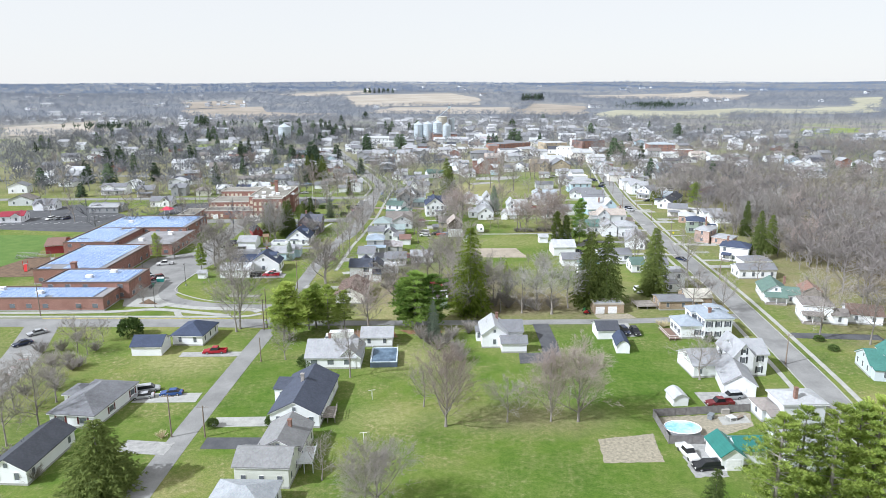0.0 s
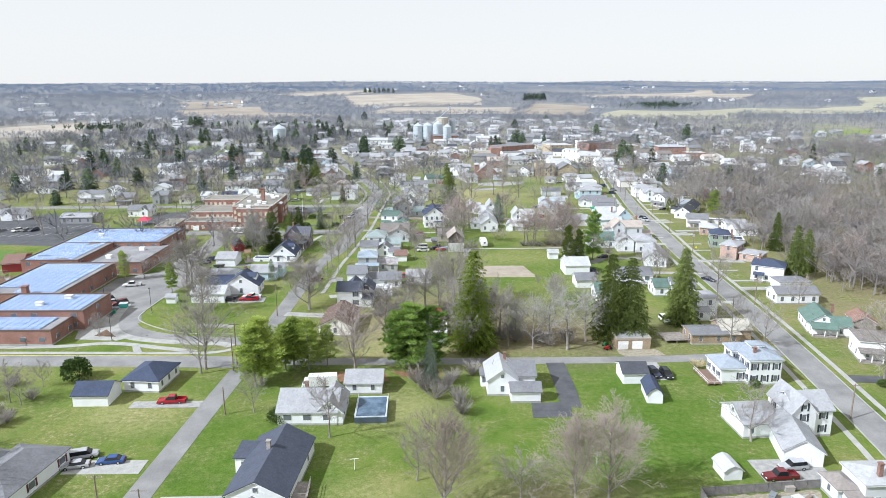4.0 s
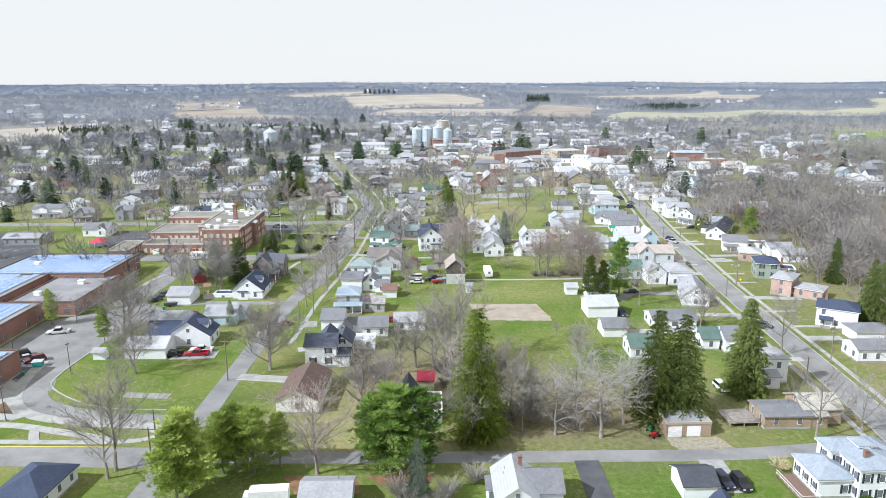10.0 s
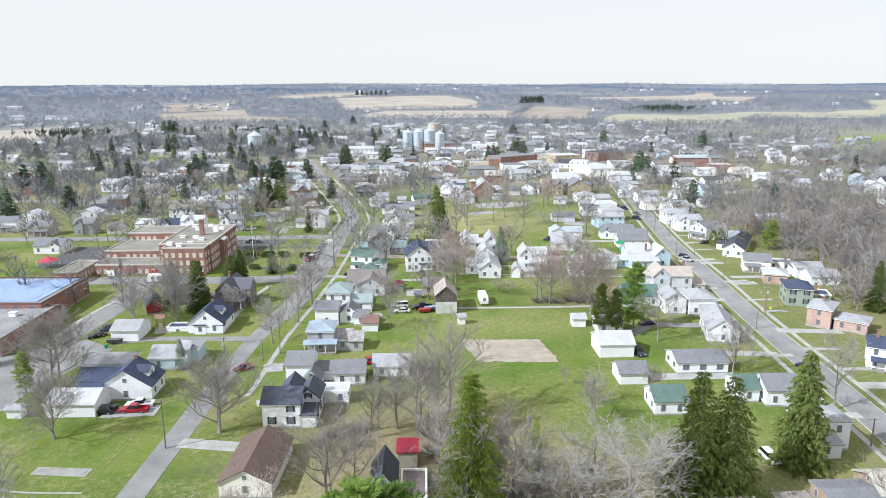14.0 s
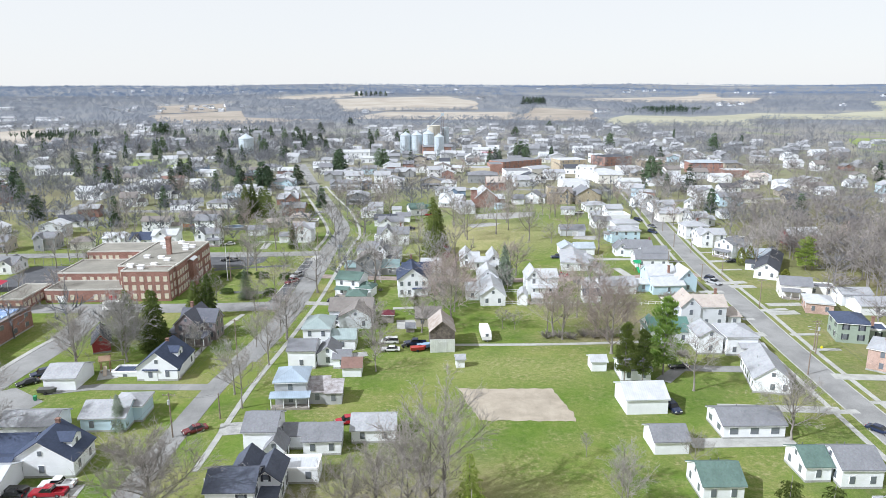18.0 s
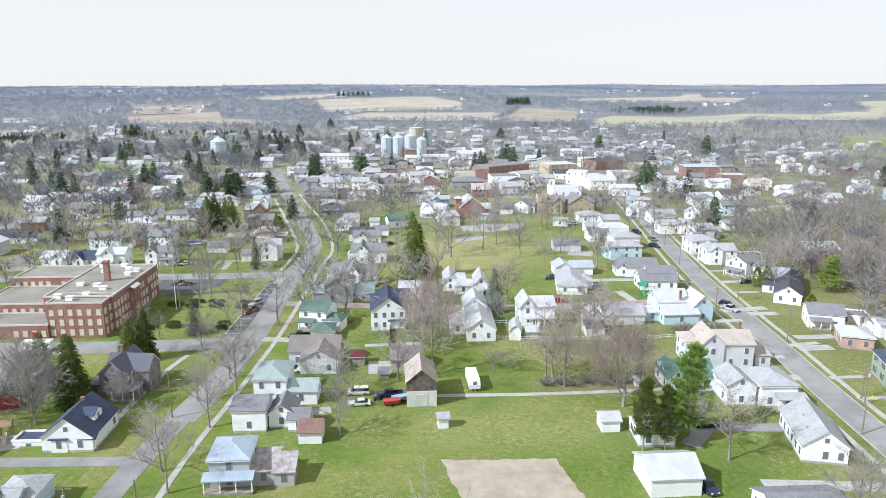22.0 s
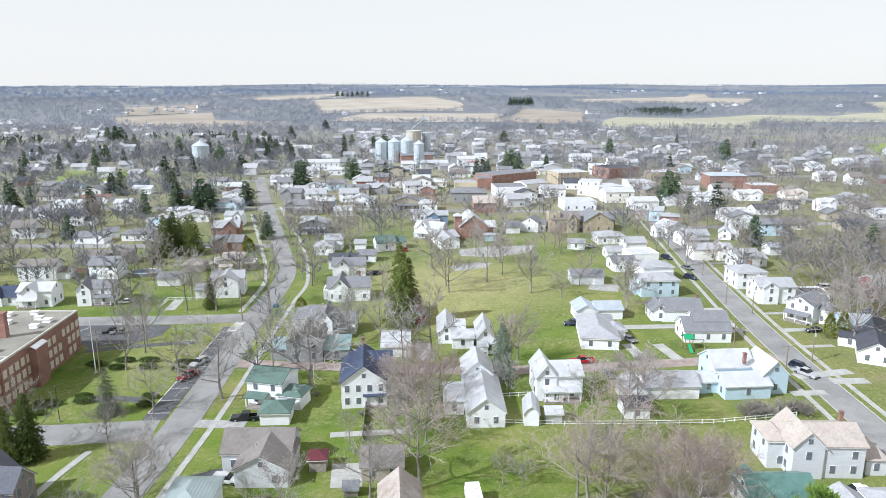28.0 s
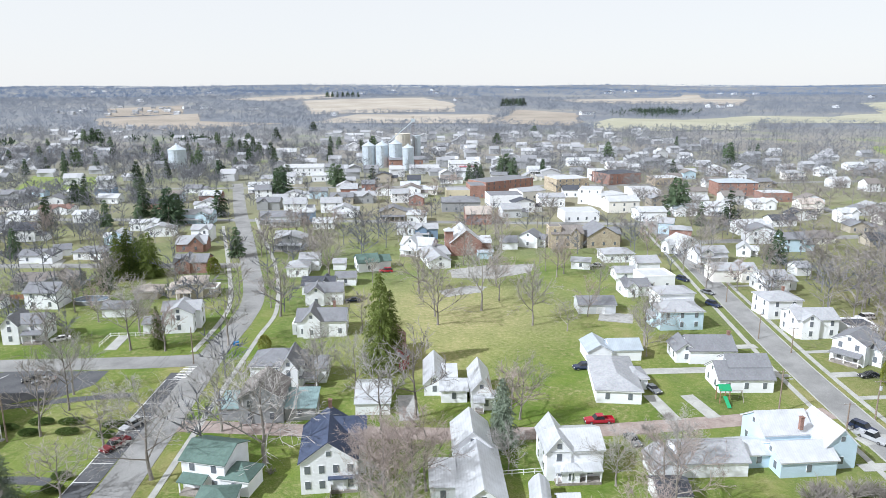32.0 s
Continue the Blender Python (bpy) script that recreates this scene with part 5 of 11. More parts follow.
patch("parking_lot", [(-97, 206), (-91, 204), (-85, 213.5), (-88.5, 222), (-87.5, 241), (-83, 258), (-80, 268), (-90, 275), (-112, 258), (-112, 226), (-97, 224)], 0.035, ASPHALT, "grey asphalt school drive and parking lot", "parking lot")
strip("road", smooth_line([(-47, 199), (-58, 198.5), (-72, 200.5), (-84, 206), (-90, 215), (-91, 226)]), 6.0, 0.06, ASPHALT, "curved grey school drive", "road")
strip("road", smooth_line([(-96.37, 272.04), (-95.8, 283.93), (-94.84, 301.61), (-97.21, 328.32)]), 8.0, 0.05, ASPHALT, "grey asphalt drive behind the school", "road")
strip("kerb", smooth_line([(-99.04, 272.08), (-99.52, 285.49), (-98.44, 301.66), (-96.75, 307.69)]), 1.4, 0.12, CONCRETE, "pale concrete walk beside the drive", "pavement")
strip("kerb", smooth_line([(-56, 203.6), (-71, 205.0), (-85, 213.8), (-88, 222), (-87.2, 241)]), 0.35, 0.13, CONCRETE, "pale concrete kerb round the lawn", "kerb")
strip("pavement", smooth_line([(-136, 191.2), (-84, 190.6), (-66, 190.3), (-57, 190.8), (-53, 193)]), 1.5, 0.09, CONCRETE, "pale concrete pavement before the school", "pavement")
strip("pavement", smooth_line([(-132, 194.3), (-100, 195), (-86, 197.2), (-72, 194), (-62, 191.2)]), 2.0, 0.095, CONCRETE, "pale concrete walk to the school door", "pavement")
strip("pavement", smooth_line([(-76, 190.5), (-77.5, 193), (-79, 196)]), 1.8, 0.10, CONCRETE, "pale concrete walk", "pavement")
strip("road", smooth_line([(-104, -400), (-102, -200), (-100, -40), (-98.6, 50), (-98.6, 105), (-102, 150), (-112, 184)]), 9.0, 0.025, ASPHALT, "grey asphalt school access road", "road")
patch("parking_lot", [(-120, 379.5), (-67, 379.5), (-62, 386), (-62, 394), (-120, 394)], 0.03, TAR, "dark asphalt parking lot with white bays", "parking lot")
strip("parking_bay", smooth_line([(-45.9, 337), (-45.2, 365), (-44.6, 392)]), 4.6, 0.056, TAR, "dark asphalt parking strip beside the street", "parking lot")
patch("parking_lot", [(-230, 352), (-201, 380), (-161, 348), (-162, 321), (-160, 307), (-178, 309), (-230, 318)], 0.02, TAR, "dark asphalt school parking lot with white bays", "parking lot")
strip("driveway", [(-52.61, 137.79), (-66.15, 137.63)], 4.5, 0.0665, CONCRETE, "pale concrete drive", "driveway")
strip("driveway", [(-45.86, 126.57), (-33.9, 126.95)], 4.0, 0.0680, CONCRETE, "pale concrete drive", "driveway")
strip("driveway", [(-45.15, 118.36), (-33.98, 118.28)], 4.2, 0.0695, TAR, "dark asphalt drive", "driveway")
strip("driveway", [(-50.75, 116.34), (-60.12, 117.43)], 4.5, 0.0710, GRAVEL, "grey gravel drive", "driveway")
strip("driveway", [(-50.63, 162.18), (-65.33, 161.96)], 3.0, 0.0725, GRAVEL, "grey gravel drive", "driveway")
strip("driveway", [(27.07, 183.4), (27.2, 175.14), (27.23, 167.8), (26.84, 160.11)], 4.4, 0.0740, TAR, "dark asphalt drive", "driveway")
patch("driveway", [(18.76, 162.07), (26.44, 162.44), (27, 162.01), (26.42, 155.88), (18.4, 155.56)], 0.062, TAR, "dark asphalt parking place beside the house", "driveway")
strip("driveway", [(49.19, 183.6), (49.18, 173.32)], 4.5, 0.0650, GRAVEL, "pale gravel drive", "driveway")
patch("yard", [(43.6, 191.6), (53.6, 191.8), (55.4, 187.6), (44.6, 186.8)], 0.045, DIRT, "bare earth apron before the brick garage", "yard", ragged=0.3)
strip("driveway", [(66.77, 136.25), (54.58, 135.81)], 7, 0.0680, GRAVEL, "pale gravel yard", "driveway")
strip("driveway", [(115.05, 171.81), (92.24, 173.71)], 4.0, 0.0695, TAR, "dark asphalt drive", "driveway")
strip("driveway", [(-45.46, 274.7), (-72.56, 275.06), (-82.05, 272.51)], 3.2, 0.0710, ASPHALT, "grey asphalt drive", "driveway")
strip("driveway", [(-74.7, 281.42), (-70.39, 282.84)], 6, 0.0725, CONCRETE, "pale concrete drive", "driveway")
strip("driveway", [(-55.1, 233.63), (-65.89, 232.79)], 5.0, 0.0740, GRAVEL, "gravel drive", "driveway")
strip("driveway", [(-34.02, 255.84), (-38.61, 255.09)], 5, 0.0650, GRAVEL, "pale gravel drive", "driveway")
strip("driveway", [(-32.58, 237.4), (-35.45, 236.41)], 3, 0.0665, CONCRETE, "pale concrete drive", "driveway")
strip("driveway", [(-45.72, 220.1), (-33.11, 218.31)], 3.4, 0.0680, CONCRETE, "pale concrete drive", "driveway")
strip("driveway", [(-13.48, 293.9), (-27.83, 289.98)], 3, 0.0695, GRAVEL, "gravel drive", "driveway")
strip("driveway", [(55.25, 276.8), (61.68, 284.03), (77.04, 283.06)], 3.6, 0.0710, ASPHALT, "grey asphalt drive", "driveway")
strip("driveway", [(51.59, 248.85), (71.43, 249.36)], 3.5, 0.0725, CONCRETE, "pale concrete drive", "driveway")
strip("driveway", [(62.81, 263.7), (87.3, 261.9)], 3, 0.0740, CONCRETE, "pale concrete drive", "driveway")
strip("driveway", [(108.11, 356.36), (93.99, 353.9)], 3, 0.0650, CONCRETE, "pale concrete drive", "driveway")
strip("driveway", [(114.76, 331.97), (104.16, 331.67)], 3, 0.0665, CONCRETE, "pale concrete drive", "driveway")
strip("driveway", [(109.78, 324.39), (100.75, 323.8)], 3.4, 0.0680, CONCRETE, "pale concrete drive", "driveway")
strip("driveway", [(-36.78, 335.33), (-26.81, 334.36)], 3.2, 0.0695, GRAVEL, "gravel drive", "driveway")
strip("driveway", [(-33.75, 313.04), (-25.59, 316.98)], 4, 0.0710, TAR, "dark asphalt drive", "driveway")
strip("driveway", [(-7.3, 314.63), (-1.91, 314.96)], 6, 0.0725, CONCRETE, "pale concrete drive", "driveway")
strip("driveway", [(-9.42, 329.77), (5.19, 330.82)], 2, 0.0740, CONCRETE, "pale concrete drive", "driveway")
strip("driveway", [(8.45, 377.65), (9.17, 365.93)], 4, 0.0650, GRAVEL, "gravel drive", "driveway")
strip("driveway", [(53.13, 387.81), (80.11, 388.28)], 3.2, 0.0665, CONCRETE, "pale concrete drive", "driveway")
strip("driveway", [(61.04, 375.39), (62.32, 363.68)], 3, 0.0680, CONCRETE, "pale concrete drive", "driveway")
strip("driveway", [(68.97, 375.05), (70.72, 364.53)], 3, 0.0695, CONCRETE, "pale concrete drive", "driveway")
strip("driveway", [(63.43, 427.79), (72.48, 424.91)], 8, 0.0710, GRAVEL, "gravel yard", "driveway")
strip("pavement", [(95.0, 278.8), (112, 277.4)], 3.2, 0.0830, CONCRETE, "pale concrete front walk across the verge", "pavement")
strip("pavement", [(96.8, 252.6), (106.2, 252.5)], 1.6, 0.0845, CONCRETE, "pale concrete front walk across the verge", "pavement")
strip("pavement", [(97.4, 243.5), (106, 243.4)], 3.4, 0.0860, CONCRETE, "pale concrete front walk across the verge", "pavement")
strip("pavement", [(99.6, 326), (108, 327.5)], 1.8, 0.0875, CONCRETE, "pale concrete front walk across the verge", "pavement")
strip("pavement", [(100.6, 351), (109, 351)], 3.0, 0.0890, CONCRETE, "pale concrete front walk across the verge", "pavement")
strip("pavement", [(98.6, 305.9), (106.5, 306.2)], 1.5, 0.0905, CONCRETE, "pale concrete front walk across the verge", "pavement")
strip("pavement", [(98.4, 295.1), (106, 295.3)], 1.5, 0.0830, CONCRETE, "pale concrete front walk across the verge", "pavement")
strip("pavement", [(95.6, 265.4), (104.5, 265.2)], 1.5, 0.0845, CONCRETE, "pale concrete front walk across the verge", "pavement")
strip("pavement", [(83.5, 261.1), (90.6, 261.3)], 1.8, 0.0860, CONCRETE, "pale concrete front walk across the verge", "pavement")
strip("pavement", [(80.6, 229.4), (88.6, 229.4)], 2.4, 0.0875, CONCRETE, "pale concrete front walk across the verge", "pavement")
strip("pavement", [(84.0, 306.2), (92.0, 306.2)], 3.0, 0.0890, CONCRETE, "pale concrete front walk across the verge", "pavement")
strip("pavement", [(88.4, 345), (96.2, 345.2)], 2.4, 0.0905, CONCRETE, "pale concrete front walk across the verge", "pavement")
strip("pavement", [(91, 318.5), (94.5, 318.6)], 1.6, 0.0830, CONCRETE, "pale concrete front walk across the verge", "pavement")
strip("pavement", [(104.5, 372), (113.5, 372.4)], 1.6, 0.0845, CONCRETE, "pale concrete front walk across the verge", "pavement")
strip("pavement", [(105.8, 384), (113, 384.4)], 2.6, 0.0860, CONCRETE, "pale concrete front walk across the verge", "pavement")
strip("pavement", [(107.4, 398), (115, 398.4)], 1.6, 0.0875, CONCRETE, "pale concrete front walk across the verge", "pavement")
strip("pavement", [(109.5, 414), (116, 414.4)], 1.6, 0.0890, CONCRETE, "pale concrete front walk across the verge", "pavement")
strip("pavement", [(86, 402), (97.6, 402.6)], 2.6, 0.0905, CONCRETE, "pale concrete front walk across the verge", "pavement")
strip("pavement", [(90, 384), (96.6, 384.4)], 1.6, 0.0830, CONCRETE, "pale concrete front walk across the verge", "pavement")
strip("pavement", [(112.6, 436), (119, 436.4)], 2.6, 0.0845, CONCRETE, "pale concrete front walk across the verge", "pavement")
strip("pavement", [(115.6, 456), (122, 456.4)], 1.6, 0.0860, CONCRETE, "pale concrete front walk across the verge", "pavement")
patch("parking_lot", [(22.44, 481.09), (36.35, 486.85), (54.4, 487.65), (51.56, 476.63), (36.51, 468.49), (22.94, 470.55)], 0.05, GRAVEL, "pale gravel parking area in the grass", "parking lot", ragged=0.3)
patch("parking_lot", [(17.56, 455.26), (28.11, 460.62), (34, 459.02), (31.18, 452.75), (20.03, 448.38)], 0.05, GRAVEL, "pale gravel area in the grass", "parking lot", ragged=0.3)
strip("driveway", [(-125.84, 503.04), (-122.71, 490.29)], 3, 0.0725, CONCRETE, "pale concrete drive", "driveway")
strip("driveway", [(-67.87, 417.41), (-67.32, 407.23)], 3, 0.0740, CONCRETE, "pale concrete drive", "driveway")
patch("sand_patch", [(8.92, 273.3), (29.29, 273.03), (31.99, 261.73), (31.89, 257.74), (12.41, 258.54)], 0.03, mottled("sand", (0.28,0.245,0.195), (0.38,0.335,0.27), 0.3, 6.0), "bare rectangle of pale sandy soil in the grass", "bare soil", ragged=0.3)
patch("garden_bed", [(29.16, 119.29), (40.14, 121.37), (39.27, 111.21), (28.54, 110.91)], 0.03, DIRT, "bare tilled garden bed with straw", "garden bed", ragged=0.14)
patch("yard", [(42.5, 127.9), (62.4, 130.0), (60.8, 124.4), (50.6, 119.0), (42.4, 118.0)], 0.02, DIRT, "bare earth yard inside the fence", "yard", ragged=0.3)
patch("yard", [(43.44, 119.82), (50.26, 120.85), (48.74, 106.26), (42.96, 106.3)], 0.03, GRAVEL, "pale gravel yard with parked vehicles", "yard", ragged=0.25)
house("house", "white one-storey house with grey shingle hip roof and a side wing", "house", -71.9, 132.2, -7, [(0, 0, 9.4, 15.4, 2.8, "hip", 2.1), (-5.6, 3.6, 4.2, 5.0, 2.5, "hip", 1.1)], siding(WHITE), shingle(ROOF_GREY), win="fr", size="wide", gap=3.2, skip=0.2, shutters=plain("maroon shutter", (0.12, 0.03, 0.035)))
house("house", "white one-storey house with dark shingle gable roof", "house", -73.14, 111.8, -2.77, [(0, 0, 6.92, 14.28, 2.9, "gy", 1.9)], siding(WHITE), shingle(ROOF_DARK), win="fr", skip=0.3)
house("garage", "white garage with navy shingle gable roof", "garage", -73.56, 164.56, 1.11, [(0, 0, 7.31, 6.5, 2.5, "gx", 1.7)], siding(WHITE), shingle(ROOF_NAVY), win="")
house("house", "white one-storey house with navy shingle hip roof", "house", -65.25, 172.95, -4.82, [(0, 0, 7.91, 9.88, 2.7, "hip", 2)], siding(WHITE), shingle(ROOF_NAVY), win="fr")
house("house", "white one-storey house with navy shingle gable roof", "house", -28.7, 133.6, -3, [(0, 0, 9.8, 18.4, 2.9, "gy", 2.5), (-5.6, 4.0, 3.0, 4.6, 2.9, "shed", 0.5)], siding(WHITE), shingle((0.075, 0.085, 0.115)), win="fr", skip=0.5, doors=((2.4,-9.2,0),), chimney=(-0.8,1.2,5.9), chim_mat=mottled("grey stone chimney", (0.25, 0.23, 0.22), (0.4, 0.37, 0.35), 1.0, 9.0))
house("house", "cream split-level house with grey shingle gable roofs", "house", -29.6, 110.4, -3, [(-0.4, -3.6, 9.2, 6.6, 4.0, "gx", 1.7), (0.6, 4.6, 7.6, 10.0, 3.4, "gy", 2.0)], siding((0.66, 0.68, 0.62)), shingle((0.23, 0.232, 0.235)), win="fr", gap=2.4, chimney=(1.4,5,5.6))
house("house", "white one-storey house with light grey shingle hip roof", "house", -31.4, 96.4, -2, [(0, 0, 9.6, 8.6, 3, "hip", 1.9)], siding(WHITE), shingle((0.33, 0.35, 0.37)))
house("house", "white one-storey house with light grey shingle gable roof", "house", -26.55, 158.11, -0.12, [(0, 0, 11.72, 10.5, 2.8, "gx", 2.6), (4.5, -0.6, 5, 9, 2.8, "gy", 2.3)], siding(WHITE), shingle(ROOF_LIGHT), skip=0.1, size="wide", chimney=(-1,1,5.6))
house("garage", "white garage with light grey shingle gable roof", "garage", -17.02, 170.32, 1.13, [(0, 0, 7.88, 7.5, 2.6, "gx", 1.5)], siding(WHITE), shingle(ROOF_LIGHT), win="f")
house("house", "white one-storey house with white metal gable roof", "house", 14.1, 170.45, 1.13, [(-1.2, 0, 6.4, 9.6, 3.6, "gy", 2.3), (3.4, 1.2, 5.6, 7.2, 3.5, "gx", 1.9), (3.4, -6.4, 6.2, 3.6, 2.6, "gx", 1.3), (-4.8, 1.5, 1.4, 3, 2.6, "shed", 0.4)], siding(WHITE), sheet_metal((0.62,0.64,0.67)), roof2=shingle(ROOF_GREY), chimney=(0,3,6))
house("garage", "white garage with dark shingle gable roof", "garage", 43.1, 174.58, 1.12, [(0, 0, 5.48, 6.2, 2.5, "gx", 1.4)], siding(WHITE), shingle(ROOF_DARK), win="")
house("shed", "white shed with navy shingle gambrel roof", "shed", 44.97, 165.23, -5.35, [(0, 0, 3.17, 6.99, 1.9, "gamb", 1.7)], siding(WHITE), shingle(ROOF_NAVY), win="")
house("house", "white two-storey house with blue-grey hip roofs and a low square cupola", "house", 71.2, 175.2, 2, [(0, 0, 7.2, 9.5, 5.9, "hip", 1.3), (-6.2, 0.6, 6.0, 7.6, 3.4, "hip", 1.5), (-0.2, 3.2, 9.6, 4.2, 5.9, "hip", 1.1), (0, 1.2, 2.4, 2.4, 7.5, "hip", 0.5)], siding(WHITE), shingle((0.30, 0.34, 0.39)), gap=2.0, shutters=plain("dark shutter", (0.04,0.045,0.06)), chimney=(-1.6,-2.4,7.2))
house("house", "white two-storey house with light grey shingle gable roof", "house", 69.93, 151.58, 4.04, [(0, 0, 7.29, 8, 5.4, "gx", 2.2), (-2.4, -0.4, 4.6, 8.6, 5.4, "gy", 2.8)], siding(WHITE), shingle(ROOF_LIGHT), win="flr", shutters=plain("dark shutter", (0.04,0.045,0.06)))
house("garage", "white garage with light grey shingle gable roof", "garage", 64.59, 143.59, -10.98, [(0, 0, 6.6, 12.65, 2.8, "gy", 2.2)], siding(WHITE), shingle(ROOF_LIGHT), win="", garage=((0,-12.65/2,0),))
house("house", "white one-storey house with light grey shingle gable roof", "house", 59.8, 151.64, 4.31, [(0, 0, 6.62, 9, 3, "gx", 2.2)], siding(WHITE), shingle(ROOF_LIGHT), win="fl")
house("house", "pale grey house with light hip roof and a low side wing", "house", 70.4, 127.4, 2, [(0, 0.2, 8.4, 6.4, 4.5, "hip", 1.1), (-5.6, 1.2, 3.6, 4.8, 2.6, "hip", 0.9), (-5.0, -2.4, 3.4, 2.2, 2.2, "shed", 0.4)], siding(GREYW), shingle((0.40, 0.41, 0.42)), win="fl", chimney=(-1.4,-1.6,6.6), roof2=shingle((0.26, 0.235, 0.22)))
house("garage", "white garage with green metal gable roofs", "garage", 49.9, 111.6, 2, [(0, 0, 3.9, 6.6, 2.8, "gy", 1.4), (4.4, 1.0, 5.2, 5.0, 2.8, "gx", 1.3)], siding(WHITE), sheet_metal((0.045,0.235,0.205)), win="", garage=((0.2,-3.3,0),))
house("house", "white one-storey house with light grey shingle gable roof", "house", 64.6, 112.4, 2, [(0, 0, 9.07, 9, 3, "gx", 1.8)], siding(WHITE), shingle(ROOF_LIGHT))
house("house", "pale grey two-storey house with teal green shingle gable roofs", "house", 102.4, 150.2, -10, [(0, 0, 9.6, 8.4, 3.0, "gx", 2.3), (1.6, -1.6, 5.2, 9.4, 5.0, "gy", 2.2), (-2.2, -5, 4.6, 2.2, 2.5, "shed", 0.6)], siding((0.56, 0.62, 0.68)), shingle((0.07, 0.19, 0.165)), win="fl", gap=2.2)
house("house", "white two-storey house with brown shingle hip roof", "house", 104.97, 187.16, -14.49, [(0, 0, 7.74, 8, 5, "hip", 1.4), (5.6, -2, 4, 5, 2.8, "gx", 1.2)], siding(WHITE), shingle(ROOF_BROWN), porch=(-4,1,2.0,2.6,-4))
house("garage", "white garage with dark brown gable roof", "garage", 117.65, 185.33, -18.77, [(0, 0, 8.8, 7.5, 2.8, "gx", 1.8)], siding(WHITE), shingle((0.14,0.10,0.085)))
house("house", "white one-storey house with faded green shingle gable roof", "house", 102.6, 207.6, -14, [(0, 0, 7.5, 10.5, 3.0, "gy", 2.3), (3.9, -4.6, 4.6, 5.2, 3.0, "gx", 1.7), (-0.5, -6.2, 5.5, 2.2, 2.5, "shed", 0.5)], siding(WHITE), shingle((0.125, 0.19, 0.165)), chimney=(3.4,1,5.6), porch=(-3.4,2.6,1.6,2.4,-7.3))
house("house", "brown brick one-storey house with low grey and pale roofs", "house", 68.3, 198.2, 1.17, [(0, 0, 9.2, 6.8, 2.7, "gx", 0.7), (7.6, 2.0, 7.6, 7.2, 3.2, "gx", 1.7), (6.2, -2.4, 3.4, 1.8, 2.5, "shed", 0.4)], brickwork((0.36,0.28,0.20)), shingle(ROOF_GREY), win="fl", roof2=shingle((0.48, 0.46, 0.40)), trim=plain("tan coping", (0.42,0.38,0.32)))
house("garage", "brown brick garage with light grey shingle flat roof", "garage", 48.07, 194.53, 1.73, [(0, 0, 8.68, 5, 2.6, "flat", 0)], brickwork((0.36,0.28,0.20)), shingle(ROOF_LIGHT), win="", garage=((-2.6,-2.5,0),(1.0,-2.5,0)), trim=plain("tan coping", (0.42,0.38,0.32)))
house("house", "white two-storey house with light grey shingle hip roof", "house", 73.8, 219.0, 1.15, [(0, 0, 8.6, 6.6, 5.7, "hip", 0.9), (-1.2, -4.6, 5.2, 2.8, 2.6, "shed", 0.7)], siding(WHITE), shingle(ROOF_LIGHT))
house("house", "white two-storey house with navy shingle hip roof", "house", 110.15, 254.37, -29.47, [(0, 0, 9.88, 8.5, 5.4, "hip", 1.6)], siding(WHITE), shingle(ROOF_NAVY), chimney=(-3,1,7.4), porch=(-4,-1,1.5,2.5,-4.25))
house("garage", "white garage with grey shingle hip roof", "garage", 112.71, 244.08, 0.2, [(0, 0, 9.56, 6.5, 2.7, "hip", 1.2)], siding(WHITE), shingle(ROOF_GREY), win="")
house("house", "white one-storey house with grey shingle gable roof", "house", 106.95, 230.92, -0.06, [(0, 0, 12.64, 7, 3.2, "gx", 1.4)], siding(WHITE), shingle(ROOF_GREY))
house("garage", "brown garage with a reddish gable roof behind the green-roofed house", "garage", 114.2, 207.5, -14, [(0, 0, 5.4, 7, 2.6, "gy", 1.5)], WOOD_GREY, shingle((0.26, 0.16, 0.13)), win="")
house("house", "cream one-storey house with grey shingle gable roof", "house", 116.96, 341.6, -17.62, [(0, 0, 8.99, 8, 4.2, "gx", 1.8), (8, 4, 8, 6, 2.6, "flat", 0)], siding(OFFWHITE), shingle(ROOF_GREY))
house("house", "pale brick one-storey house with white metal hip roof", "house", 116.66, 326.72, -19.16, [(0, 0, 7.21, 8.5, 3.2, "hip", 1.3)], brickwork((0.47,0.34,0.29)), sheet_metal((0.62,0.64,0.67)))
house("garage", "white garage with light grey shingle gable roof", "garage", 131.38, 325.32, -1.36, [(0, 0, 9.56, 8, 2.8, "gx", 1.6), (-1, 8, 9, 6, 3.6, "gx", 1.3)], siding(WHITE), shingle(ROOF_LIGHT), win="f")
house("house", "grey-green two-storey house with navy shingle hip roof", "house", 112.51, 303.87, -14.85, [(0, 0, 7.46, 9, 5.3, "hip", 1.5), (7, 2, 5, 6, 2.8, "flat", 0)], siding((0.30,0.36,0.30)), shingle(ROOF_NAVY), shutters=plain("dark shutter", (0.04,0.045,0.06)), chimney=(4,-4.6,6.8))
house("house", "pale brick two-storey house with light grey shingle hip roof", "house", 109.93, 284.27, -39.38, [(0, 0, 5.93, 9, 5.4, "hip", 1.2), (7.5, 0.5, 8, 7, 3.0, "hip", 1.0)], brickwork((0.47,0.34,0.29)), shingle(ROOF_LIGHT), chimney=(0,0,7))
house("house", "white one-storey house with dark shingle gable roof", "house", 123.13, 372.13, -28.53, [(0, 0, 7.59, 28.45, 3.2, "gy", 2.4), (-5, -1, 5, 5, 2.4, "shed", 0.8)], siding(WHITE), shingle(ROOF_DARK))
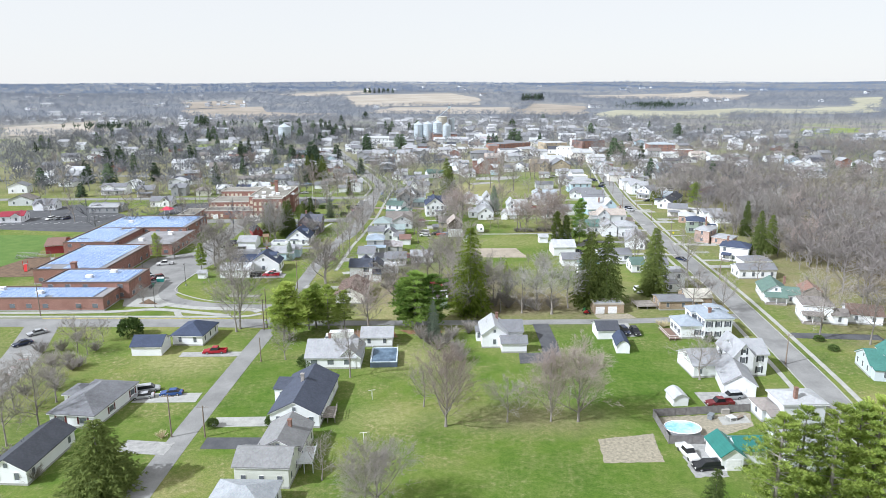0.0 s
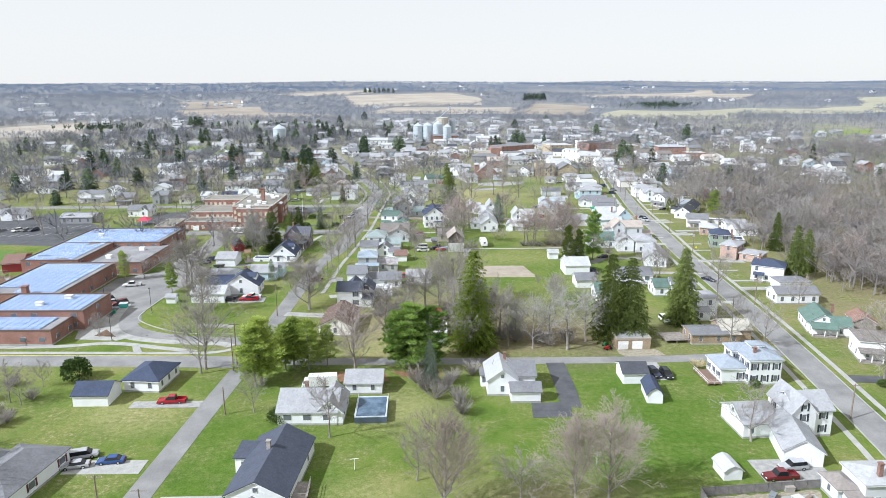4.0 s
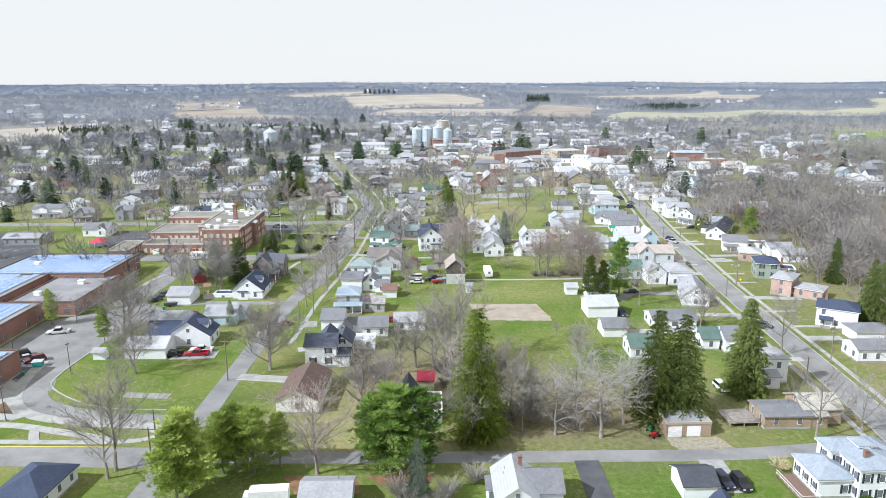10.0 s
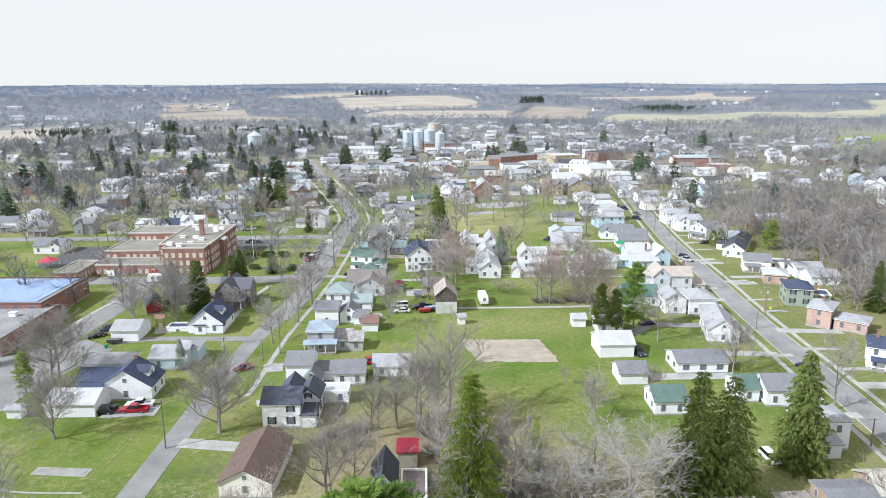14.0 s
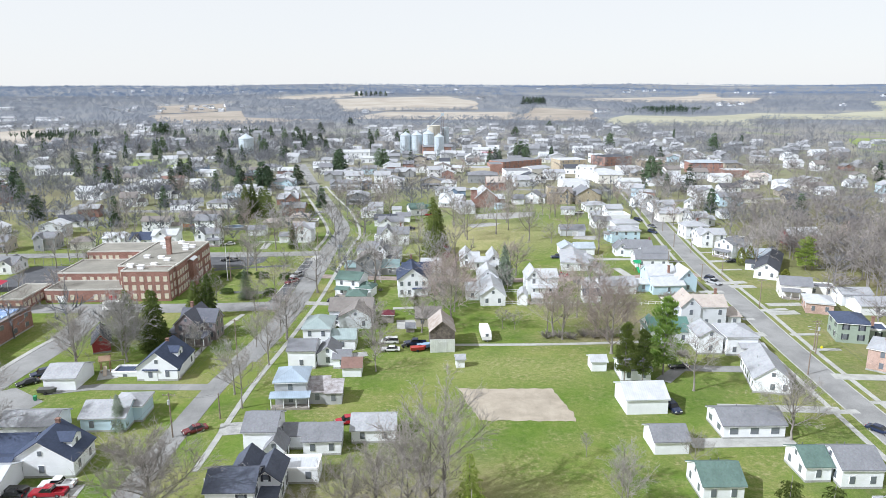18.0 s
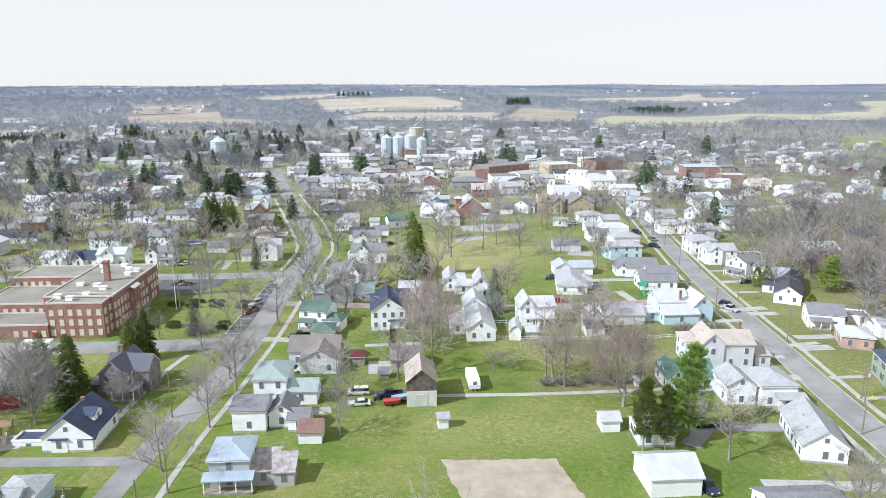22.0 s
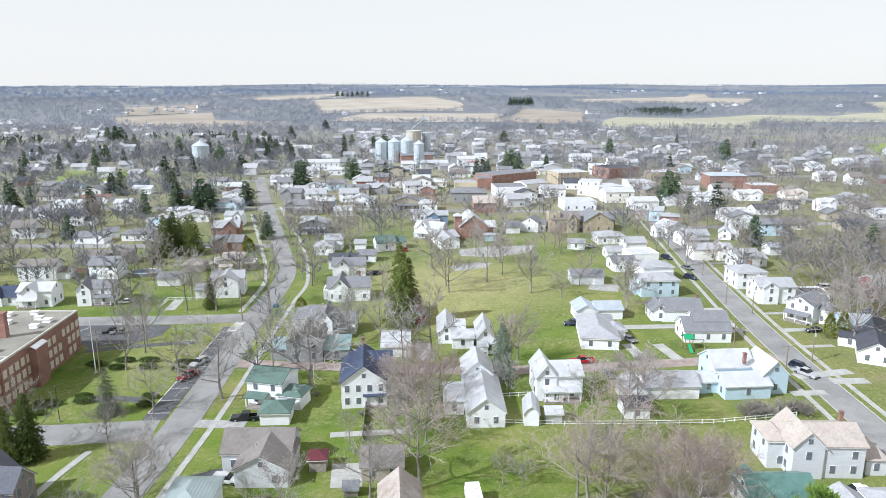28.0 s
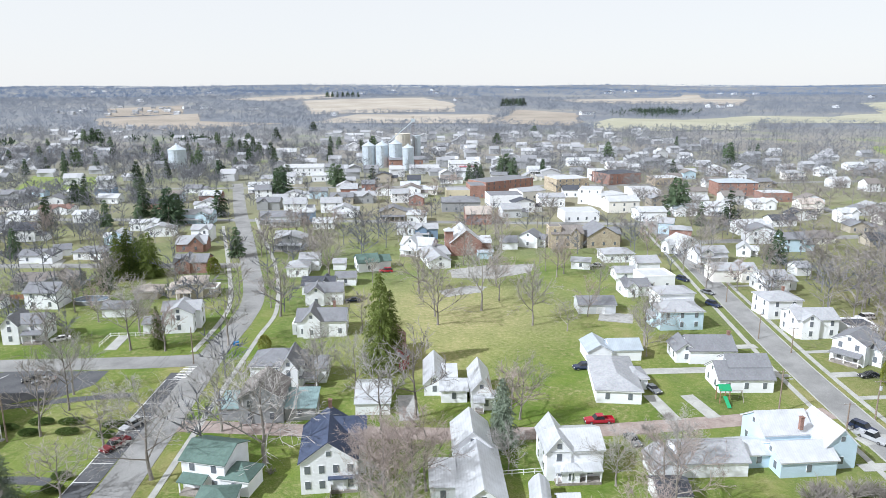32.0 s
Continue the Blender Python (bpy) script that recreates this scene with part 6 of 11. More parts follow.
house("house", "light blue one-storey house with pale blue metal gable roof", "house", 122.66, 379.81, -14.6, [(0, 0, 7.43, 8, 4.4, "gx", 1.6)], siding((0.52,0.66,0.76)), sheet_metal((0.50,0.56,0.62)))
house("house", "white two-storey house with grey shingle gable roof", "house", 117.58, 393.57, -52.19, [(0, 0, 7.47, 9, 5.4, "gy", 1.9)], siding(WHITE), shingle(ROOF_GREY))
house("house", "white one-storey house with light grey shingle gable roof", "house", 78.17, 276.67, -12.28, [(0, 0, 7.63, 14.13, 3.4, "gy", 2.8)], siding(WHITE), shingle(ROOF_LIGHT), gap=2.0)
house("house", "white one-storey house with grey shingle gable roof", "house", 64.16, 254.45, 1.05, [(0, 0, 11.84, 8, 2.8, "gx", 1.6)], siding(WHITE), shingle(ROOF_GREY), gap=3.2, size="wide", win="fl")
house("garage", "white garage with grey shingle gable roof", "garage", 46.73, 248.19, 1.8, [(0, 0, 6.33, 6.5, 2.6, "gx", 1.6)], siding(WHITE), shingle(ROOF_GREY), win="")
house("garage", "white garage with white metal gable roof", "garage", 46.75, 264.91, 2.41, [(0, 0, 8.49, 8.5, 3.3, "gx", 2)], siding(WHITE), sheet_metal((0.62,0.64,0.67)), win="")
house("house", "white one-storey house with green shingle gable roof", "house", 50.25, 233.79, 0.51, [(0, 0, 6.63, 7.5, 3, "gx", 2)], siding(WHITE), shingle((0.11,0.165,0.145)))
house("house", "white one-storey house with green shingle gable roof", "house", 68.46, 239.11, 1.07, [(0, 0, 4.38, 7, 3, "gx", 1.8)], siding(WHITE), shingle((0.11,0.165,0.145)))
house("house", "white one-storey house with grey shingle gable roof", "house", 74.83, 237.62, -0.66, [(0, 0, 6.9, 8, 3.6, "gx", 2)], siding(WHITE), shingle(ROOF_GREY))
house("shed", "white shed with white metal gable roof", "shed", 41.92, 284.41, 1.02, [(0, 0, 3.53, 4, 2.4, "gx", 0.9)], siding(WHITE), sheet_metal((0.62,0.64,0.67)), win="")
house("house", "white one-storey house with grey shingle gable roof", "house", 49.06, 280.03, -1.07, [(0, 0, 6.7, 7, 2.8, "gx", 1.5)], siding(WHITE), shingle(ROOF_GREY))
house("house", "white two-storey house with light grey shingle hip roof", "house", 79.45, 296.36, -1.28, [(0, 0, 7.54, 9.5, 4.8, "hip", 1.6), (-7.5, 0, 6, 8, 4.6, "gy", 1.8)], siding(WHITE), shingle(ROOF_LIGHT), porch=(-1,5,2.2,2.7,-4.75))
house("house", "white one-storey house with faded green metal gable roof", "house", 64.26, 304.59, -0.15, [(0, 0, 10.26, 9, 3.2, "gx", 2.4), (-3.2, -0.6, 4.2, 8.6, 3.2, "gy", 2.0)], siding(WHITE), sheet_metal((0.13,0.25,0.22)), win="fl")
house("house", "pale grey two-storey house with pinkish shingle gable roof", "house", 78.38, 316.64, -3.14, [(0, 0, 10.55, 9, 6, "gx", 2), (-4.4, -0.3, 5.2, 9.2, 6.0, "gy", 2.6), (-7.5, 2, 4.5, 7, 5.2, "hip", 1.0), (8, 0, 3.5, 7, 2.8, "shed", 0.5)], siding(GREYW), shingle((0.40,0.355,0.32)), chimney=(4,2,8.4))
house("house", "light blue one-storey house with white metal gable roof", "house", 77.49, 346.13, 2.81, [(0, 0, 10.05, 7, 3, "gx", 1.8), (7, 3, 5.6, 9, 4.6, "gy", 2.8), (0, 7, 9, 8, 4.6, "gx", 2.6), (-7, 3, 6, 6, 2.6, "gx", 1.0)], siding((0.52,0.66,0.76)), sheet_metal((0.62,0.64,0.67)), chimney=(2,3,7))
house("garage", "white garage with light grey shingle gable roof", "garage", 61.66, 347.17, -0, [(0, 0, 11.45, 8, 2.8, "gx", 1.9), (-8.5, -2.5, 5, 6.5, 2.6, "gy", 1.9)], siding(WHITE), shingle(ROOF_LIGHT), win="")
house("house", "white one-storey house with grey shingle gable roof", "house", 81.76, 395.98, -2.67, [(0, 0, 10.99, 8.5, 3.4, "gx", 2.4), (-6, 0, 5, 7, 3, "gy", 2)], siding(WHITE), shingle(ROOF_GREY), chimney=(5,0,6))
house("house", "white one-storey house with grey shingle gable roof", "house", 82.45, 379.7, -1.97, [(0, 0, 11.98, 8, 3.2, "gx", 2.6), (1.5, 1.5, 9, 6, 5.0, "gx", 1.8)], siding(WHITE), shingle(ROOF_GREY))
house("house", "light blue two-storey house with light grey shingle hip roof", "house", 82.78, 419.31, 1.79, [(0, 0, 12, 8, 5.2, "hip", 1.6), (-4.5, 2, 5, 6, 3, "hip", 1.0)], siding((0.52,0.66,0.76)), shingle(ROOF_LIGHT))
house("garage", "white garage with pale blue metal gable roof", "garage", 54.71, 397.57, 0.6, [(0, 0, 5.72, 8, 3, "gy", 1.6), (6.8, 0.5, 7.5, 7, 2.8, "gx", 1.6)], siding(WHITE), sheet_metal((0.50,0.56,0.62)), win="", garage=((0,-4,0),))
house("house", "white one-storey house with light grey shingle hip roof", "house", 54.42, 381.06, -7.72, [(0, 0, 9.39, 18.82, 2.9, "hip", 1.9)], siding(WHITE), shingle(ROOF_LIGHT), win="fr")
house("garage", "white garage with light grey shingle hip roof", "garage", 59.3, 381.3, 0.61, [(0, 0, 4.17, 6, 2.6, "hip", 1.2)], siding(WHITE), shingle(ROOF_LIGHT))
house("house", "white two-storey house with white metal gable roof", "house", 37.84, 347.84, 1.46, [(0, 0, 8.82, 8.5, 5.4, "gx", 1.8), (-3.3, 0, 4.2, 9, 5.4, "gy", 2.6), (-1.5, -5, 3, 2, 2.6, "hip", 0.8)], siding(WHITE), sheet_metal((0.62,0.64,0.67)), shutters=plain("dark shutter", (0.04,0.045,0.06)))
house("house", "white one-storey house with white metal gable roof", "house", 20.84, 340.52, 0.02, [(0, 0, 7.51, 17.33, 3.2, "gy", 2.8), (-0.5, 11, 6.5, 9, 4.6, "gy", 2.8), (-6, 0.5, 4, 7, 2.8, "shed", 1.0)], siding(WHITE), sheet_metal((0.62,0.64,0.67)), win="fr")
house("shed", "white shed with white metal gambrel roof", "shed", 30.15, 335.47, -6.08, [(0, 0, 2.99, 6.58, 2.4, "gamb", 1.8)], siding(WHITE), sheet_metal((0.62,0.64,0.67)), win="")
house("shed", "metal shed with white metal gable roof", "shed", 34.47, 334.81, 0.64, [(0, 0, 3.14, 3, 2, "gx", 0.9)], sheet_metal((0.62,0.65,0.68)), sheet_metal((0.62,0.64,0.67)), win="")
house("house", "white one-storey house with white metal gable roof", "house", 14.54, 384.06, -0.42, [(0, 0, 4.46, 13.58, 2.7, "gy", 2.2)], siding(WHITE), sheet_metal((0.62,0.64,0.67)), win="f")
house("house", "white one-storey house with white metal gable roof", "house", 24.04, 376.07, -0.55, [(0, 0, 4.06, 12.07, 4.2, "gy", 2.4), (-5.5, 0.5, 5.5, 6, 2.8, "gx", 1.3), (1, -5, 4, 2.4, 2.6, "shed", 0.5)], siding(WHITE), sheet_metal((0.62,0.64,0.67)), win="fl")
house("garage", "white garage with white metal gable roof", "garage", 1.56, 375.28, 0.62, [(0, 0, 6.9, 8, 3, "gx", 1), (0, -4.5, 7, 4, 2.4, "shed", 0.4)], siding(WHITE), sheet_metal((0.62,0.64,0.67)), win="")
house("barn", "old red wooden barn with rusty gable roof", "barn", 5.75, 398.85, 2.01, [(0, 0, 4.06, 14.26, 4, "gy", 2.2)], siding((0.30,0.035,0.045)), shingle((0.21,0.135,0.115)), win="", trim=WOOD_GREY)
house("house", "white two-storey house with navy shingle gable roof", "house", -4.31, 347.61, 4.68, [(0, 0, 9.29, 12.76, 5.8, "gy", 3.4), (1.6, 3, 9.0, 8, 5.8, "gx", 3.0)], siding(WHITE), shingle(ROOF_NAVY), chimney=(0,6,10), gap=2.0, porch=(0,4.5,1.8,2.7,-5))
house("house", "white two-storey house with green shingle gable roof", "house", -23.58, 346.33, -14.77, [(0, 0, 7.84, 8, 5.4, "gx", 1.6), (5.5, -1.5, 5, 5, 2.9, "hip", 1.6)], siding(WHITE), shingle((0.11,0.165,0.145)), win="fl")
house("garage", "white garage with green shingle hip roof", "garage", -20.96, 336.92, 0.64, [(0, 0, 5.75, 5.5, 2.5, "hip", 1.4)], siding(WHITE), shingle((0.11,0.165,0.145)), win="")
house("house", "pale grey one-storey house with brown shingle gable roof", "house", -18.45, 317.19, -0.96, [(0, 0, 8.91, 10, 3.4, "gy", 2.4), (-2, 4, 12, 8, 3.6, "gx", 2.6)], siding(GREYW), shingle(ROOF_BROWN), win="f")
house("pavilion", "garden pavilion with dark red roof", "pavilion", -9.92, 318.23, 0.66, [(0, 0, 2.93, 3, 2.4, "hip", 1)], WOOD_GREY, sheet_metal((0.16,0.035,0.05)), win="")
house("garage", "tan garage with brown shingle gable roof", "garage", 1.51, 317.11, 0.66, [(0, 0, 7, 7, 2.7, "gx", 2)], siding((0.42,0.38,0.31)), shingle(ROOF_BROWN), win="f")
barn_with_white_front(5.11, 299.37, 3, 6.19, 9.2, 5.6, 2.6)
house("house", "white two-storey house with pale teal metal hip roof", "house", -26.51, 301.45, 0.11, [(0, 0, 6.82, 9.5, 5.6, "hip", 1.8), (6.5, -2, 6.5, 6, 3.0, "gx", 1.6)], siding(WHITE), sheet_metal((0.38,0.46,0.46)), win="f")
house("house", "white one-storey house with grey shingle gable roof", "house", -28.07, 288.2, -0.17, [(0, 0, 6.39, 7, 4.6, "gx", 1.6), (6, 1, 5, 6, 3.2, "gy", 1.8), (9.5, -1, 4, 5, 2.6, "gx", 1.2)], siding(WHITE), shingle(ROOF_GREY))
house("shed", "white shed with reddish shingle gable roof", "shed", -15.65, 282.39, 1.03, [(0, 0, 4.32, 5, 2.4, "gx", 1.4)], siding(WHITE), shingle((0.21,0.135,0.115)), win="")
house("house", "grey two-storey house with pale blue metal hip roof", "house", -26.71, 268.9, 2.9, [(0, 0, 6.55, 7.5, 5.4, "hip", 1.7), (5.4, 0, 4.2, 6, 2.6, "shed", 0.9), (8.8, -1, 3.4, 5, 2.5, "shed", 0.9)], siding((0.43,0.44,0.45)), sheet_metal((0.44,0.53,0.63)), roof2=mottled("rusty sheet", (0.20, 0.17, 0.165), (0.40, 0.39, 0.40), 0.9, 5.0, 0.6), porch=(-4,4,1.8,2.7,-3.75))
house("house", "white two-storey house with grey shingle gable roof", "house", -27.97, 248.91, 0.27, [(0, 0, 5.87, 8, 5, "gx", 1.8), (3.2, -4.6, 3.6, 4, 2.8, "gy", 2.0), (6.2, 1, 5, 5, 2.8, "gx", 1.2)], siding(WHITE), shingle(ROOF_GREY))
house("house", "white one-storey house with grey shingle gable roof", "house", -16.98, 248.74, 3.14, [(0, 0, 6.76, 7, 2.9, "gx", 1.8)], siding(WHITE), shingle(ROOF_GREY), win="f")
house("garage", "white garage with light grey shingle gable roof", "garage", -7.93, 253.08, 1.06, [(0, 0, 8.19, 7, 2.7, "gx", 1.6)], siding(WHITE), shingle(ROOF_LIGHT), win="f")
house("garage", "white garage with white metal flat roof", "garage", -19.3, 238.26, 1.07, [(0, 0, 6.7, 4.5, 2.6, "flat", 0)], siding(WHITE), sheet_metal((0.62,0.64,0.67)), win="f")
house("house", "white two-storey house with navy shingle gable roof", "house", -27.75, 229.27, 0.62, [(0, 0, 7.4, 7.2, 5.2, "gx", 1.9), (4.6, 4.2, 4.4, 6.6, 4.2, "gy", 1.8), (0.6, 5.6, 4.2, 5.6, 4.6, "gy", 1.9), (5.2, -1, 3.0, 5, 2.6, "shed", 0.6)], siding(WHITE), shingle((0.085, 0.095, 0.125)), win="fr", gap=2.3, shutters=plain("dark shutter", (0.04,0.045,0.06)))
house("house", "cream one-storey house with dark brown gable roof", "house", -28.25, 209.25, -1.36, [(0, 0, 8.7, 14.77, 2.9, "gy", 2.2)], siding(OFFWHITE), shingle((0.14,0.10,0.085)), win="f", gap=4)
house("house", "small green house with dark roof under the trees", "house", -5.72, 201.57, 1.11, [(0, 0, 3.99, 8, 4.4, "gy", 2.8), (4.8, -0.5, 4.2, 8.5, 2.8, "flat", 0)], siding((0.30,0.36,0.30)), shingle(ROOF_DARK), win="f", roof2=sheet_metal((0.22,0.17,0.17)))
house("shed", "tan shed with red metal lean-to roof", "shed", -2.4, 212.6, 1.09, [(0, 0, 3.4, 3.6, 3.0, "shed", 0.6)], siding((0.42,0.38,0.31)), sheet_metal((0.35,0.03,0.06)), win="")
house("house", "white one-storey house with navy shingle gable roof", "house", -59.68, 283.76, 0.1, [(0, 0, 9.28, 10.83, 3.2, "gy", 3.6), (-8.5, -1, 6, 4, 0.9, "flat", 0), (-1.5, -4.9, 3, 1.2, 2.5, "shed", 0.5)], siding(WHITE), shingle(ROOF_NAVY), dormers=(("r", 0, 3.2),), win="fr", porch=(2,5,1.2,2.4,-4), chimney=(0,2,6.6))
house("garage", "white garage with light grey shingle gable roof", "garage", -79.42, 277.84, 1.17, [(0, 0, 6.99, 8.76, 2.9, "gx", 1.6)], siding(WHITE), shingle(ROOF_LIGHT), win="")
house("playhouse", "small red wooden house with dark gable roof", "shed", -82.27, 299.51, 24.99, [(0, 0, 4.1, 9.34, 2.8, "gy", 2.2)], siding((0.30,0.035,0.045)), shingle(ROOF_DARK), win="f")
house("house", "purple-brown two-storey house with steep cross gables", "house", -60.6, 306.4, -6, [(0, 0, 6.2, 9.6, 5.2, "gy", 3.0), (1.8, 0.8, 9.4, 5.2, 5.2, "gx", 2.6), (-3.9, -2.6, 2.2, 5, 2.7, "shed", 0.6), (3.4, -5.2, 5.4, 2.2, 2.7, "shed", 0.6)], siding((0.235, 0.195, 0.205)), shingle((0.12, 0.125, 0.15)), win="fr", gap=2.0, chimney=(-1.2,2,8.4), porch=(0.6,5.6,1.6,2.5,-5.6))
house("house", "light blue one-storey house with light grey shingle gable roof", "house", -60.93, 258.44, 1.66, [(0, 0, 8.6, 8, 3, "gx", 1.8), (3, 3, 6, 6, 3.4, "hip", 1.2)], siding((0.52,0.66,0.76)), shingle(ROOF_LIGHT), win="fl")
house("garage", "white garage with light grey shingle gable roof", "garage", -74.21, 254.89, 1.05, [(0, 0, 10.41, 7, 2.9, "gx", 1.4)], siding(WHITE), shingle(ROOF_LIGHT), win="")
house("house", "white one-storey house with navy shingle gable roof", "house", -63.78, 242.22, 1.58, [(0, 0, 10.92, 7.85, 3.2, "gy", 3.6), (-8, 3, 8, 7, 3.0, "gx", 1.8), (-7, -4, 5, 6, 2.8, "gx", 1.2)], siding(WHITE), shingle(ROOF_NAVY), win="fr", dormers=(("r", 0.5, 3.4),), chimney=(0,3,6.8))
house("garage", "white garage with white metal gable roof", "garage", -71.87, 234.77, 1.07, [(0, 0, 10.06, 8, 2.8, "gx", 1.6)], siding(WHITE), sheet_metal((0.62,0.64,0.67)), win="")
house("house", "white two-storey house with grey shingle gable roof", "house", -91.87, 417.24, 3.09, [(0, 0, 9.16, 8, 5.2, "gx", 1.6), (-3, -1, 4.2, 8, 5.2, "gy", 2.2)], siding(WHITE), shingle(ROOF_GREY), porch=(0,5,1.8,2.7,-4))
house("house", "white one-storey house with grey shingle gable roof", "house", -133.03, 501.77, 1.72, [(0, 0, 12.42, 8, 3, "gx", 1.6), (4, -1, 5, 8, 3.0, "gy", 1.6)], siding(WHITE), shingle(ROOF_GREY))
house("garage", "white garage with grey shingle gable roof", "garage", -129.4, 511.74, 24.12, [(0, 0, 6.09, 6, 2.6, "gx", 1.6)], siding(WHITE), shingle(ROOF_GREY), win="")
house("house", "white one-storey house with grey shingle hip roof", "house", -114.06, 506.48, 0.35, [(0, 0, 14.44, 8, 2.9, "hip", 1.6)], siding(WHITE), shingle(ROOF_GREY), shutters=plain("dark shutter", (0.04,0.045,0.06)))
house("house", "grey one-storey house with brown shingle gable roof", "house", -111.64, 466.32, 5.72, [(0, 0, 19.42, 9, 3.2, "gx", 1.8)], siding((0.30,0.31,0.32)), shingle(ROOF_BROWN))
house("house", "tan two-storey house with pinkish shingle hip roof", "house", -60.73, 454.18, 3.32, [(0, 0, 8.03, 9, 5, "hip", 1.3), (6, 0, 4, 6, 2.8, "flat", 0), (-5.5, 1, 4, 7, 3.0, "hip", 1.0)], siding((0.42,0.38,0.31)), shingle((0.40,0.355,0.32)))
house("garage", "tan garage with pinkish shingle hip roof", "garage", -74.18, 453.52, -1.24, [(0, 0, 7.21, 7, 2.6, "hip", 1.4)], siding((0.42,0.38,0.31)), shingle((0.40,0.355,0.32)), win="")
house("house", "white two-storey house with light grey shingle gable roof", "house", -54.07, 423.43, 5.11, [(0, 0, 7.55, 9, 5.4, "gy", 2), (0, 2, 10, 6, 5.4, "gx", 1.8), (-7, -1, 5, 6, 2.8, "gx", 1.2)], siding(WHITE), shingle(ROOF_LIGHT))
house("garage", "white garage with grey shingle gable roof", "garage", -76.61, 436.08, 0.4, [(0, 0, 7.57, 6, 2.6, "gx", 1.5)], siding(WHITE), shingle(ROOF_GREY), win="")
house("house", "red brick one-storey house with grey shingle gable roof", "house", -70.02, 485.3, 0.36, [(0, 0, 11.54, 9, 4, "gx", 2)], brickwork((0.33,0.20,0.165)), shingle(ROOF_GREY))
house("house", "red brick one-storey house with light grey shingle gable roof", "house", -80.14, 517.73, 3.62, [(0, 0, 11.79, 8, 3.2, "gx", 2.6), (2, -1, 6, 8, 3.2, "gy", 3)], brickwork((0.33,0.20,0.165)), shingle(ROOF_LIGHT))
house("house", "white two-storey house with light grey shingle gable roof", "house", -81.37, 536.26, 0.32, [(0, 0, 8.26, 8, 5.2, "gx", 1.5)], siding(WHITE), shingle(ROOF_LIGHT))
house("house", "light blue one-storey house with white metal gable roof", "house", -114.15, 528.86, 0.33, [(0, 0, 6.87, 7, 4.2, "gy", 2.2)], siding((0.52,0.66,0.76)), sheet_metal((0.62,0.64,0.67)))
house("house", "white one-storey house with white metal gable roof", "house", -114.96, 560.62, 4.45, [(0, 0, 12.24, 9, 3.6, "gx", 1)], siding(WHITE), sheet_metal((0.62,0.64,0.67)))
house("house", "pale grey two-storey house with grey shingle hip roof", "house", -51.47, 566.51, 0.3, [(0, 0, 13.9, 9, 4.8, "hip", 1.5)], siding(GREYW), shingle(ROOF_GREY))
house("house", "grey one-storey house with light grey shingle gable roof", "house", -40.5, 518.79, -2.86, [(0, 0, 12.29, 10, 4.6, "gy", 1.8), (-3, 4, 8, 8, 4.6, "gx", 1.8)], siding((0.30,0.31,0.32)), shingle(ROOF_LIGHT))
house("house", "white one-storey house with light grey shingle hip roof", "house", -30.98, 477.78, 0.37, [(0, 0, 7.32, 8, 3.4, "hip", 1.8), (3, 8, 7, 7, 4.4, "gx", 1.6)], siding(WHITE), shingle(ROOF_LIGHT))
house("house", "white one-storey house with dark shingle gable roof", "house", -20.85, 456.66, 0.38, [(0, 0, 10.33, 8, 3.2, "gx", 1.8)], siding(WHITE), shingle(ROOF_DARK))
house("house", "white one-storey house with grey shingle gable roof", "house", -13.06, 465.52, 0.37, [(0, 0, 6.81, 6, 2.8, "gx", 1.4)], siding(WHITE), shingle(ROOF_GREY))
house("house", "white one-storey house with grey shingle gable roof", "house", -17.61, 445.24, 1.37, [(0, 0, 11.32, 7, 4.2, "gx", 2)], siding(WHITE), shingle(ROOF_GREY))
house("house", "white one-storey house with grey shingle gable roof", "house", -14.8, 418.91, 1.06, [(0, 0, 13.08, 9, 4.4, "gx", 2.2), (-2.5, -1, 4.5, 9, 5.0, "gy", 2.4), (-6.5, 0, 3, 5, 2.8, "flat", 0)], siding(WHITE), shingle(ROOF_GREY), chimney=(3,2,7))
house("house", "white two-storey house with grey shingle hip roof", "house", -20.28, 386.54, -0.6, [(0, 0, 11.32, 9, 5.4, "hip", 2.4), (3, -1.5, 4, 9, 5.4, "gy", 2.6), (8, 2, 5, 7, 3.6, "gx", 1.6)], siding(WHITE), shingle(ROOF_GREY), porch=(5,9,2,2.7,-3))
house("house", "grey two-storey house with brown shingle gable roof", "house", -20.27, 370.49, 0.45, [(0, 0, 8.68, 9, 5.4, "gy", 2.8), (7.5, 0, 6, 7, 2.6, "shed", 1.2), (-6.5, 0, 4, 6, 2.6, "shed", 1.0)], siding((0.30,0.31,0.32)), shingle(ROOF_BROWN), roof2=sheet_metal((0.30,0.42,0.43)))
house("house", "white one-storey house with green shingle gable roof", "house", -7.49, 484.08, 14.91, [(0, 0, 7.61, 9, 3.4, "gx", 2.2), (6, 1, 5, 6, 3, "gx", 1.6)], siding(WHITE), shingle((0.11,0.165,0.145)))
house("garage", "white garage with light grey shingle gable roof", "garage", -17.31, 485.46, 0.36, [(0, 0, 4.52, 5, 2.5, "gx", 1.2)], siding(WHITE), shingle(ROOF_LIGHT), win="")
house("house", "white one-storey house with white metal gable roof", "house", 11.73, 506.18, -19.75, [(0, 0, 12.43, 9, 4.4, "gx", 2.4), (-2, 0, 5, 10, 5, "gy", 2.6)], siding(WHITE), sheet_metal((0.62,0.64,0.67)))
house("house", "white one-storey house with light grey shingle gable roof", "house", 16.03, 498.2, 12.17, [(0, 0, 7.84, 31.47, 3, "gy", 1.8)], siding(WHITE), shingle(ROOF_LIGHT))
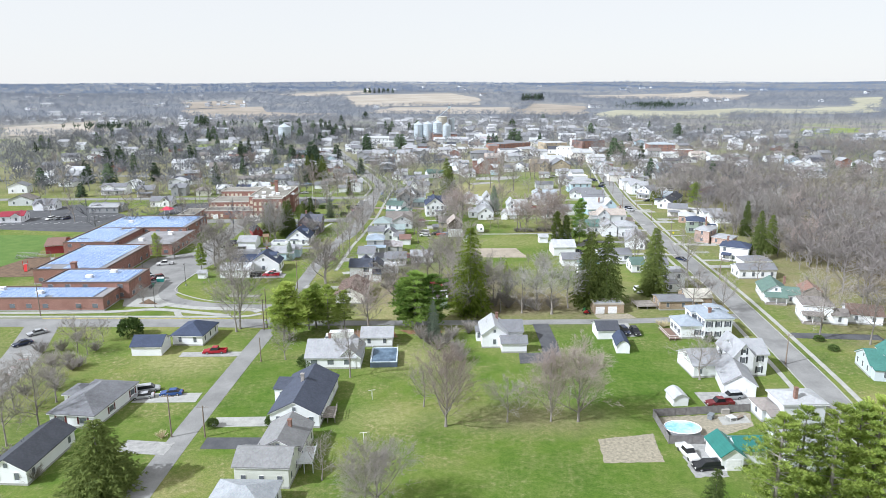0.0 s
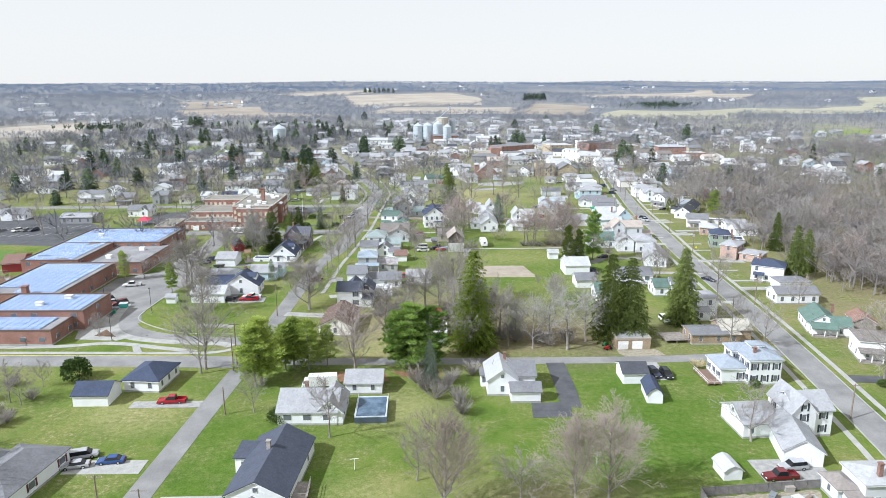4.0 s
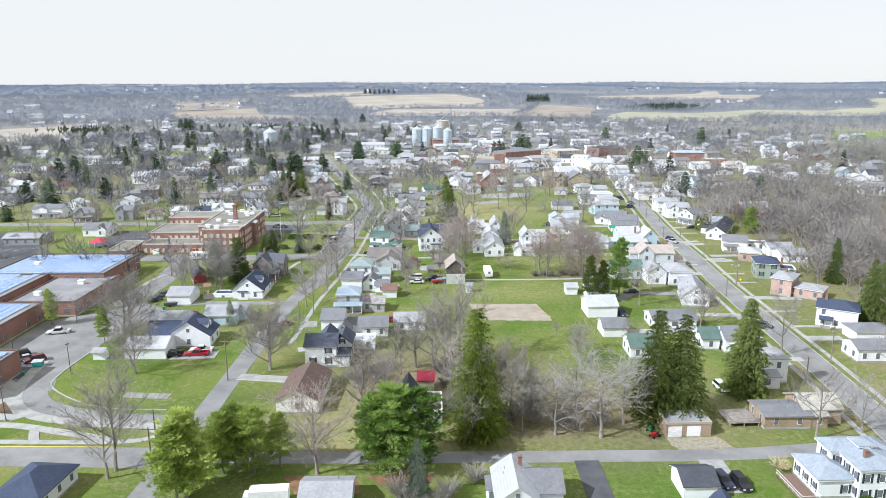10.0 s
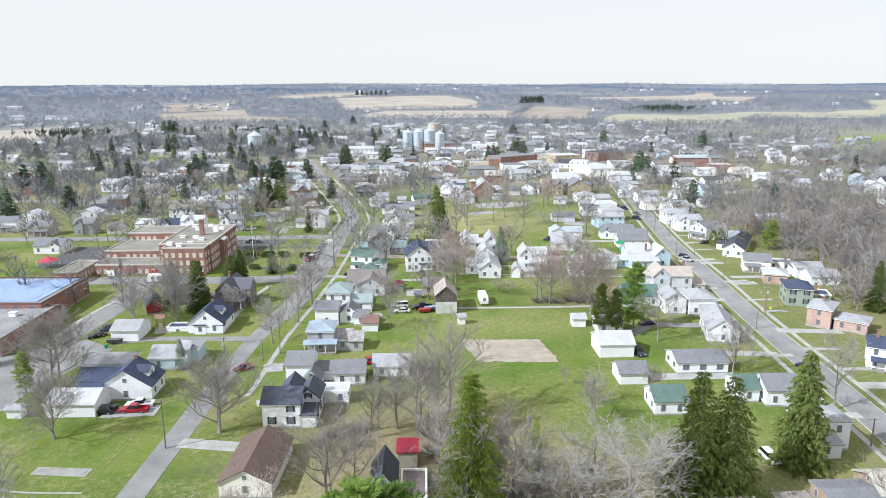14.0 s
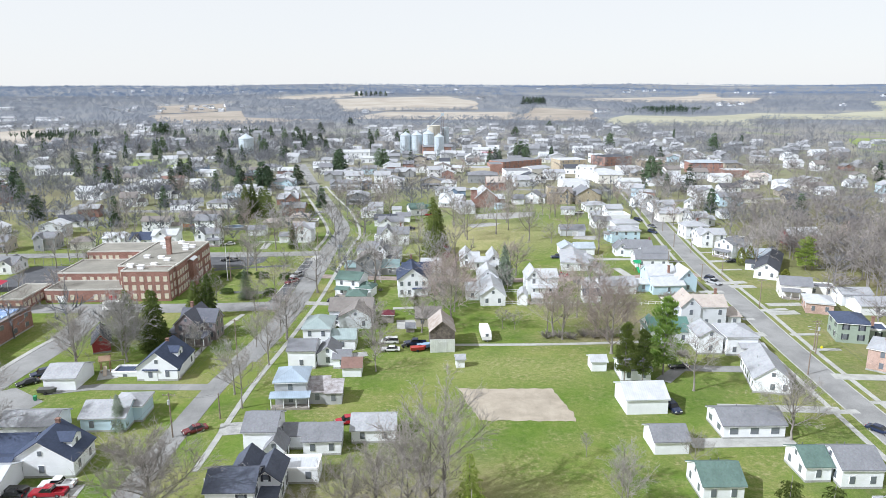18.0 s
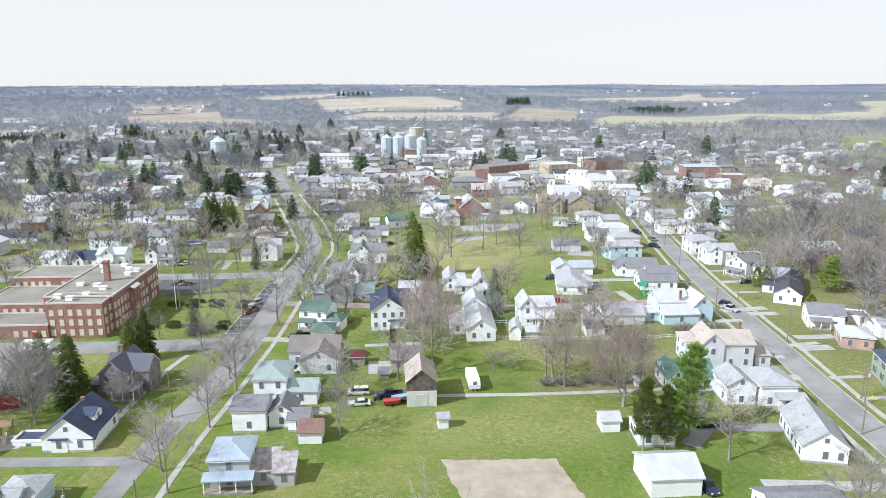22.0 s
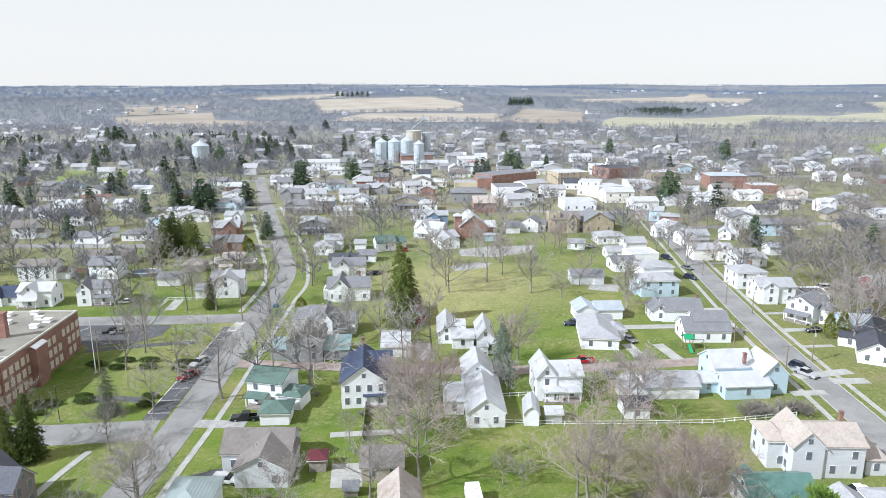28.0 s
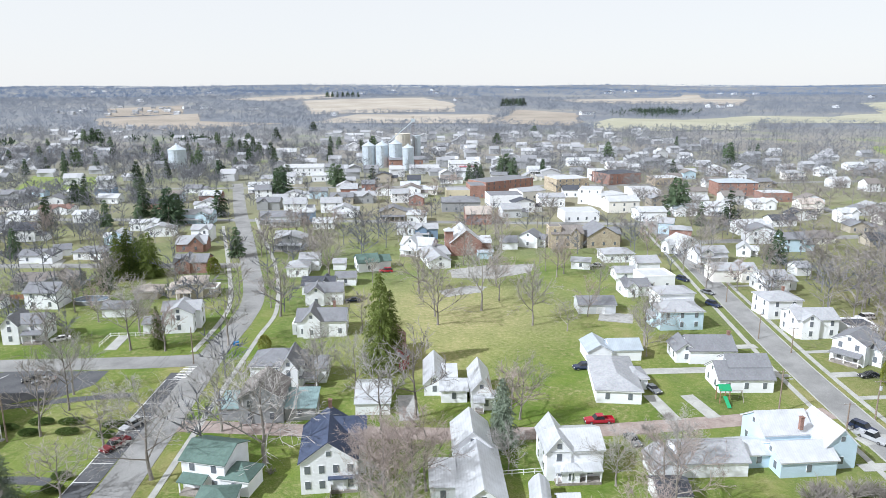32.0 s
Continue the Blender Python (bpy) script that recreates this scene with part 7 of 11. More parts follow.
house("church", "red brick church with tall gable and square tower", "church", 29.43, 510.33, 4.85, [(0, 0, 12.34, 16, 5.2, "gy", 4.8), (-6.5, -5, 3.2, 3.2, 9.5, "hip", 1.2), (8, 2, 6, 9, 3.6, "gx", 2.0)], brickwork((0.33,0.20,0.165)), sheet_metal((0.62,0.64,0.67)), win="l", trim=TRIM)
house("house", "blue one-storey house with light grey shingle gable roof", "house", 14.97, 535.97, 0.32, [(0, 0, 9.79, 8, 4.6, "gx", 1.6)], siding((0.20,0.28,0.40)), shingle(ROOF_LIGHT))
house("house", "white one-storey house with light grey shingle gable roof", "house", 6.04, 545.62, 0.31, [(0, 0, 8.07, 8, 3.4, "gx", 1.6)], siding(WHITE), shingle(ROOF_LIGHT))
house("shed", "light blue shed with pale blue metal gable roof", "shed", 37.14, 498.17, 0.35, [(0, 0, 5.86, 4, 2.6, "gx", 0.5)], siding((0.52,0.66,0.76)), sheet_metal((0.50,0.56,0.62)), win="")
house("church_hall", "yellow stone church hall with brown roof", "church", 72.14, 518.3, 0.33, [(0, 0, 12.9, 12, 6, "gx", 2.5), (-5, -2, 5, 6, 9, "flat", 0), (3, -3, 4, 8, 6, "gy", 2.5)], brickwork((0.45,0.39,0.295)), shingle(ROOF_BROWN))
house("church", "yellow stone church with steep grey gable roof", "church", 86.74, 520.06, 4.71, [(0, 0, 13.93, 14, 4.6, "gy", 4.2), (6, 2, 6, 8, 4.6, "gx", 2)], brickwork((0.45,0.39,0.295)), shingle(ROOF_GREY))
house("house", "white one-storey house with grey shingle gable roof", "house", 48.4, 514.96, 0.33, [(0, 0, 6.42, 7, 3, "gx", 2)], siding(WHITE), shingle(ROOF_GREY))
house("house", "white one-storey house with grey shingle gable roof", "house", 57.86, 518.2, -25.17, [(0, 0, 7.93, 8, 4.4, "gy", 2.2)], siding(WHITE), shingle(ROOF_GREY))
house("house", "white one-storey house with light grey shingle gable roof", "house", 70.79, 482.53, -15.94, [(0, 0, 6.85, 6, 2.8, "gx", 1)], siding(WHITE), shingle(ROOF_LIGHT))
house("garage", "pale grey garage with grey shingle gable roof", "garage", 63.55, 433.82, -1.52, [(0, 0, 10.74, 8, 2.8, "gx", 1.5)], siding(GREYW), shingle(ROOF_GREY), win="", garage=((1,-4,0),))
house("house", "white one-storey house with light grey shingle hip roof", "house", 86.59, 493.13, 3.3, [(0, 0, 11.55, 9, 3.2, "hip", 1.6)], siding(WHITE), shingle(ROOF_LIGHT))
house("house", "white one-storey house with light grey shingle gable roof", "house", 81.97, 467.76, 0.37, [(0, 0, 6.55, 7, 2.8, "gx", 1.4)], siding(WHITE), shingle(ROOF_LIGHT))
house("house", "white two-storey house with light grey shingle gable roof", "house", 91.03, 472.81, 4.03, [(0, 0, 8, 8, 5, "gx", 1.6)], siding(WHITE), shingle(ROOF_LIGHT))
house("house", "white one-storey house with grey shingle gable roof", "house", 80.15, 450.21, 3.24, [(0, 0, 8.43, 8, 3.2, "gx", 1.6)], siding(WHITE), shingle(ROOF_GREY))
house("house", "white one-storey house with white metal flat roof", "house", 89.13, 457.07, 5.23, [(0, 0, 10.6, 9, 4.6, "flat", 0)], siding(WHITE), sheet_metal((0.62,0.64,0.67)))
house("house", "white two-storey house with light grey shingle hip roof", "house", 87.76, 436.88, 4.43, [(0, 0, 10.64, 8, 4.8, "hip", 1.4)], siding(WHITE), shingle(ROOF_LIGHT))
house("house", "white one-storey house with white metal gable roof", "house", 117.04, 504.71, 18.73, [(0, 0, 10.16, 9, 4.6, "gy", 2.2)], siding(WHITE), sheet_metal((0.62,0.64,0.67)))
house("house", "white one-storey house with light grey shingle gable roof", "house", 120.71, 489.75, 4.53, [(0, 0, 12.12, 8, 4, "gx", 1.8)], siding(WHITE), shingle(ROOF_LIGHT))
house("house", "cream one-storey house with light grey shingle gable roof", "house", 118.25, 464.51, -1.49, [(0, 0, 14.76, 8, 4.2, "gx", 1.6), (4, -0.5, 4, 8.5, 4.2, "gy", 1.8)], siding(OFFWHITE), shingle(ROOF_LIGHT))
house("house", "white one-storey house with white metal gable roof", "house", 138.59, 498.18, -23.6, [(0, 0, 5.05, 7, 3, "gy", 2)], siding(WHITE), sheet_metal((0.62,0.64,0.67)))
house("house", "red brick one-storey house with light grey shingle hip roof", "house", 124.66, 528.28, -17.33, [(0, 0, 8.74, 8, 4.5, "hip", 1.2)], brickwork((0.33,0.20,0.165)), shingle(ROOF_LIGHT))
house("house", "light blue two-storey house with light grey shingle gable roof", "house", 123.25, 541.7, -24.21, [(0, 0, 6.52, 10, 5, "gx", 1.6)], siding((0.52,0.66,0.76)), shingle(ROOF_LIGHT))
house("house", "white one-storey house with light grey shingle gable roof", "house", 125.5, 451.67, 3.26, [(0, 0, 8.58, 9, 4.6, "gx", 2), (6, 2, 5, 7, 3, "gx", 1.4)], siding(WHITE), shingle(ROOF_LIGHT), porch=(-5,-1,2,2.6,-4.5))
house("house", "white two-storey house with light grey shingle hip roof", "house", 115.39, 427.47, 2.36, [(0, 0, 10, 9, 5.4, "hip", 1.6)], siding(WHITE), shingle(ROOF_LIGHT), chimney=(2,1,7.2))
house("house", "white two-storey house with light grey shingle gable roof", "house", 116.25, 411.86, -1.87, [(0, 0, 11.02, 9, 5.2, "gx", 1.8)], siding(WHITE), shingle(ROOF_LIGHT))
house("carport", "white carport with dark shingle flat roof", "carport", 129.34, 411.96, -2.77, [(0, 0, 8.06, 7, 2.5, "flat", 0)], siding(WHITE), shingle(ROOF_DARK), win="")
house("shed", "white shed with light grey shingle gable roof", "shed", 145.59, 470.37, 3.23, [(0, 0, 5.13, 6, 3, "gx", 1.5)], siding(WHITE), shingle(ROOF_LIGHT), win="")
house("barn", "red barn with pale metal gable roof", "barn", 155.1, 414.5, 2.66, [(0, 0, 13.59, 10, 4.5, "gx", 2.2)], siding((0.30,0.035,0.045)), sheet_metal((0.62,0.64,0.67)), win="")
house("house", "white one-storey house with grey shingle gable roof", "house", -152.55, 375.16, 3.89, [(0, 0, 11.2, 9, 3.2, "gx", 2)], siding(WHITE), shingle(ROOF_GREY))
house("house", "tan one-storey house with grey shingle gable roof", "house", -174.22, 407.2, 5.23, [(0, 0, 9.65, 8, 4.4, "gx", 2)], siding((0.42,0.38,0.31)), shingle(ROOF_GREY))
house("house", "grey two-storey house with grey shingle gable roof", "house", -156.08, 410.5, 3.44, [(0, 0, 8.38, 8, 5, "gx", 1.8)], siding((0.30,0.31,0.32)), shingle(ROOF_GREY))
house("house", "cream one-storey house with brown shingle hip roof", "house", -142.56, 411.23, 14.04, [(0, 0, 8.15, 7, 3, "hip", 1.8)], siding(OFFWHITE), shingle(ROOF_BROWN))
house("hall", "grey hall with light grey shingle gable roof", "hall", -175.33, 357.1, 2.41, [(0, 0, 14.81, 7, 3, "gx", 1.2)], siding((0.30,0.31,0.32)), shingle(ROOF_LIGHT))
house("house", "white one-storey house with white metal gable roof", "house", -131.61, 418.04, -0.91, [(0, 0, 9.11, 7, 3.2, "gx", 1.8)], siding(WHITE), sheet_metal((0.62,0.64,0.67)))
house("house", "white one-storey house with navy shingle gable roof", "house", -119.98, 416.93, 2.19, [(0, 0, 8.48, 7, 2.8, "gx", 2.4)], siding(WHITE), shingle(ROOF_NAVY))
house("house", "white two-storey house with white metal gable roof", "house", -109.18, 415.36, 3.31, [(0, 0, 9.87, 8, 5, "gx", 1.8), (-1, -1, 4.5, 8, 5, "gy", 2.2)], siding(WHITE), sheet_metal((0.62,0.64,0.67)))
house("house", "white one-storey house with red metal gable roof", "house", -209.24, 334.13, 14.03, [(0, 0, 10.52, 9, 3, "gx", 1.6)], siding(WHITE), sheet_metal((0.35,0.03,0.06)))
house("house", "white two-storey house with grey shingle gable roof", "house", -196.61, 416.28, 3.75, [(0, 0, 14.5, 9, 5, "gx", 1.5)], siding(WHITE), shingle(ROOF_GREY))
house("house", "grey one-storey house with grey shingle gable roof", "house", -175.08, 359.66, 0.9, [(0, 0, 16.3, 8, 3, "gx", 1.3)], siding((0.30,0.31,0.32)), shingle(ROOF_GREY))
house("house", "white one-storey house with grey shingle gable roof", "house", -210.95, 366.02, 3.82, [(0, 0, 11.25, 8, 3, "gx", 2.2)], siding(WHITE), shingle(ROOF_GREY))
house("shed", "dark red metal shed beside the playing field", "shed", -155.81, 274.28, 17.05, [(0, 0, 6.27, 15.17, 3.2, "gx", 1.6)], siding((0.30,0.035,0.045)), shingle((0.21,0.135,0.115)), win="")
house("shop_building", "red brick two-storey shop building with grey shingle flat roof", "shop", 46.06, 648.06, 4.56, [(0, 0, 9.55, 16, 7.5, "flat", 0)], brickwork((0.33,0.20,0.165)), shingle(ROOF_GREY))
house("shop_building", "red brick two-storey shop building with grey shingle flat roof", "shop", 63.11, 667.14, 33.34, [(0, 0, 37.88, 18, 8, "flat", 0)], brickwork((0.33,0.20,0.165)), shingle(ROOF_GREY))
house("shop_building", "white two-storey shop building with grey shingle flat roof", "shop", 58.95, 617.89, 4.13, [(0, 0, 18.42, 16, 6.5, "flat", 0)], siding(WHITE), shingle(ROOF_GREY))
house("shop_building", "cream two-storey shop building with light grey shingle gable roof", "shop", 75.43, 639.62, 26.77, [(0, 0, 16.05, 14, 5, "gx", 1.5)], siding(OFFWHITE), shingle(ROOF_LIGHT))
house("shop_building", "yellow stone two-storey shop building with white metal flat roof", "shop", 105.31, 671.61, 15.05, [(0, 0, 22.18, 18, 8, "flat", 0)], brickwork((0.45,0.39,0.295)), sheet_metal((0.62,0.64,0.67)))
house("shop_building", "cream two-storey shop building with white metal flat roof", "shop", 109.22, 624.02, -19.92, [(0, 0, 12.69, 16, 8, "flat", 0)], siding(OFFWHITE), sheet_metal((0.62,0.64,0.67)))
house("shop_building", "red brick two-storey shop building with dark shingle flat roof", "shop", 146.05, 703.43, 21.18, [(0, 0, 25.8, 20, 7, "flat", 0)], brickwork((0.33,0.20,0.165)), shingle(ROOF_DARK))
house("shop_building", "white two-storey shop building with white metal flat roof", "shop", 136.58, 714.67, 0.18, [(0, 0, 10.75, 18, 7, "flat", 0)], siding(WHITE), sheet_metal((0.62,0.64,0.67)))
house("shop_building", "white two-storey shop building with white metal flat roof", "shop", 144.71, 642.85, 0.24, [(0, 0, 16.37, 18, 5, "flat", 0)], siding(WHITE), sheet_metal((0.62,0.64,0.67)))
house("shop_building", "white two-storey shop building with white metal flat roof", "shop", 115.85, 615.18, 20.96, [(0, 0, 17.54, 14, 6.5, "flat", 0)], siding(WHITE), sheet_metal((0.62,0.64,0.67)))
house("shop_building", "white two-storey shop building with white metal flat roof", "shop", 90.63, 574.16, 3.6, [(0, 0, 17.19, 14, 5, "flat", 0)], siding(WHITE), sheet_metal((0.62,0.64,0.67)))
house("shop_building", "cream two-storey shop building with white metal gable roof", "shop", 117.84, 595.95, 4.27, [(0, 0, 16.3, 12, 6, "gx", 2)], siding(OFFWHITE), sheet_metal((0.62,0.64,0.67)))
house("shop_building", "red brick two-storey shop building with pale blue metal hip roof", "shop", 201.06, 647.15, -3.41, [(0, 0, 23.34, 16, 8, "hip", 1.5)], brickwork((0.33,0.20,0.165)), sheet_metal((0.50,0.56,0.62)))
house("shop_building", "red brick two-storey shop building with white metal flat roof", "shop", 214.67, 625.3, -2.07, [(0, 0, 16.69, 12, 5, "flat", 0)], brickwork((0.33,0.20,0.165)), sheet_metal((0.62,0.64,0.67)))
house("shop_building", "white shop building with white metal gable roof", "shop", 125.64, 572.84, 0.29, [(0, 0, 13.72, 12, 4.6, "gx", 1.6)], siding(WHITE), sheet_metal((0.62,0.64,0.67)))
house("shop_building", "white two-storey shop building with light grey shingle gable roof", "shop", 84.77, 616.36, 0.26, [(0, 0, 13.86, 12, 5, "gx", 1.6)], siding(WHITE), shingle(ROOF_LIGHT))
house("shop_building", "grey two-storey shop building with grey shingle hip roof", "shop", 34.18, 604.73, -1.36, [(0, 0, 20.2, 16, 5, "hip", 2.2)], siding((0.30,0.31,0.32)), shingle(ROOF_GREY))
house("shop_building", "pale yellow two-storey shop building with light grey shingle flat roof", "shop", 35.04, 645.68, 0.24, [(0, 0, 13.87, 12, 5, "flat", 0)], siding((0.58,0.52,0.38)), shingle(ROOF_LIGHT))
house("shop_building", "red brick two-storey shop building with pinkish shingle gable roof", "shop", 40.35, 570.78, 0.3, [(0, 0, 12.13, 16, 5, "gx", 2.6)], brickwork((0.33,0.20,0.165)), shingle((0.40,0.355,0.32)))
house("shop_building", "white shop building with white metal hip roof", "shop", 10.72, 573.4, 0.29, [(0, 0, 9.57, 10, 4, "hip", 1.6)], siding(WHITE), sheet_metal((0.62,0.64,0.67)))
house("shop_building", "yellow stone two-storey shop building with white metal flat roof", "shop", 174.74, 691.75, 5.75, [(0, 0, 18.8, 14, 5, "flat", 0)], brickwork((0.45,0.39,0.295)), sheet_metal((0.62,0.64,0.67)))
house("warehouse", "white two-storey warehouse with white metal gable roof", "warehouse", -72.28, 758.08, 4.6, [(0, 0, 28.72, 22, 6, "gx", 1.5)], siding(WHITE), sheet_metal((0.62,0.64,0.67)))
house("warehouse", "white warehouse with white metal gable roof", "warehouse", -54.34, 723.72, 4.08, [(0, 0, 14.59, 12, 4, "gx", 1.2)], siding(WHITE), sheet_metal((0.62,0.64,0.67)))
house("warehouse", "red brick two-storey warehouse with grey shingle gable roof", "warehouse", 1.93, 795.33, 5.83, [(0, 0, 26.43, 16, 7, "gx", 2)], brickwork((0.33,0.20,0.165)), shingle(ROOF_GREY))
house("warehouse", "white two-storey warehouse with white metal gable roof", "warehouse", 47.25, 772.33, 0.14, [(0, 0, 23.55, 18, 6, "gx", 2), (2, -9.5, 12, 3, 4, "shed", 0.5)], siding(WHITE), sheet_metal((0.62,0.64,0.67)), roof2=sheet_metal((0.35,0.03,0.06)))
house("house", "white two-storey house with white metal gable roof", "house", 163.25, 582.72, 0.28, [(0, 0, 12.5, 9, 5.2, "gx", 1.6)], siding(WHITE), sheet_metal((0.62,0.64,0.67)))
house("house", "cream two-storey house with pinkish shingle gable roof", "house", 214.25, 587.93, 0.27, [(0, 0, 12.14, 9, 5, "gx", 2)], siding(OFFWHITE), shingle((0.40,0.355,0.32)))
house("house", "white two-storey house with white metal gable roof", "house", 218.41, 561.96, 0.29, [(0, 0, 8.61, 8, 5, "gx", 1.6)], siding(WHITE), sheet_metal((0.62,0.64,0.67)))
house("house", "white one-storey house with pale blue metal gable roof", "house", 146.36, 584.08, 0.28, [(0, 0, 12.8, 10, 4, "gx", 1.6)], siding(WHITE), sheet_metal((0.50,0.56,0.62)))
house("house", "white one-storey house with white metal gable roof", "house", 194.58, 598.77, 0.26, [(0, 0, 13.37, 9, 4, "gx", 1.6)], siding(WHITE), sheet_metal((0.62,0.64,0.67)))
house("house", "white two-storey house with white metal gable roof", "house", 228.22, 734.51, 0.16, [(0, 0, 10.92, 9, 5.2, "gy", 2)], siding(WHITE), sheet_metal((0.62,0.64,0.67)), win="f")
house("house", "cream two-storey house with light grey shingle hip roof", "house", 270.9, 708.78, 0.18, [(0, 0, 12.68, 10, 5.2, "hip", 1.4)], siding(OFFWHITE), shingle(ROOF_LIGHT), win="f")
house("house", "white two-storey house with white metal gable roof", "house", 304.32, 727.07, 0.16, [(0, 0, 11.98, 9, 4.8, "gy", 2)], siding(WHITE), sheet_metal((0.62,0.64,0.67)), win="f")
house("house", "white one-storey house with white metal gable roof", "house", 281.43, 673.39, 0.2, [(0, 0, 11.78, 9, 4.5, "gx", 2)], siding(WHITE), sheet_metal((0.62,0.64,0.67)), win="f")
house("house", "white one-storey house with white metal gable roof", "house", 346.21, 760.88, 0.13, [(0, 0, 12.79, 9, 4, "gx", 2)], siding(WHITE), sheet_metal((0.62,0.64,0.67)), win="f")
house("house", "grey one-storey house with grey shingle gable roof", "house", 333.53, 728.5, 0.16, [(0, 0, 9.22, 9, 4, "gy", 2)], siding((0.30,0.31,0.32)), shingle(ROOF_GREY), win="f")
house("house", "white two-storey house with white metal gable roof", "house", -86.33, 669.91, 0.22, [(0, 0, 12.2, 9, 4.8, "gx", 1.8)], siding(WHITE), sheet_metal((0.62,0.64,0.67)), win="f")
house("house", "grey one-storey house with grey shingle gable roof", "house", -68.52, 612.36, 0.26, [(0, 0, 12.13, 9, 4.2, "gx", 2)], siding((0.30,0.31,0.32)), shingle(ROOF_GREY))
house("house", "blue two-storey house with white metal hip roof", "house", -42.71, 574.2, 0.29, [(0, 0, 7.39, 9, 5.4, "hip", 1.5)], siding((0.20,0.28,0.40)), sheet_metal((0.62,0.64,0.67)))
house("house", "white one-storey house with light grey shingle gable roof", "house", -26.02, 586.3, 0.28, [(0, 0, 9.92, 9, 4.5, "gy", 2)], siding(WHITE), shingle(ROOF_LIGHT))
house("house", "grey one-storey house with light grey shingle gable roof", "house", -19.48, 631.84, 0.25, [(0, 0, 14.36, 10, 4, "gx", 2.2)], siding((0.30,0.31,0.32)), shingle(ROOF_LIGHT), win="f")
house("house", "tan one-storey house with grey shingle gable roof", "house", -0.76, 578.22, 0.29, [(0, 0, 13.3, 10, 4.6, "gy", 2.4)], siding((0.42,0.38,0.31)), shingle(ROOF_GREY))
house("house", "tan one-storey house with grey shingle gable roof", "house", -31.05, 627.69, 0.25, [(0, 0, 12.66, 8, 4, "gx", 2)], siding((0.42,0.38,0.31)), shingle(ROOF_GREY), win="f")
house("house", "grey one-storey house with grey shingle gable roof", "house", -58.29, 571.73, 0.3, [(0, 0, 12.23, 8, 4, "gx", 2)], siding((0.30,0.31,0.32)), shingle(ROOF_GREY))
house("house", "light blue two-storey house with light grey shingle gable roof", "house", -94.97, 574.07, 0.3, [(0, 0, 14.98, 9, 5, "gx", 1.8)], siding((0.52,0.66,0.76)), shingle(ROOF_LIGHT))
house("house", "grey two-storey house with grey shingle gable roof", "house", -219.44, 642.34, 0.25, [(0, 0, 12.97, 10, 5, "gx", 1.8)], siding((0.30,0.31,0.32)), shingle(ROOF_GREY), win="f")
house("house", "grey one-storey house with white metal gable roof", "house", -192.86, 655.78, 0.24, [(0, 0, 4.03, 8, 4, "gx", 1.5)], siding((0.30,0.31,0.32)), sheet_metal((0.62,0.64,0.67)), win="f")
house("house", "blue one-storey house with light grey shingle gable roof", "house", -179.95, 670, 0.22, [(0, 0, 11.13, 8, 3.4, "gx", 1.5)], siding((0.20,0.28,0.40)), shingle(ROOF_LIGHT), win="f")
house("house", "white one-storey house with white metal gable roof", "house", -184, 586.97, 0.29, [(0, 0, 13.21, 9, 3, "gx", 1.4)], siding(WHITE), sheet_metal((0.62,0.64,0.67)))
house("house", "white one-storey house with reddish shingle gable roof", "house", -176.68, 604.76, 0.27, [(0, 0, 16.24, 9, 3, "gx", 1.4)], siding(WHITE), shingle((0.21,0.135,0.115)))
house("house", "white one-storey house with white metal gable roof", "house", -151.86, 581.08, 0.29, [(0, 0, 8.86, 9, 4, "gx", 1.6)], siding(WHITE), sheet_metal((0.62,0.64,0.67)))
house("house", "white one-storey house with light grey shingle gable roof", "house", -99.91, 607.3, 0.27, [(0, 0, 8.96, 9, 4.4, "gy", 2)], siding(WHITE), shingle(ROOF_LIGHT))
house("house", "white one-storey house with white metal gable roof", "house", 141.8, 799.35, 0.11, [(0, 0, 18.15, 10, 4.6, "gx", 2)], siding(WHITE), sheet_metal((0.62,0.64,0.67)), win="f")
house("house", "white one-storey house with white metal gable roof", "house", 166, 778.59, 0.13, [(0, 0, 13.14, 9, 4, "gx", 2)], siding(WHITE), sheet_metal((0.62,0.64,0.67)), win="f")
house("house", "white one-storey house with white metal gable roof", "house", 100.93, 748.13, 0.15, [(0, 0, 16.53, 9, 4, "gx", 2)], siding(WHITE), sheet_metal((0.62,0.64,0.67)), win="f")
tree(-56.98, 103.07, 12.97, "spruce", 1, 2.0)
tree(39.22, 89.12, 12.22, "spruce", 1, 1.0)
tree(50.8, 94.6, 17.6, "nearpine", 0, 0.92)
tree(55.6, 97.3, 17.4, "nearpine", 1, 0.85)
tree(59.4, 95.1, 18.8, "nearpine", 2, 0.92)
tree(63.6, 96.6, 18.3, "nearpine", 0, 0.85)
tree(67.08, 97.27, 18.95, "nearpine", 1, 0.9)
tree(71.13, 98.76, 18.69, "nearpine", 2, 0.9)
tree(-82.19, 135.87, 12.78, "bare", 0, 1.0)
tree(-79.14, 124.05, 14.23, "bare", 2, 1.0)
tree(-81.62, 117.59, 12.54, "bare", 0, 1.0)
tree(-90.41, 128.83, 14.65, "bare", 3, 1.0)
tree(-89.2, 132.54, 10.69, "bare", 1, 1.0)
tree(-90.51, 142.04, 9.98, "bare", 0, 1.0)
tree(-55.79, 180.46, 21.12, "bare", 1, 1.0)
tree(-91.61, 163.32, 9.71, "bare", 2, 1.0)
tree(-88.64, 162.19, 9.36, "bare", 3, 1.0)
tree(-88.89, 171.04, 7.78, "bare", 3, 1.0)
tree(0.45, 124.6, 17.2, "oval", 0, 1.1, TWIG_RED)
tree(26.8, 126.4, 17.2, "oval", 1, 1.1, TWIG_RED)
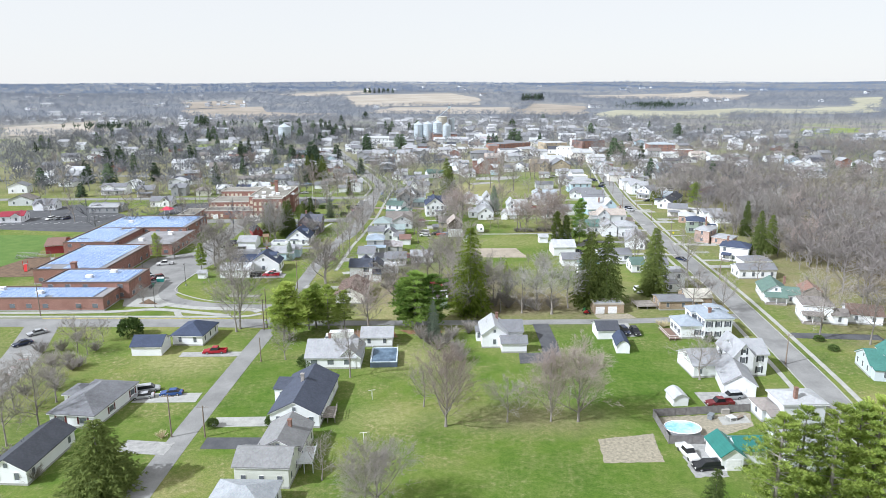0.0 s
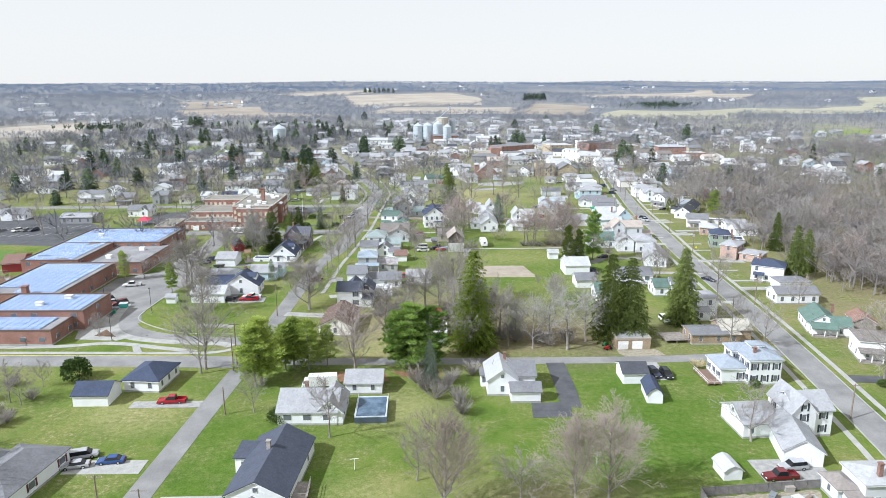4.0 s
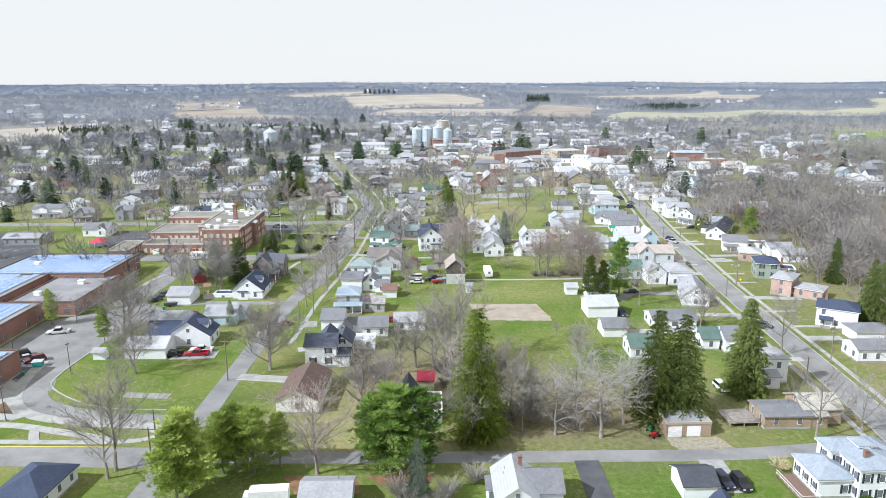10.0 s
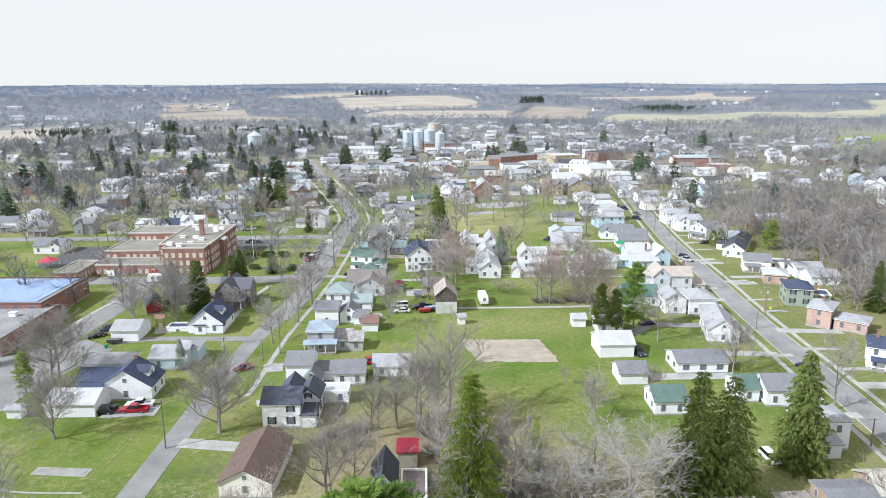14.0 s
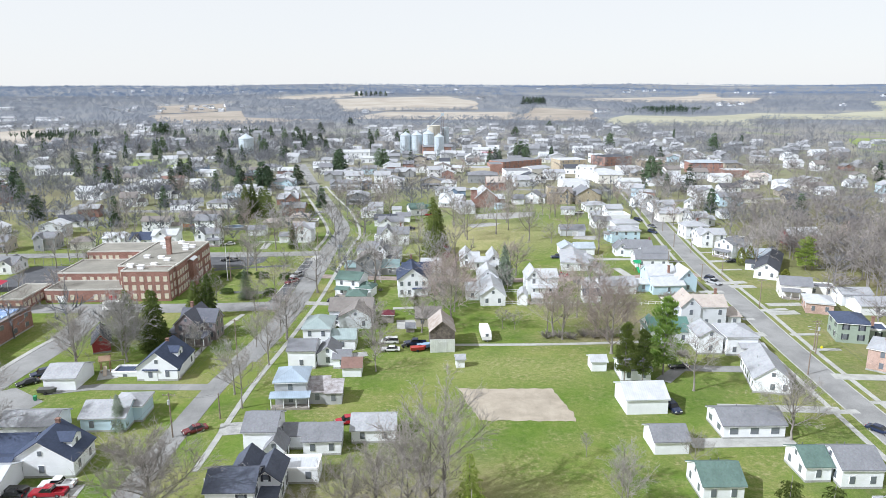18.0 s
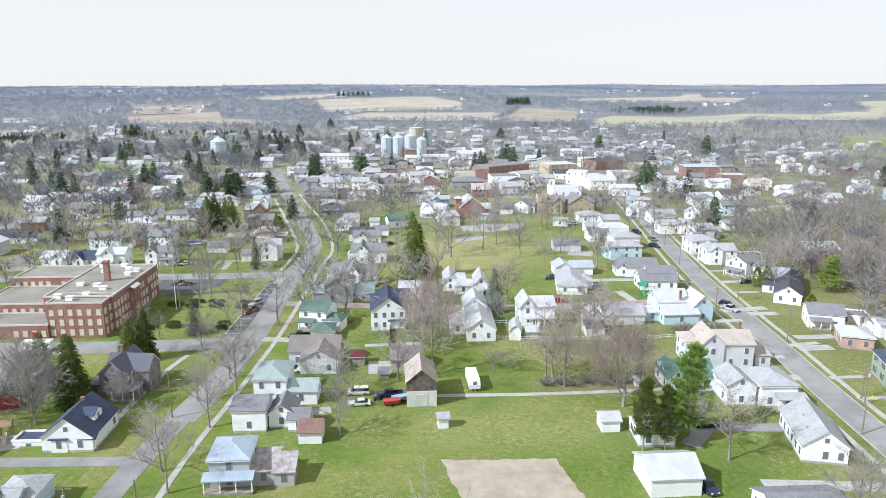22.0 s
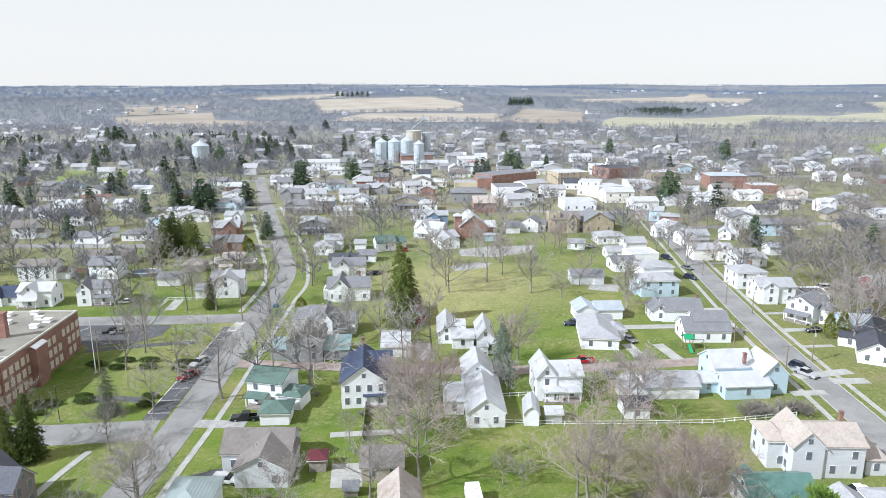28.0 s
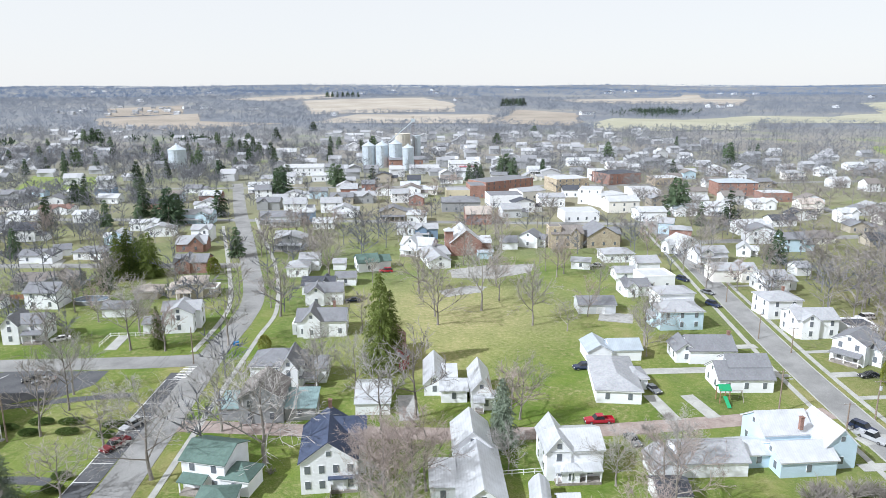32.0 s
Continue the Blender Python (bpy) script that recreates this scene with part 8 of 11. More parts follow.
tree(21.4, 126.6, 15.5, "oval", 0, 0.85, TWIG_RED)
tree(12.7, 126.35, 11.5, "bare", 3, 1.25)
tree(-4.13, 133.14, 10.1, "bare", 2, 1.0)
tree(-10.78, 97.01, 12.0, "oval", 1, 1.5, TWIG)
tree(-21.36, 148.03, 12.74, "bare", 0, 1.0)
tree(-38.55, 158.47, 9.03, "bare", 1, 1.0)
tree(-12.65, 97.76, 10.93, "bare", 1, 1.0)
tree(-20.75, 105.86, 8.48, "bare", 2, 1.0)
tree(58.03, 146.09, 10.87, "bare", 2, 1.3)
tree(109.24, 167.05, 15.83, "bare", 0, 1.0)
tree(98.39, 171.16, 18.4, "bare", 2, 1.0)
tree(-40.47, 172.31, 15.22, "pine", 360, 0.9)
tree(-35.01, 181.08, 12.16, "pine", 440, 0.8)
tree(-31.38, 180.05, 12.08, "pine", 472, 0.8)
tree(-41.51, 171.07, 13.24, "pine", 345, 0.8)
tree(-36.65, 179.47, 11.27, "pine", 420, 0.8)
tree(-27.2, 181.45, 10.29, "pine", 515, 0.8)
tree(-7.61, 180.33, 15.71, "pine", 700, 0.9, NEEDLE_PINE)
tree(-2.95, 181.32, 14.71, "pine", 745, 0.9, NEEDLE_PINE)
tree(-10.32, 181.36, 13.62, "pine", 675, 0.8, NEEDLE_PINE)
tree(-2.64, 172.13, 11.0, "spruce", 2, 0.9, NEEDLE_BLUE, label="slender blue-grey spruce beside the street")
tree(7.88, 192.89, 26.4, "spruce", 0, 1.12, NEEDLE_OLIVE)
tree(43.8, 199.6, 23.6, "spruce", 1143, 1.02)
tree(49.0, 199.9, 22.4, "spruce", 1187, 1.2)
tree(66.27, 210.49, 22.29, "spruce", 1293, 1.0)
tree(19.24, 205.5, 13.17, "spruce", 2, 0.6, NEEDLE_LIGHT)
tree(-56.07, 177.99, 18.49, "bare", 3, 1.1)
tree(-70.35, 222.03, 14.5, "full", 1, 1.15, TWIG)
tree(-83.8, 246.95, 17.5, "full", 0, 1.25, TWIG)
tree(-39.7, 224.62, 15.5, "full", 1, 1.15, TWIG)
tree(-108.16, 255.79, 9.93, "bare", 0, 1.0)
tree(-102.8, 258.25, 7.81, "bare", 0, 1.0)
tree(-91.39, 202.05, 5.9, "bare", 1, 1.0)
tree(-80.92, 283.75, 13.42, "bare", 1, 1.0)
tree(-86.89, 241.64, 9.62, "pine", 210, 0.55)
tree(-108.5, 255.79, 10.27, "pine", 118, 0.5, NEEDLE_LIGHT)
tree(-20.31, 179.39, 17.78, "bare", 1, 1.1, TWIG_RED)
tree(-15.05, 199.65, 17.34, "bare", 1, 1.15)
tree(-14.53, 201.53, 13.52, "bare", 3, 1.0)
tree(-0.9, 224.3, 16.29, "bare", 2, 1.0)
tree(-5.1, 225.06, 14.64, "bare", 0, 1.0)
tree(-9.95, 224.38, 12.73, "bare", 1, 1.0)
tree(-8.4, 221.53, 11.55, "bare", 3, 1.0)
tree(3.09, 205.61, 17.04, "bare", 0, 1.0)
tree(-20.52, 179.39, 12.35, "bare", 3, 1.0)
tree(1.88, 221.44, 14.37, "bare", 2, 1.0)
tree(-10.39, 202.88, 12.99, "bare", 2, 1.0)
tree(22.95, 192.79, 15.33, "bare", 3, 1.4, TWIG_PALE)
tree(31.52, 191.78, 16.52, "bare", 0, 1.45, TWIG_PALE)
tree(28.67, 202.61, 12.96, "bare", 2, 1.3, TWIG_PALE)
tree(37.13, 197.21, 13.78, "bare", 2, 1.2, TWIG_PALE)
tree(19.06, 198.63, 13.9, "bare", 3, 1.2, TWIG_PALE)
tree(11.01, 193.6, 17.66, "bare", 2, 1.2, TWIG)
tree(15.14, 201.33, 14.75, "bare", 0, 1.2, TWIG)
tree(5.8, 192.42, 12.21, "bare", 1, 1.1, TWIG)
tree(8.96, 198.69, 13.29, "bare", 2, 1.1, TWIG)
tree(13.03, 205.54, 15.75, "bare", 0, 1.0, TWIG)
tree(16.75, 193.56, 11.69, "bare", 0, 1.0, TWIG)
tree(71.8, 190.82, 15.24, "bare", 0, 1.1)
tree(84.47, 231.83, 16.59, "bare", 0, 1.0)
tree(81.85, 193.16, 11.63, "bare", 2, 1.0)
tree(144.9, 301.61, 20.32, "bare", 1, 1.0)
tree(103.84, 220.62, 11.46, "bare", 0, 1.0)
tree(118.46, 253.44, 19.17, "spruce", 1510, 0.8, NEEDLE)
tree(131.2, 294.52, 15.89, "spruce", 1455, 0.8, NEEDLE)
tree(127.66, 263.64, 15.76, "spruce", 1530, 1.0, NEEDLE)
tree(-39.37, 224.04, 17.67, "bare", 0, 1.25)
tree(-81.98, 246.38, 17.57, "bare", 0, 1.2)
tree(-83.15, 288.36, 14.3, "bare", 2, 1.0)
tree(-36.42, 286.93, 14.51, "bare", 1, 1.0)
tree(-36.65, 264.38, 13.68, "bare", 0, 1.0)
tree(-35.59, 303.96, 14.13, "bare", 2, 1.1)
tree(-66.8, 296.5, 16.5, "spruce", 285, 0.95, NEEDLE)
tree(-71.5, 289.5, 18.22, "full", 1, 0.85, TWIG_PALE)
tree(-74.6, 294, 16.2, "full", 0, 0.8, TWIG_PALE)
tree(-62.24, 322.66, 13.39, "spruce", 393, 0.95)
tree(-58.03, 255.33, 7.71, "spruce", 258, 1.0, NEEDLE_BLUE)
tree(-10.37, 283.13, 14.1, "bare", 3, 1.0, TWIG)
tree(-0.51, 226.53, 16.28, "bare", 2, 0.8, TWIG)
tree(3.38, 225.26, 19.84, "bare", 2, 0.8, TWIG)
tree(5.35, 229.16, 20.18, "bare", 2, 1.0, TWIG)
tree(-5.3, 225.71, 12.11, "bare", 0, 0.8, TWIG)
tree(-16.6, 224.12, 7.35, "bare", 0, 1.0, TWIG)
tree(7.9, 311.04, 18.58, "bare", 0, 1.2, TWIG_RED)
tree(5.59, 333.27, 16.77, "bare", 1, 1.0, TWIG_RED)
tree(9.04, 222.51, 13.64, "spruce", 830, 1.0, NEEDLE_LIGHT)
tree(31.13, 244.32, 4.84, "bare", 0, 0.8)
tree(34.37, 227.92, 10.21, "bare", 1, 1.0)
tree(33.61, 228.84, 9.21, "bare", 3, 1.0)
tree(60.38, 271.62, 14.68, "bare", 0, 1.1)
tree(71.08, 249.86, 15.99, "bare", 3, 1.1)
tree(49.46, 240.71, 8.23, "bare", 3, 1.0)
tree(34.98, 305.74, 16.54, "bare", 2, 1.3, TWIG_RED)
tree(36.99, 303.36, 15.56, "bare", 1, 1.0, TWIG_RED)
tree(44.21, 321.01, 13.33, "bare", 2, 1.2, TWIG_RED)
tree(48.82, 303.18, 15.55, "bare", 0, 1.2, TWIG_RED)
tree(46.16, 305.58, 13.28, "bare", 0, 1.0, TWIG_RED)
tree(33.74, 308.18, 12.6, "bare", 0, 1.0, TWIG_RED)
tree(52.98, 300.82, 12.99, "bare", 2, 1.0, TWIG_RED)
tree(45.93, 275.18, 14.2, "pine", 1085, 0.5, NEEDLE)
tree(50, 275.13, 12.6, "pine", 1115, 0.5, NEEDLE)
tree(56.31, 280.37, 18.3, "pine", 1150, 0.52, NEEDLE_PINE)
tree(-65.48, 320.85, 11.81, "spruce", 0, 1.1)
tree(-78.4, 306.4, 13.5, "spruce", 1, 1.05)
tree(-55.32, 408.13, 11.63, "spruce", 2, 0.8)
tree(-56.0, 340.0, 10.6, "spruce", 2, 1.15, NEEDLE_BLUE)
tree(-69.27, 300.07, 15.45, "spruce", 1, 1.0)
tree(-36, 305.16, 14.95, "bare", 0, 1.2, TWIG_PALE)
tree(-42.42, 298.83, 10.22, "bare", 1, 1.0, TWIG_PALE)
tree(-34.86, 346.55, 17.8, "bare", 2, 1.25, TWIG_PALE)
tree(-62.1, 407.06, 19.14, "bare", 0, 1.0, TWIG_PALE)
tree(-27.33, 363.1, 17.46, "bare", 1, 1.0, TWIG_PALE)
tree(-10.92, 376.62, 13.61, "bare", 0, 1.0, TWIG_PALE)
tree(-2.83, 378.89, 14.61, "bare", 2, 1.0, TWIG_PALE)
tree(-55.56, 295.84, 8.71, "bare", 0, 1.0, TWIG_PALE)
tree(-56.62, 294.05, 8.6, "bare", 0, 1.0, TWIG_PALE)
tree(-49.38, 325.24, 10.47, "bare", 2, 1.0)
tree(-63.42, 449.42, 12.38, "bare", 2, 1.0)
tree(2.21, 391.28, 24.59, "spruce", 722, 0.9)
tree(4.48, 393.54, 19.68, "spruce", 735, 0.9)
tree(26.44, 355.76, 13.64, "spruce", 2, 1.0, NEEDLE_BLUE)
tree(5.06, 342.36, 16.53, "bare", 3, 1.3, TWIG_RED)
tree(9.79, 337.06, 14.72, "bare", 2, 1.1, TWIG_RED)
tree(3.04, 340.68, 12.18, "bare", 0, 1.0, TWIG_RED)
tree(-12.63, 300.27, 12.35, "bare", 0, 1.2)
tree(-10.27, 294.42, 11.88, "bare", 3, 1.0)
tree(-5.37, 326.67, 6.68, "bare", 2, 0.8)
tree(21.91, 311.98, 6.4, "bare", 0, 1.0)
tree(25.23, 311.15, 5.52, "bare", 2, 1.0)
tree(31.37, 365.58, 14.61, "bare", 1, 1.1)
tree(68.62, 402.44, 13.41, "bare", 0, 1.0)
tree(47.47, 293.35, 19.83, "full", 1155, 1.1, TWIG_RED)
tree(49.82, 330.91, 16.98, "bare", 0, 1.1, TWIG_RED)
tree(118.77, 382.7, 15.93, "mid", 1400, 1.0)
tree(118.27, 372.18, 20.17, "mid", 1430, 1.0)
tree(130.74, 382.28, 19.38, "mid", 1470, 1.0)
tree(146.86, 420.85, 16.53, "mid", 1440, 1.0)
tree(142.73, 393.51, 18.52, "mid", 1500, 1.0)
tree(132.47, 429.31, 14.92, "mid", 1350, 1.0)
tree(138.6, 371.49, 18.51, "mid", 1555, 1.0)
tree(136.16, 371.57, 11.87, "pine", 1540, 0.8)
tree(-88.94, 475.05, 18.23, "spruce", 350, 1.0, NEEDLE)
tree(-91.86, 473.03, 17.4, "spruce", 335, 1.0, NEEDLE)
tree(-85.76, 480.4, 14.87, "spruce", 370, 1.0, NEEDLE)
tree(-65.15, 420.99, 16.2, "mid", 385, 1.0)
tree(-117.19, 438.41, 10.79, "mid", 160, 1.0)
tree(-102.86, 455.49, 11.46, "mid", 260, 1.0)
tree(-126.93, 416.08, 11.9, "mid", 55, 1.0)
tree(-139.15, 461.61, 10.5, "mid", 110, 1.0)
tree(-46.23, 455.06, 14.06, "mid", 425, 1.1)
tree(-28.87, 431.94, 18.63, "mid", 497, 1.2)
tree(-13.29, 428.75, 8.47, "mid", 590, 1.0)
tree(-4.01, 462.77, 9.77, "mid", 660, 1.0)
tree(16.57, 422.62, 17.19, "mid", 775, 1.2)
tree(15.97, 429.93, 17.77, "mid", 770, 1.0)
tree(10.3, 367.1, 19.33, "mid", 735, 1.15)
tree(-19.88, 474, 16.18, "mid", 583, 1.0)
tree(27.97, 487.25, 14.98, "mid", 820, 1.0)
tree(40.54, 486.65, 12.86, "mid", 880, 1.0)
tree(-11.45, 526.69, 14.59, "mid", 645, 1.0)
tree(-24.5, 489.72, 17.12, "mid", 570, 1.0)
tree(-21.13, 516.8, 14.12, "mid", 600, 1.0)
tree(-91.45, 488.82, 11.69, "spruce", 245, 1.1, NEEDLE)
tree(-82.4, 476.91, 16.22, "spruce", 268, 1.2, NEEDLE)
tree(-94.63, 485.02, 13.59, "spruce", 222, 1.2, NEEDLE)
tree(-37.92, 409.06, 18.5, "mid", 405, 1.1, TWIG_PALE)
tree(3.79, 360.4, 17.39, "mid", 675, 1.2, TWIG_PALE)
tree(-16.38, 351.01, 21.49, "mid", 470, 1.3, TWIG_PALE)
tree(-63.83, 465.53, 10.76, "mid", 345, 1.0, TWIG_PALE)
tree(29.88, 434.45, 20.7, "mid", 852, 1.1, TWIG_PALE)
tree(-112.07, 443.55, 11.53, "mid", 20, 1.0, TWIG_PALE)
tree(69.38, 405.13, 16.72, "mid", 1140, 1.1)
tree(115.65, 483.11, 14.93, "mid", 1240, 1.0)
tree(83.05, 469.2, 10.13, "mid", 1105, 1.0)
tree(35.2, 234.9, 9, "bare", 0, 0.98, TWIG_PALE)
tree(39.0, 312.5, 12, "bare", 1, 0.95, TWIG_PALE)
tree(-85.3, 292.5, 12, "bare", 2, 1.07, TWIG_PALE)
tree(6.0, 322.8, 11, "bare", 3, 0.92)
tree(28.9, 361.6, 14, "mid", 0, 1.22, TWIG_RED)
tree(73.9, 255.1, 12, "bare", 1, 0.99)
tree(-64.1, 381.1, 15, "mid", 2, 0.97, TWIG_PALE)
tree(26.5, 346.0, 11, "bare", 3, 1.06, TWIG_PALE)
tree(-40.1, 271.1, 13, "bare", 0, 1.07, TWIG_PALE)
tree(9.0, 326.5, 13, "bare", 1, 1.20)
tree(50.6, 338.4, 13, "bare", 2, 1.12, TWIG_PALE)
tree(11.1, 455.6, 14, "mid", 3, 1.04)
tree(36.3, 444.2, 13, "mid", 0, 1.13)
tree(-11.7, 392.9, 12, "mid", 1, 0.96, TWIG_PALE)
tree(-4.2, 418.6, 13, "mid", 2, 0.91)
tree(-38.6, 310.1, 13, "bare", 3, 1.19, TWIG_RED)
tree(43.9, 426.5, 14, "mid", 0, 1.07, TWIG_PALE)
tree(37.2, 460.0, 12, "mid", 1, 1.22, TWIG_RED)
tree(12.1, 341.2, 14, "bare", 2, 1.15, TWIG_RED)
tree(3.1, 329.5, 14, "bare", 3, 1.04, TWIG_PALE)
tree(67.4, 397.2, 11, "mid", 0, 1.06)
tree(-0.2, 309.0, 12, "bare", 1, 1.21)
tree(63.8, 481.9, 13, "mid", 2, 0.91, TWIG_RED)
tree(-19.6, 366.5, 12, "mid", 3, 0.98, TWIG_PALE)
tree(28.9, 471.7, 12, "mid", 0, 1.05, TWIG_PALE)
tree(59.5, 470.3, 13, "mid", 1, 1.20, TWIG_RED)
tree(-33.3, 440.0, 12, "mid", 2, 1.08, TWIG_RED)
tree(44.0, 341.3, 13, "bare", 3, 1.10, TWIG_PALE)
tree(55.7, 344.3, 12, "bare", 0, 1.10, TWIG_PALE)
tree(60.2, 427.9, 12, "mid", 1, 0.98, TWIG_RED)
cypress(-61.26, 479.1, 6, 2.2)
cypress(-27.96, 405.5, 4, 1.6)
cypress(115.71, 378.46, 6.5, 1.4)
cypress(117.96, 376.28, 7.5, 1.6)
cypress(119.13, 351.83, 5.5, 1.6)
tree(-59.33, 504.34, 12.38, "sprucefar", 0, 1.2)
tree(157.83, 554.21, 17.45, "sprucefar", 0, 1.2)
tree(143.09, 583.9, 19.74, "sprucefar", 0, 1.2)
tree(153.51, 599.79, 15.78, "sprucefar", 0, 1.2)
tree(51.24, 710.45, 14.28, "sprucefar", 0, 1.2)
tree(47.02, 716.34, 12.5, "sprucefar", 0, 1.2)
tree(54.83, 715.9, 11.72, "sprucefar", 0, 1.2)
tree(70.2, 729.76, 16.04, "sprucefar", 0, 1.2)
tree(75.37, 738.73, 17.13, "sprucefar", 0, 1.2)
tree(-71.37, 649.47, 18.42, "sprucefar", 0, 1.2)
tree(-70.69, 660.14, 18.19, "sprucefar", 0, 1.2)
tree(-78.52, 723.38, 11.78, "sprucefar", 0, 1.2)
tree(269.98, 806.8, 18.61, "sprucefar", 0, 1.2)
tree(175.53, 834.07, 16.93, "sprucefar", 0, 1.2)
tree(195.29, 731.89, 13.01, "sprucefar", 0, 1.2)
tree(-40.15, 694.08, 14.83, "sprucefar", 0, 1.2)
tree(-45.4, 707.57, 14.1, "sprucefar", 0, 1.2)
tree(-106.94, 567.45, 18.96, "sprucefar", 0, 1.2)
tree(-103.79, 570.01, 15.87, "sprucefar", 0, 1.2)
tree(-127.28, 582.5, 7.1, "sprucefar", 0, 1.2)
tree(-119.9, 585.08, 7.44, "sprucefar", 0, 1.2)
tree(-385.95, 1007.89, 9.05, "sprucefar", 0, 1.7)
tree(-362.58, 1041.98, 16.97, "sprucefar", 0, 1.7)
tree(-363.43, 1065.04, 16.8, "sprucefar", 0, 1.7)
tree(-356.79, 1064.59, 15.51, "sprucefar", 0, 1.7)
tree(-125.96, 901.26, 13.19, "sprucefar", 0, 1.7)
tree(-152.61, 1066.55, 16.33, "sprucefar", 0, 1.7)
tree(161.37, 1133.81, 12.86, "sprucefar", 0, 1.7)
tree(100.12, 1010.67, 12.36, "sprucefar", 0, 1.7)
tree(-45.04, 953.07, 11.4, "sprucefar", 0, 1.7)
tree(-34.66, 971.38, 12.85, "sprucefar", 0, 1.7)
tree(-531.54, 1272.68, 5.62, "sprucefar", 0, 1.7)
tree(-134.92, 1242.55, 13.42, "sprucefar", 0, 1.7)
tree(201.82, 645.51, 8.53, "sprucefar", 0, 1.2)
tree(103, 743.51, 12.39, "sprucefar", 0, 1.2)
tree(-176.79, 1029.41, 12.5, "sprucefar", 0, 1.7)
tree(-278.81, 2574.63, 18.08, "sprucefar", 0, 1.4)
tree(-262, 2572.5, 18.07, "sprucefar", 0, 1.4)
tree(-245.21, 2570.38, 18.05, "sprucefar", 0, 1.4)
tree(-228.44, 2568.25, 18.04, "sprucefar", 0, 1.4)
tree(-211.7, 2566.14, 18.03, "sprucefar", 0, 1.4)
tree(-194.98, 2564.02, 18.02, "sprucefar", 0, 1.4)
tree(-178.28, 2561.91, 18.01, "sprucefar", 0, 1.4)
tree(234.23, 2061.3, 21.41, "sprucefar", 0, 1.6)
tree(242.9, 2060.36, 21.4, "sprucefar", 0, 1.6)
tree(251.56, 2059.42, 21.39, "sprucefar", 0, 1.6)
tree(260.22, 2058.47, 21.39, "sprucefar", 0, 1.6)
tree(268.87, 2057.53, 21.38, "sprucefar", 0, 1.6)
tree(277.51, 2056.59, 21.37, "sprucefar", 0, 1.6)
tree(286.15, 2055.64, 21.36, "sprucefar", 0, 1.6)
shrub(-45.49, 124.71, 1.2, 1.6)
shrub(-34.12, 125.54, 1.2, 1.6)
shrub(-34.01, 126.01, 1.2, 1.6)
shrub(-32.59, 154.62, 2.2, 2.5, mat=HEDGE)
shrub(-83.42, 175.11, 3.2, 4.5)
shrub(64.61, 291.16, 2.2, 2.0, twiggy=True)
shrub(61.02, 364.57, 1.5, 1.4, twiggy=True)
shrub(55.24, 360.31, 1.2, 1.2, twiggy=True)
shrub(74.25, 335.18, 3.0, 2.8, twiggy=True)
shrub(78.21, 335.43, 2.6, 2.8, twiggy=True)
shrub(81.93, 336.85, 3.0, 2.8, twiggy=True)
shrub(85, 336.75, 2.6, 2.8, twiggy=True)
shrub(86.02, 334.79, 2.2, 2.8, twiggy=True)
shrub(76.55, 337.03, 2.4, 2.8, twiggy=True)
shrub(60.2, 180.37, 2.2, 2.0, twiggy=True, mat=varied("straw grass", (0.42,0.36,0.22), (0.58,0.50,0.34), 0.95))
shrub(-53.64, 120.54, 1.3, 1.4, twiggy=True, mat=varied("straw grass", (0.42,0.36,0.22), (0.58,0.50,0.34), 0.95))
shrub(0.79, 168.14, 2.4, 4.0, twiggy=True)
shrub(-1.37, 164.31, 2.4, 4.0, twiggy=True)
shrub(2.29, 172.14, 2.4, 4.0, twiggy=True)
shrub(3.57, 162.39, 2.4, 4.0, twiggy=True)
shrub(-3.58, 168.18, 2.4, 4.0, twiggy=True)
shrub(6.91, 176.29, 2.4, 4.0, twiggy=True)
shrub(4.14, 157.02, 2.4, 4.0, twiggy=True)
shrub(-5.88, 172.23, 2.4, 4.0, twiggy=True)
shrub(-77.77, 112.59, 2.0, 2.8, twiggy=True)
shrub(-70.05, 106.18, 2.0, 2.8, twiggy=True)
shrub(-86.82, 154.45, 2.0, 2.8, twiggy=True)
shrub(-85.5, 142, 2.0, 2.8, twiggy=True)
shrub(-90.74, 139.21, 2.0, 2.8, twiggy=True)
shrub(-91.33, 157.92, 2.0, 2.8, twiggy=True)
shrub(12.43, 197.37, 2.6, 4.2, twiggy=True)
shrub(15.5, 198.65, 2.6, 4.2, twiggy=True)
shrub(18.31, 202.68, 2.6, 4.2, twiggy=True)
shrub(10.31, 201.36, 2.6, 4.2, twiggy=True)
shrub(19.5, 197.32, 2.6, 4.2, twiggy=True)
shrub(24.01, 196.01, 2.6, 4.2, twiggy=True)
shrub(27.28, 194.74, 2.6, 4.2, twiggy=True)
shrub(32.16, 195.96, 2.6, 4.2, twiggy=True)
shrub(7.94, 202.75, 2.6, 4.2, twiggy=True)
shrub(4.28, 202.78, 2.6, 4.2, twiggy=True)
car(-64.85, 140.96, 200, "van", "silver", "parked on the drive")
car(-64.56, 137.61, 15, "sedan", "silver", "parked on the drive")
car(-58.98, 139.22, 8, "sedan", "blue", "parked on the drive")
car(-57.08, 162.99, 5, "pickup", "red", "parked on the drive")
car(-108.73, 168.85, 50, "sedan", "navy", "parked beside the school road")
car(-109.36, 176.66, 45, "sedan", "silver", "parked beside the school road")
car(-102.98, 248.99, 15, "pickup", "white", "parked in the school lot")
car(-103.89, 232.71, 40, "suv", "black", "parked in the school lot")
car(-101.24, 230.36, 40, "sedan", "silver", "parked in the school lot")
car(-98.2, 229.57, 40, "suv", "maroon", "parked in the school lot")
car(-65.87, 232.38, 3, "sedan", "black", "parked on the drive")
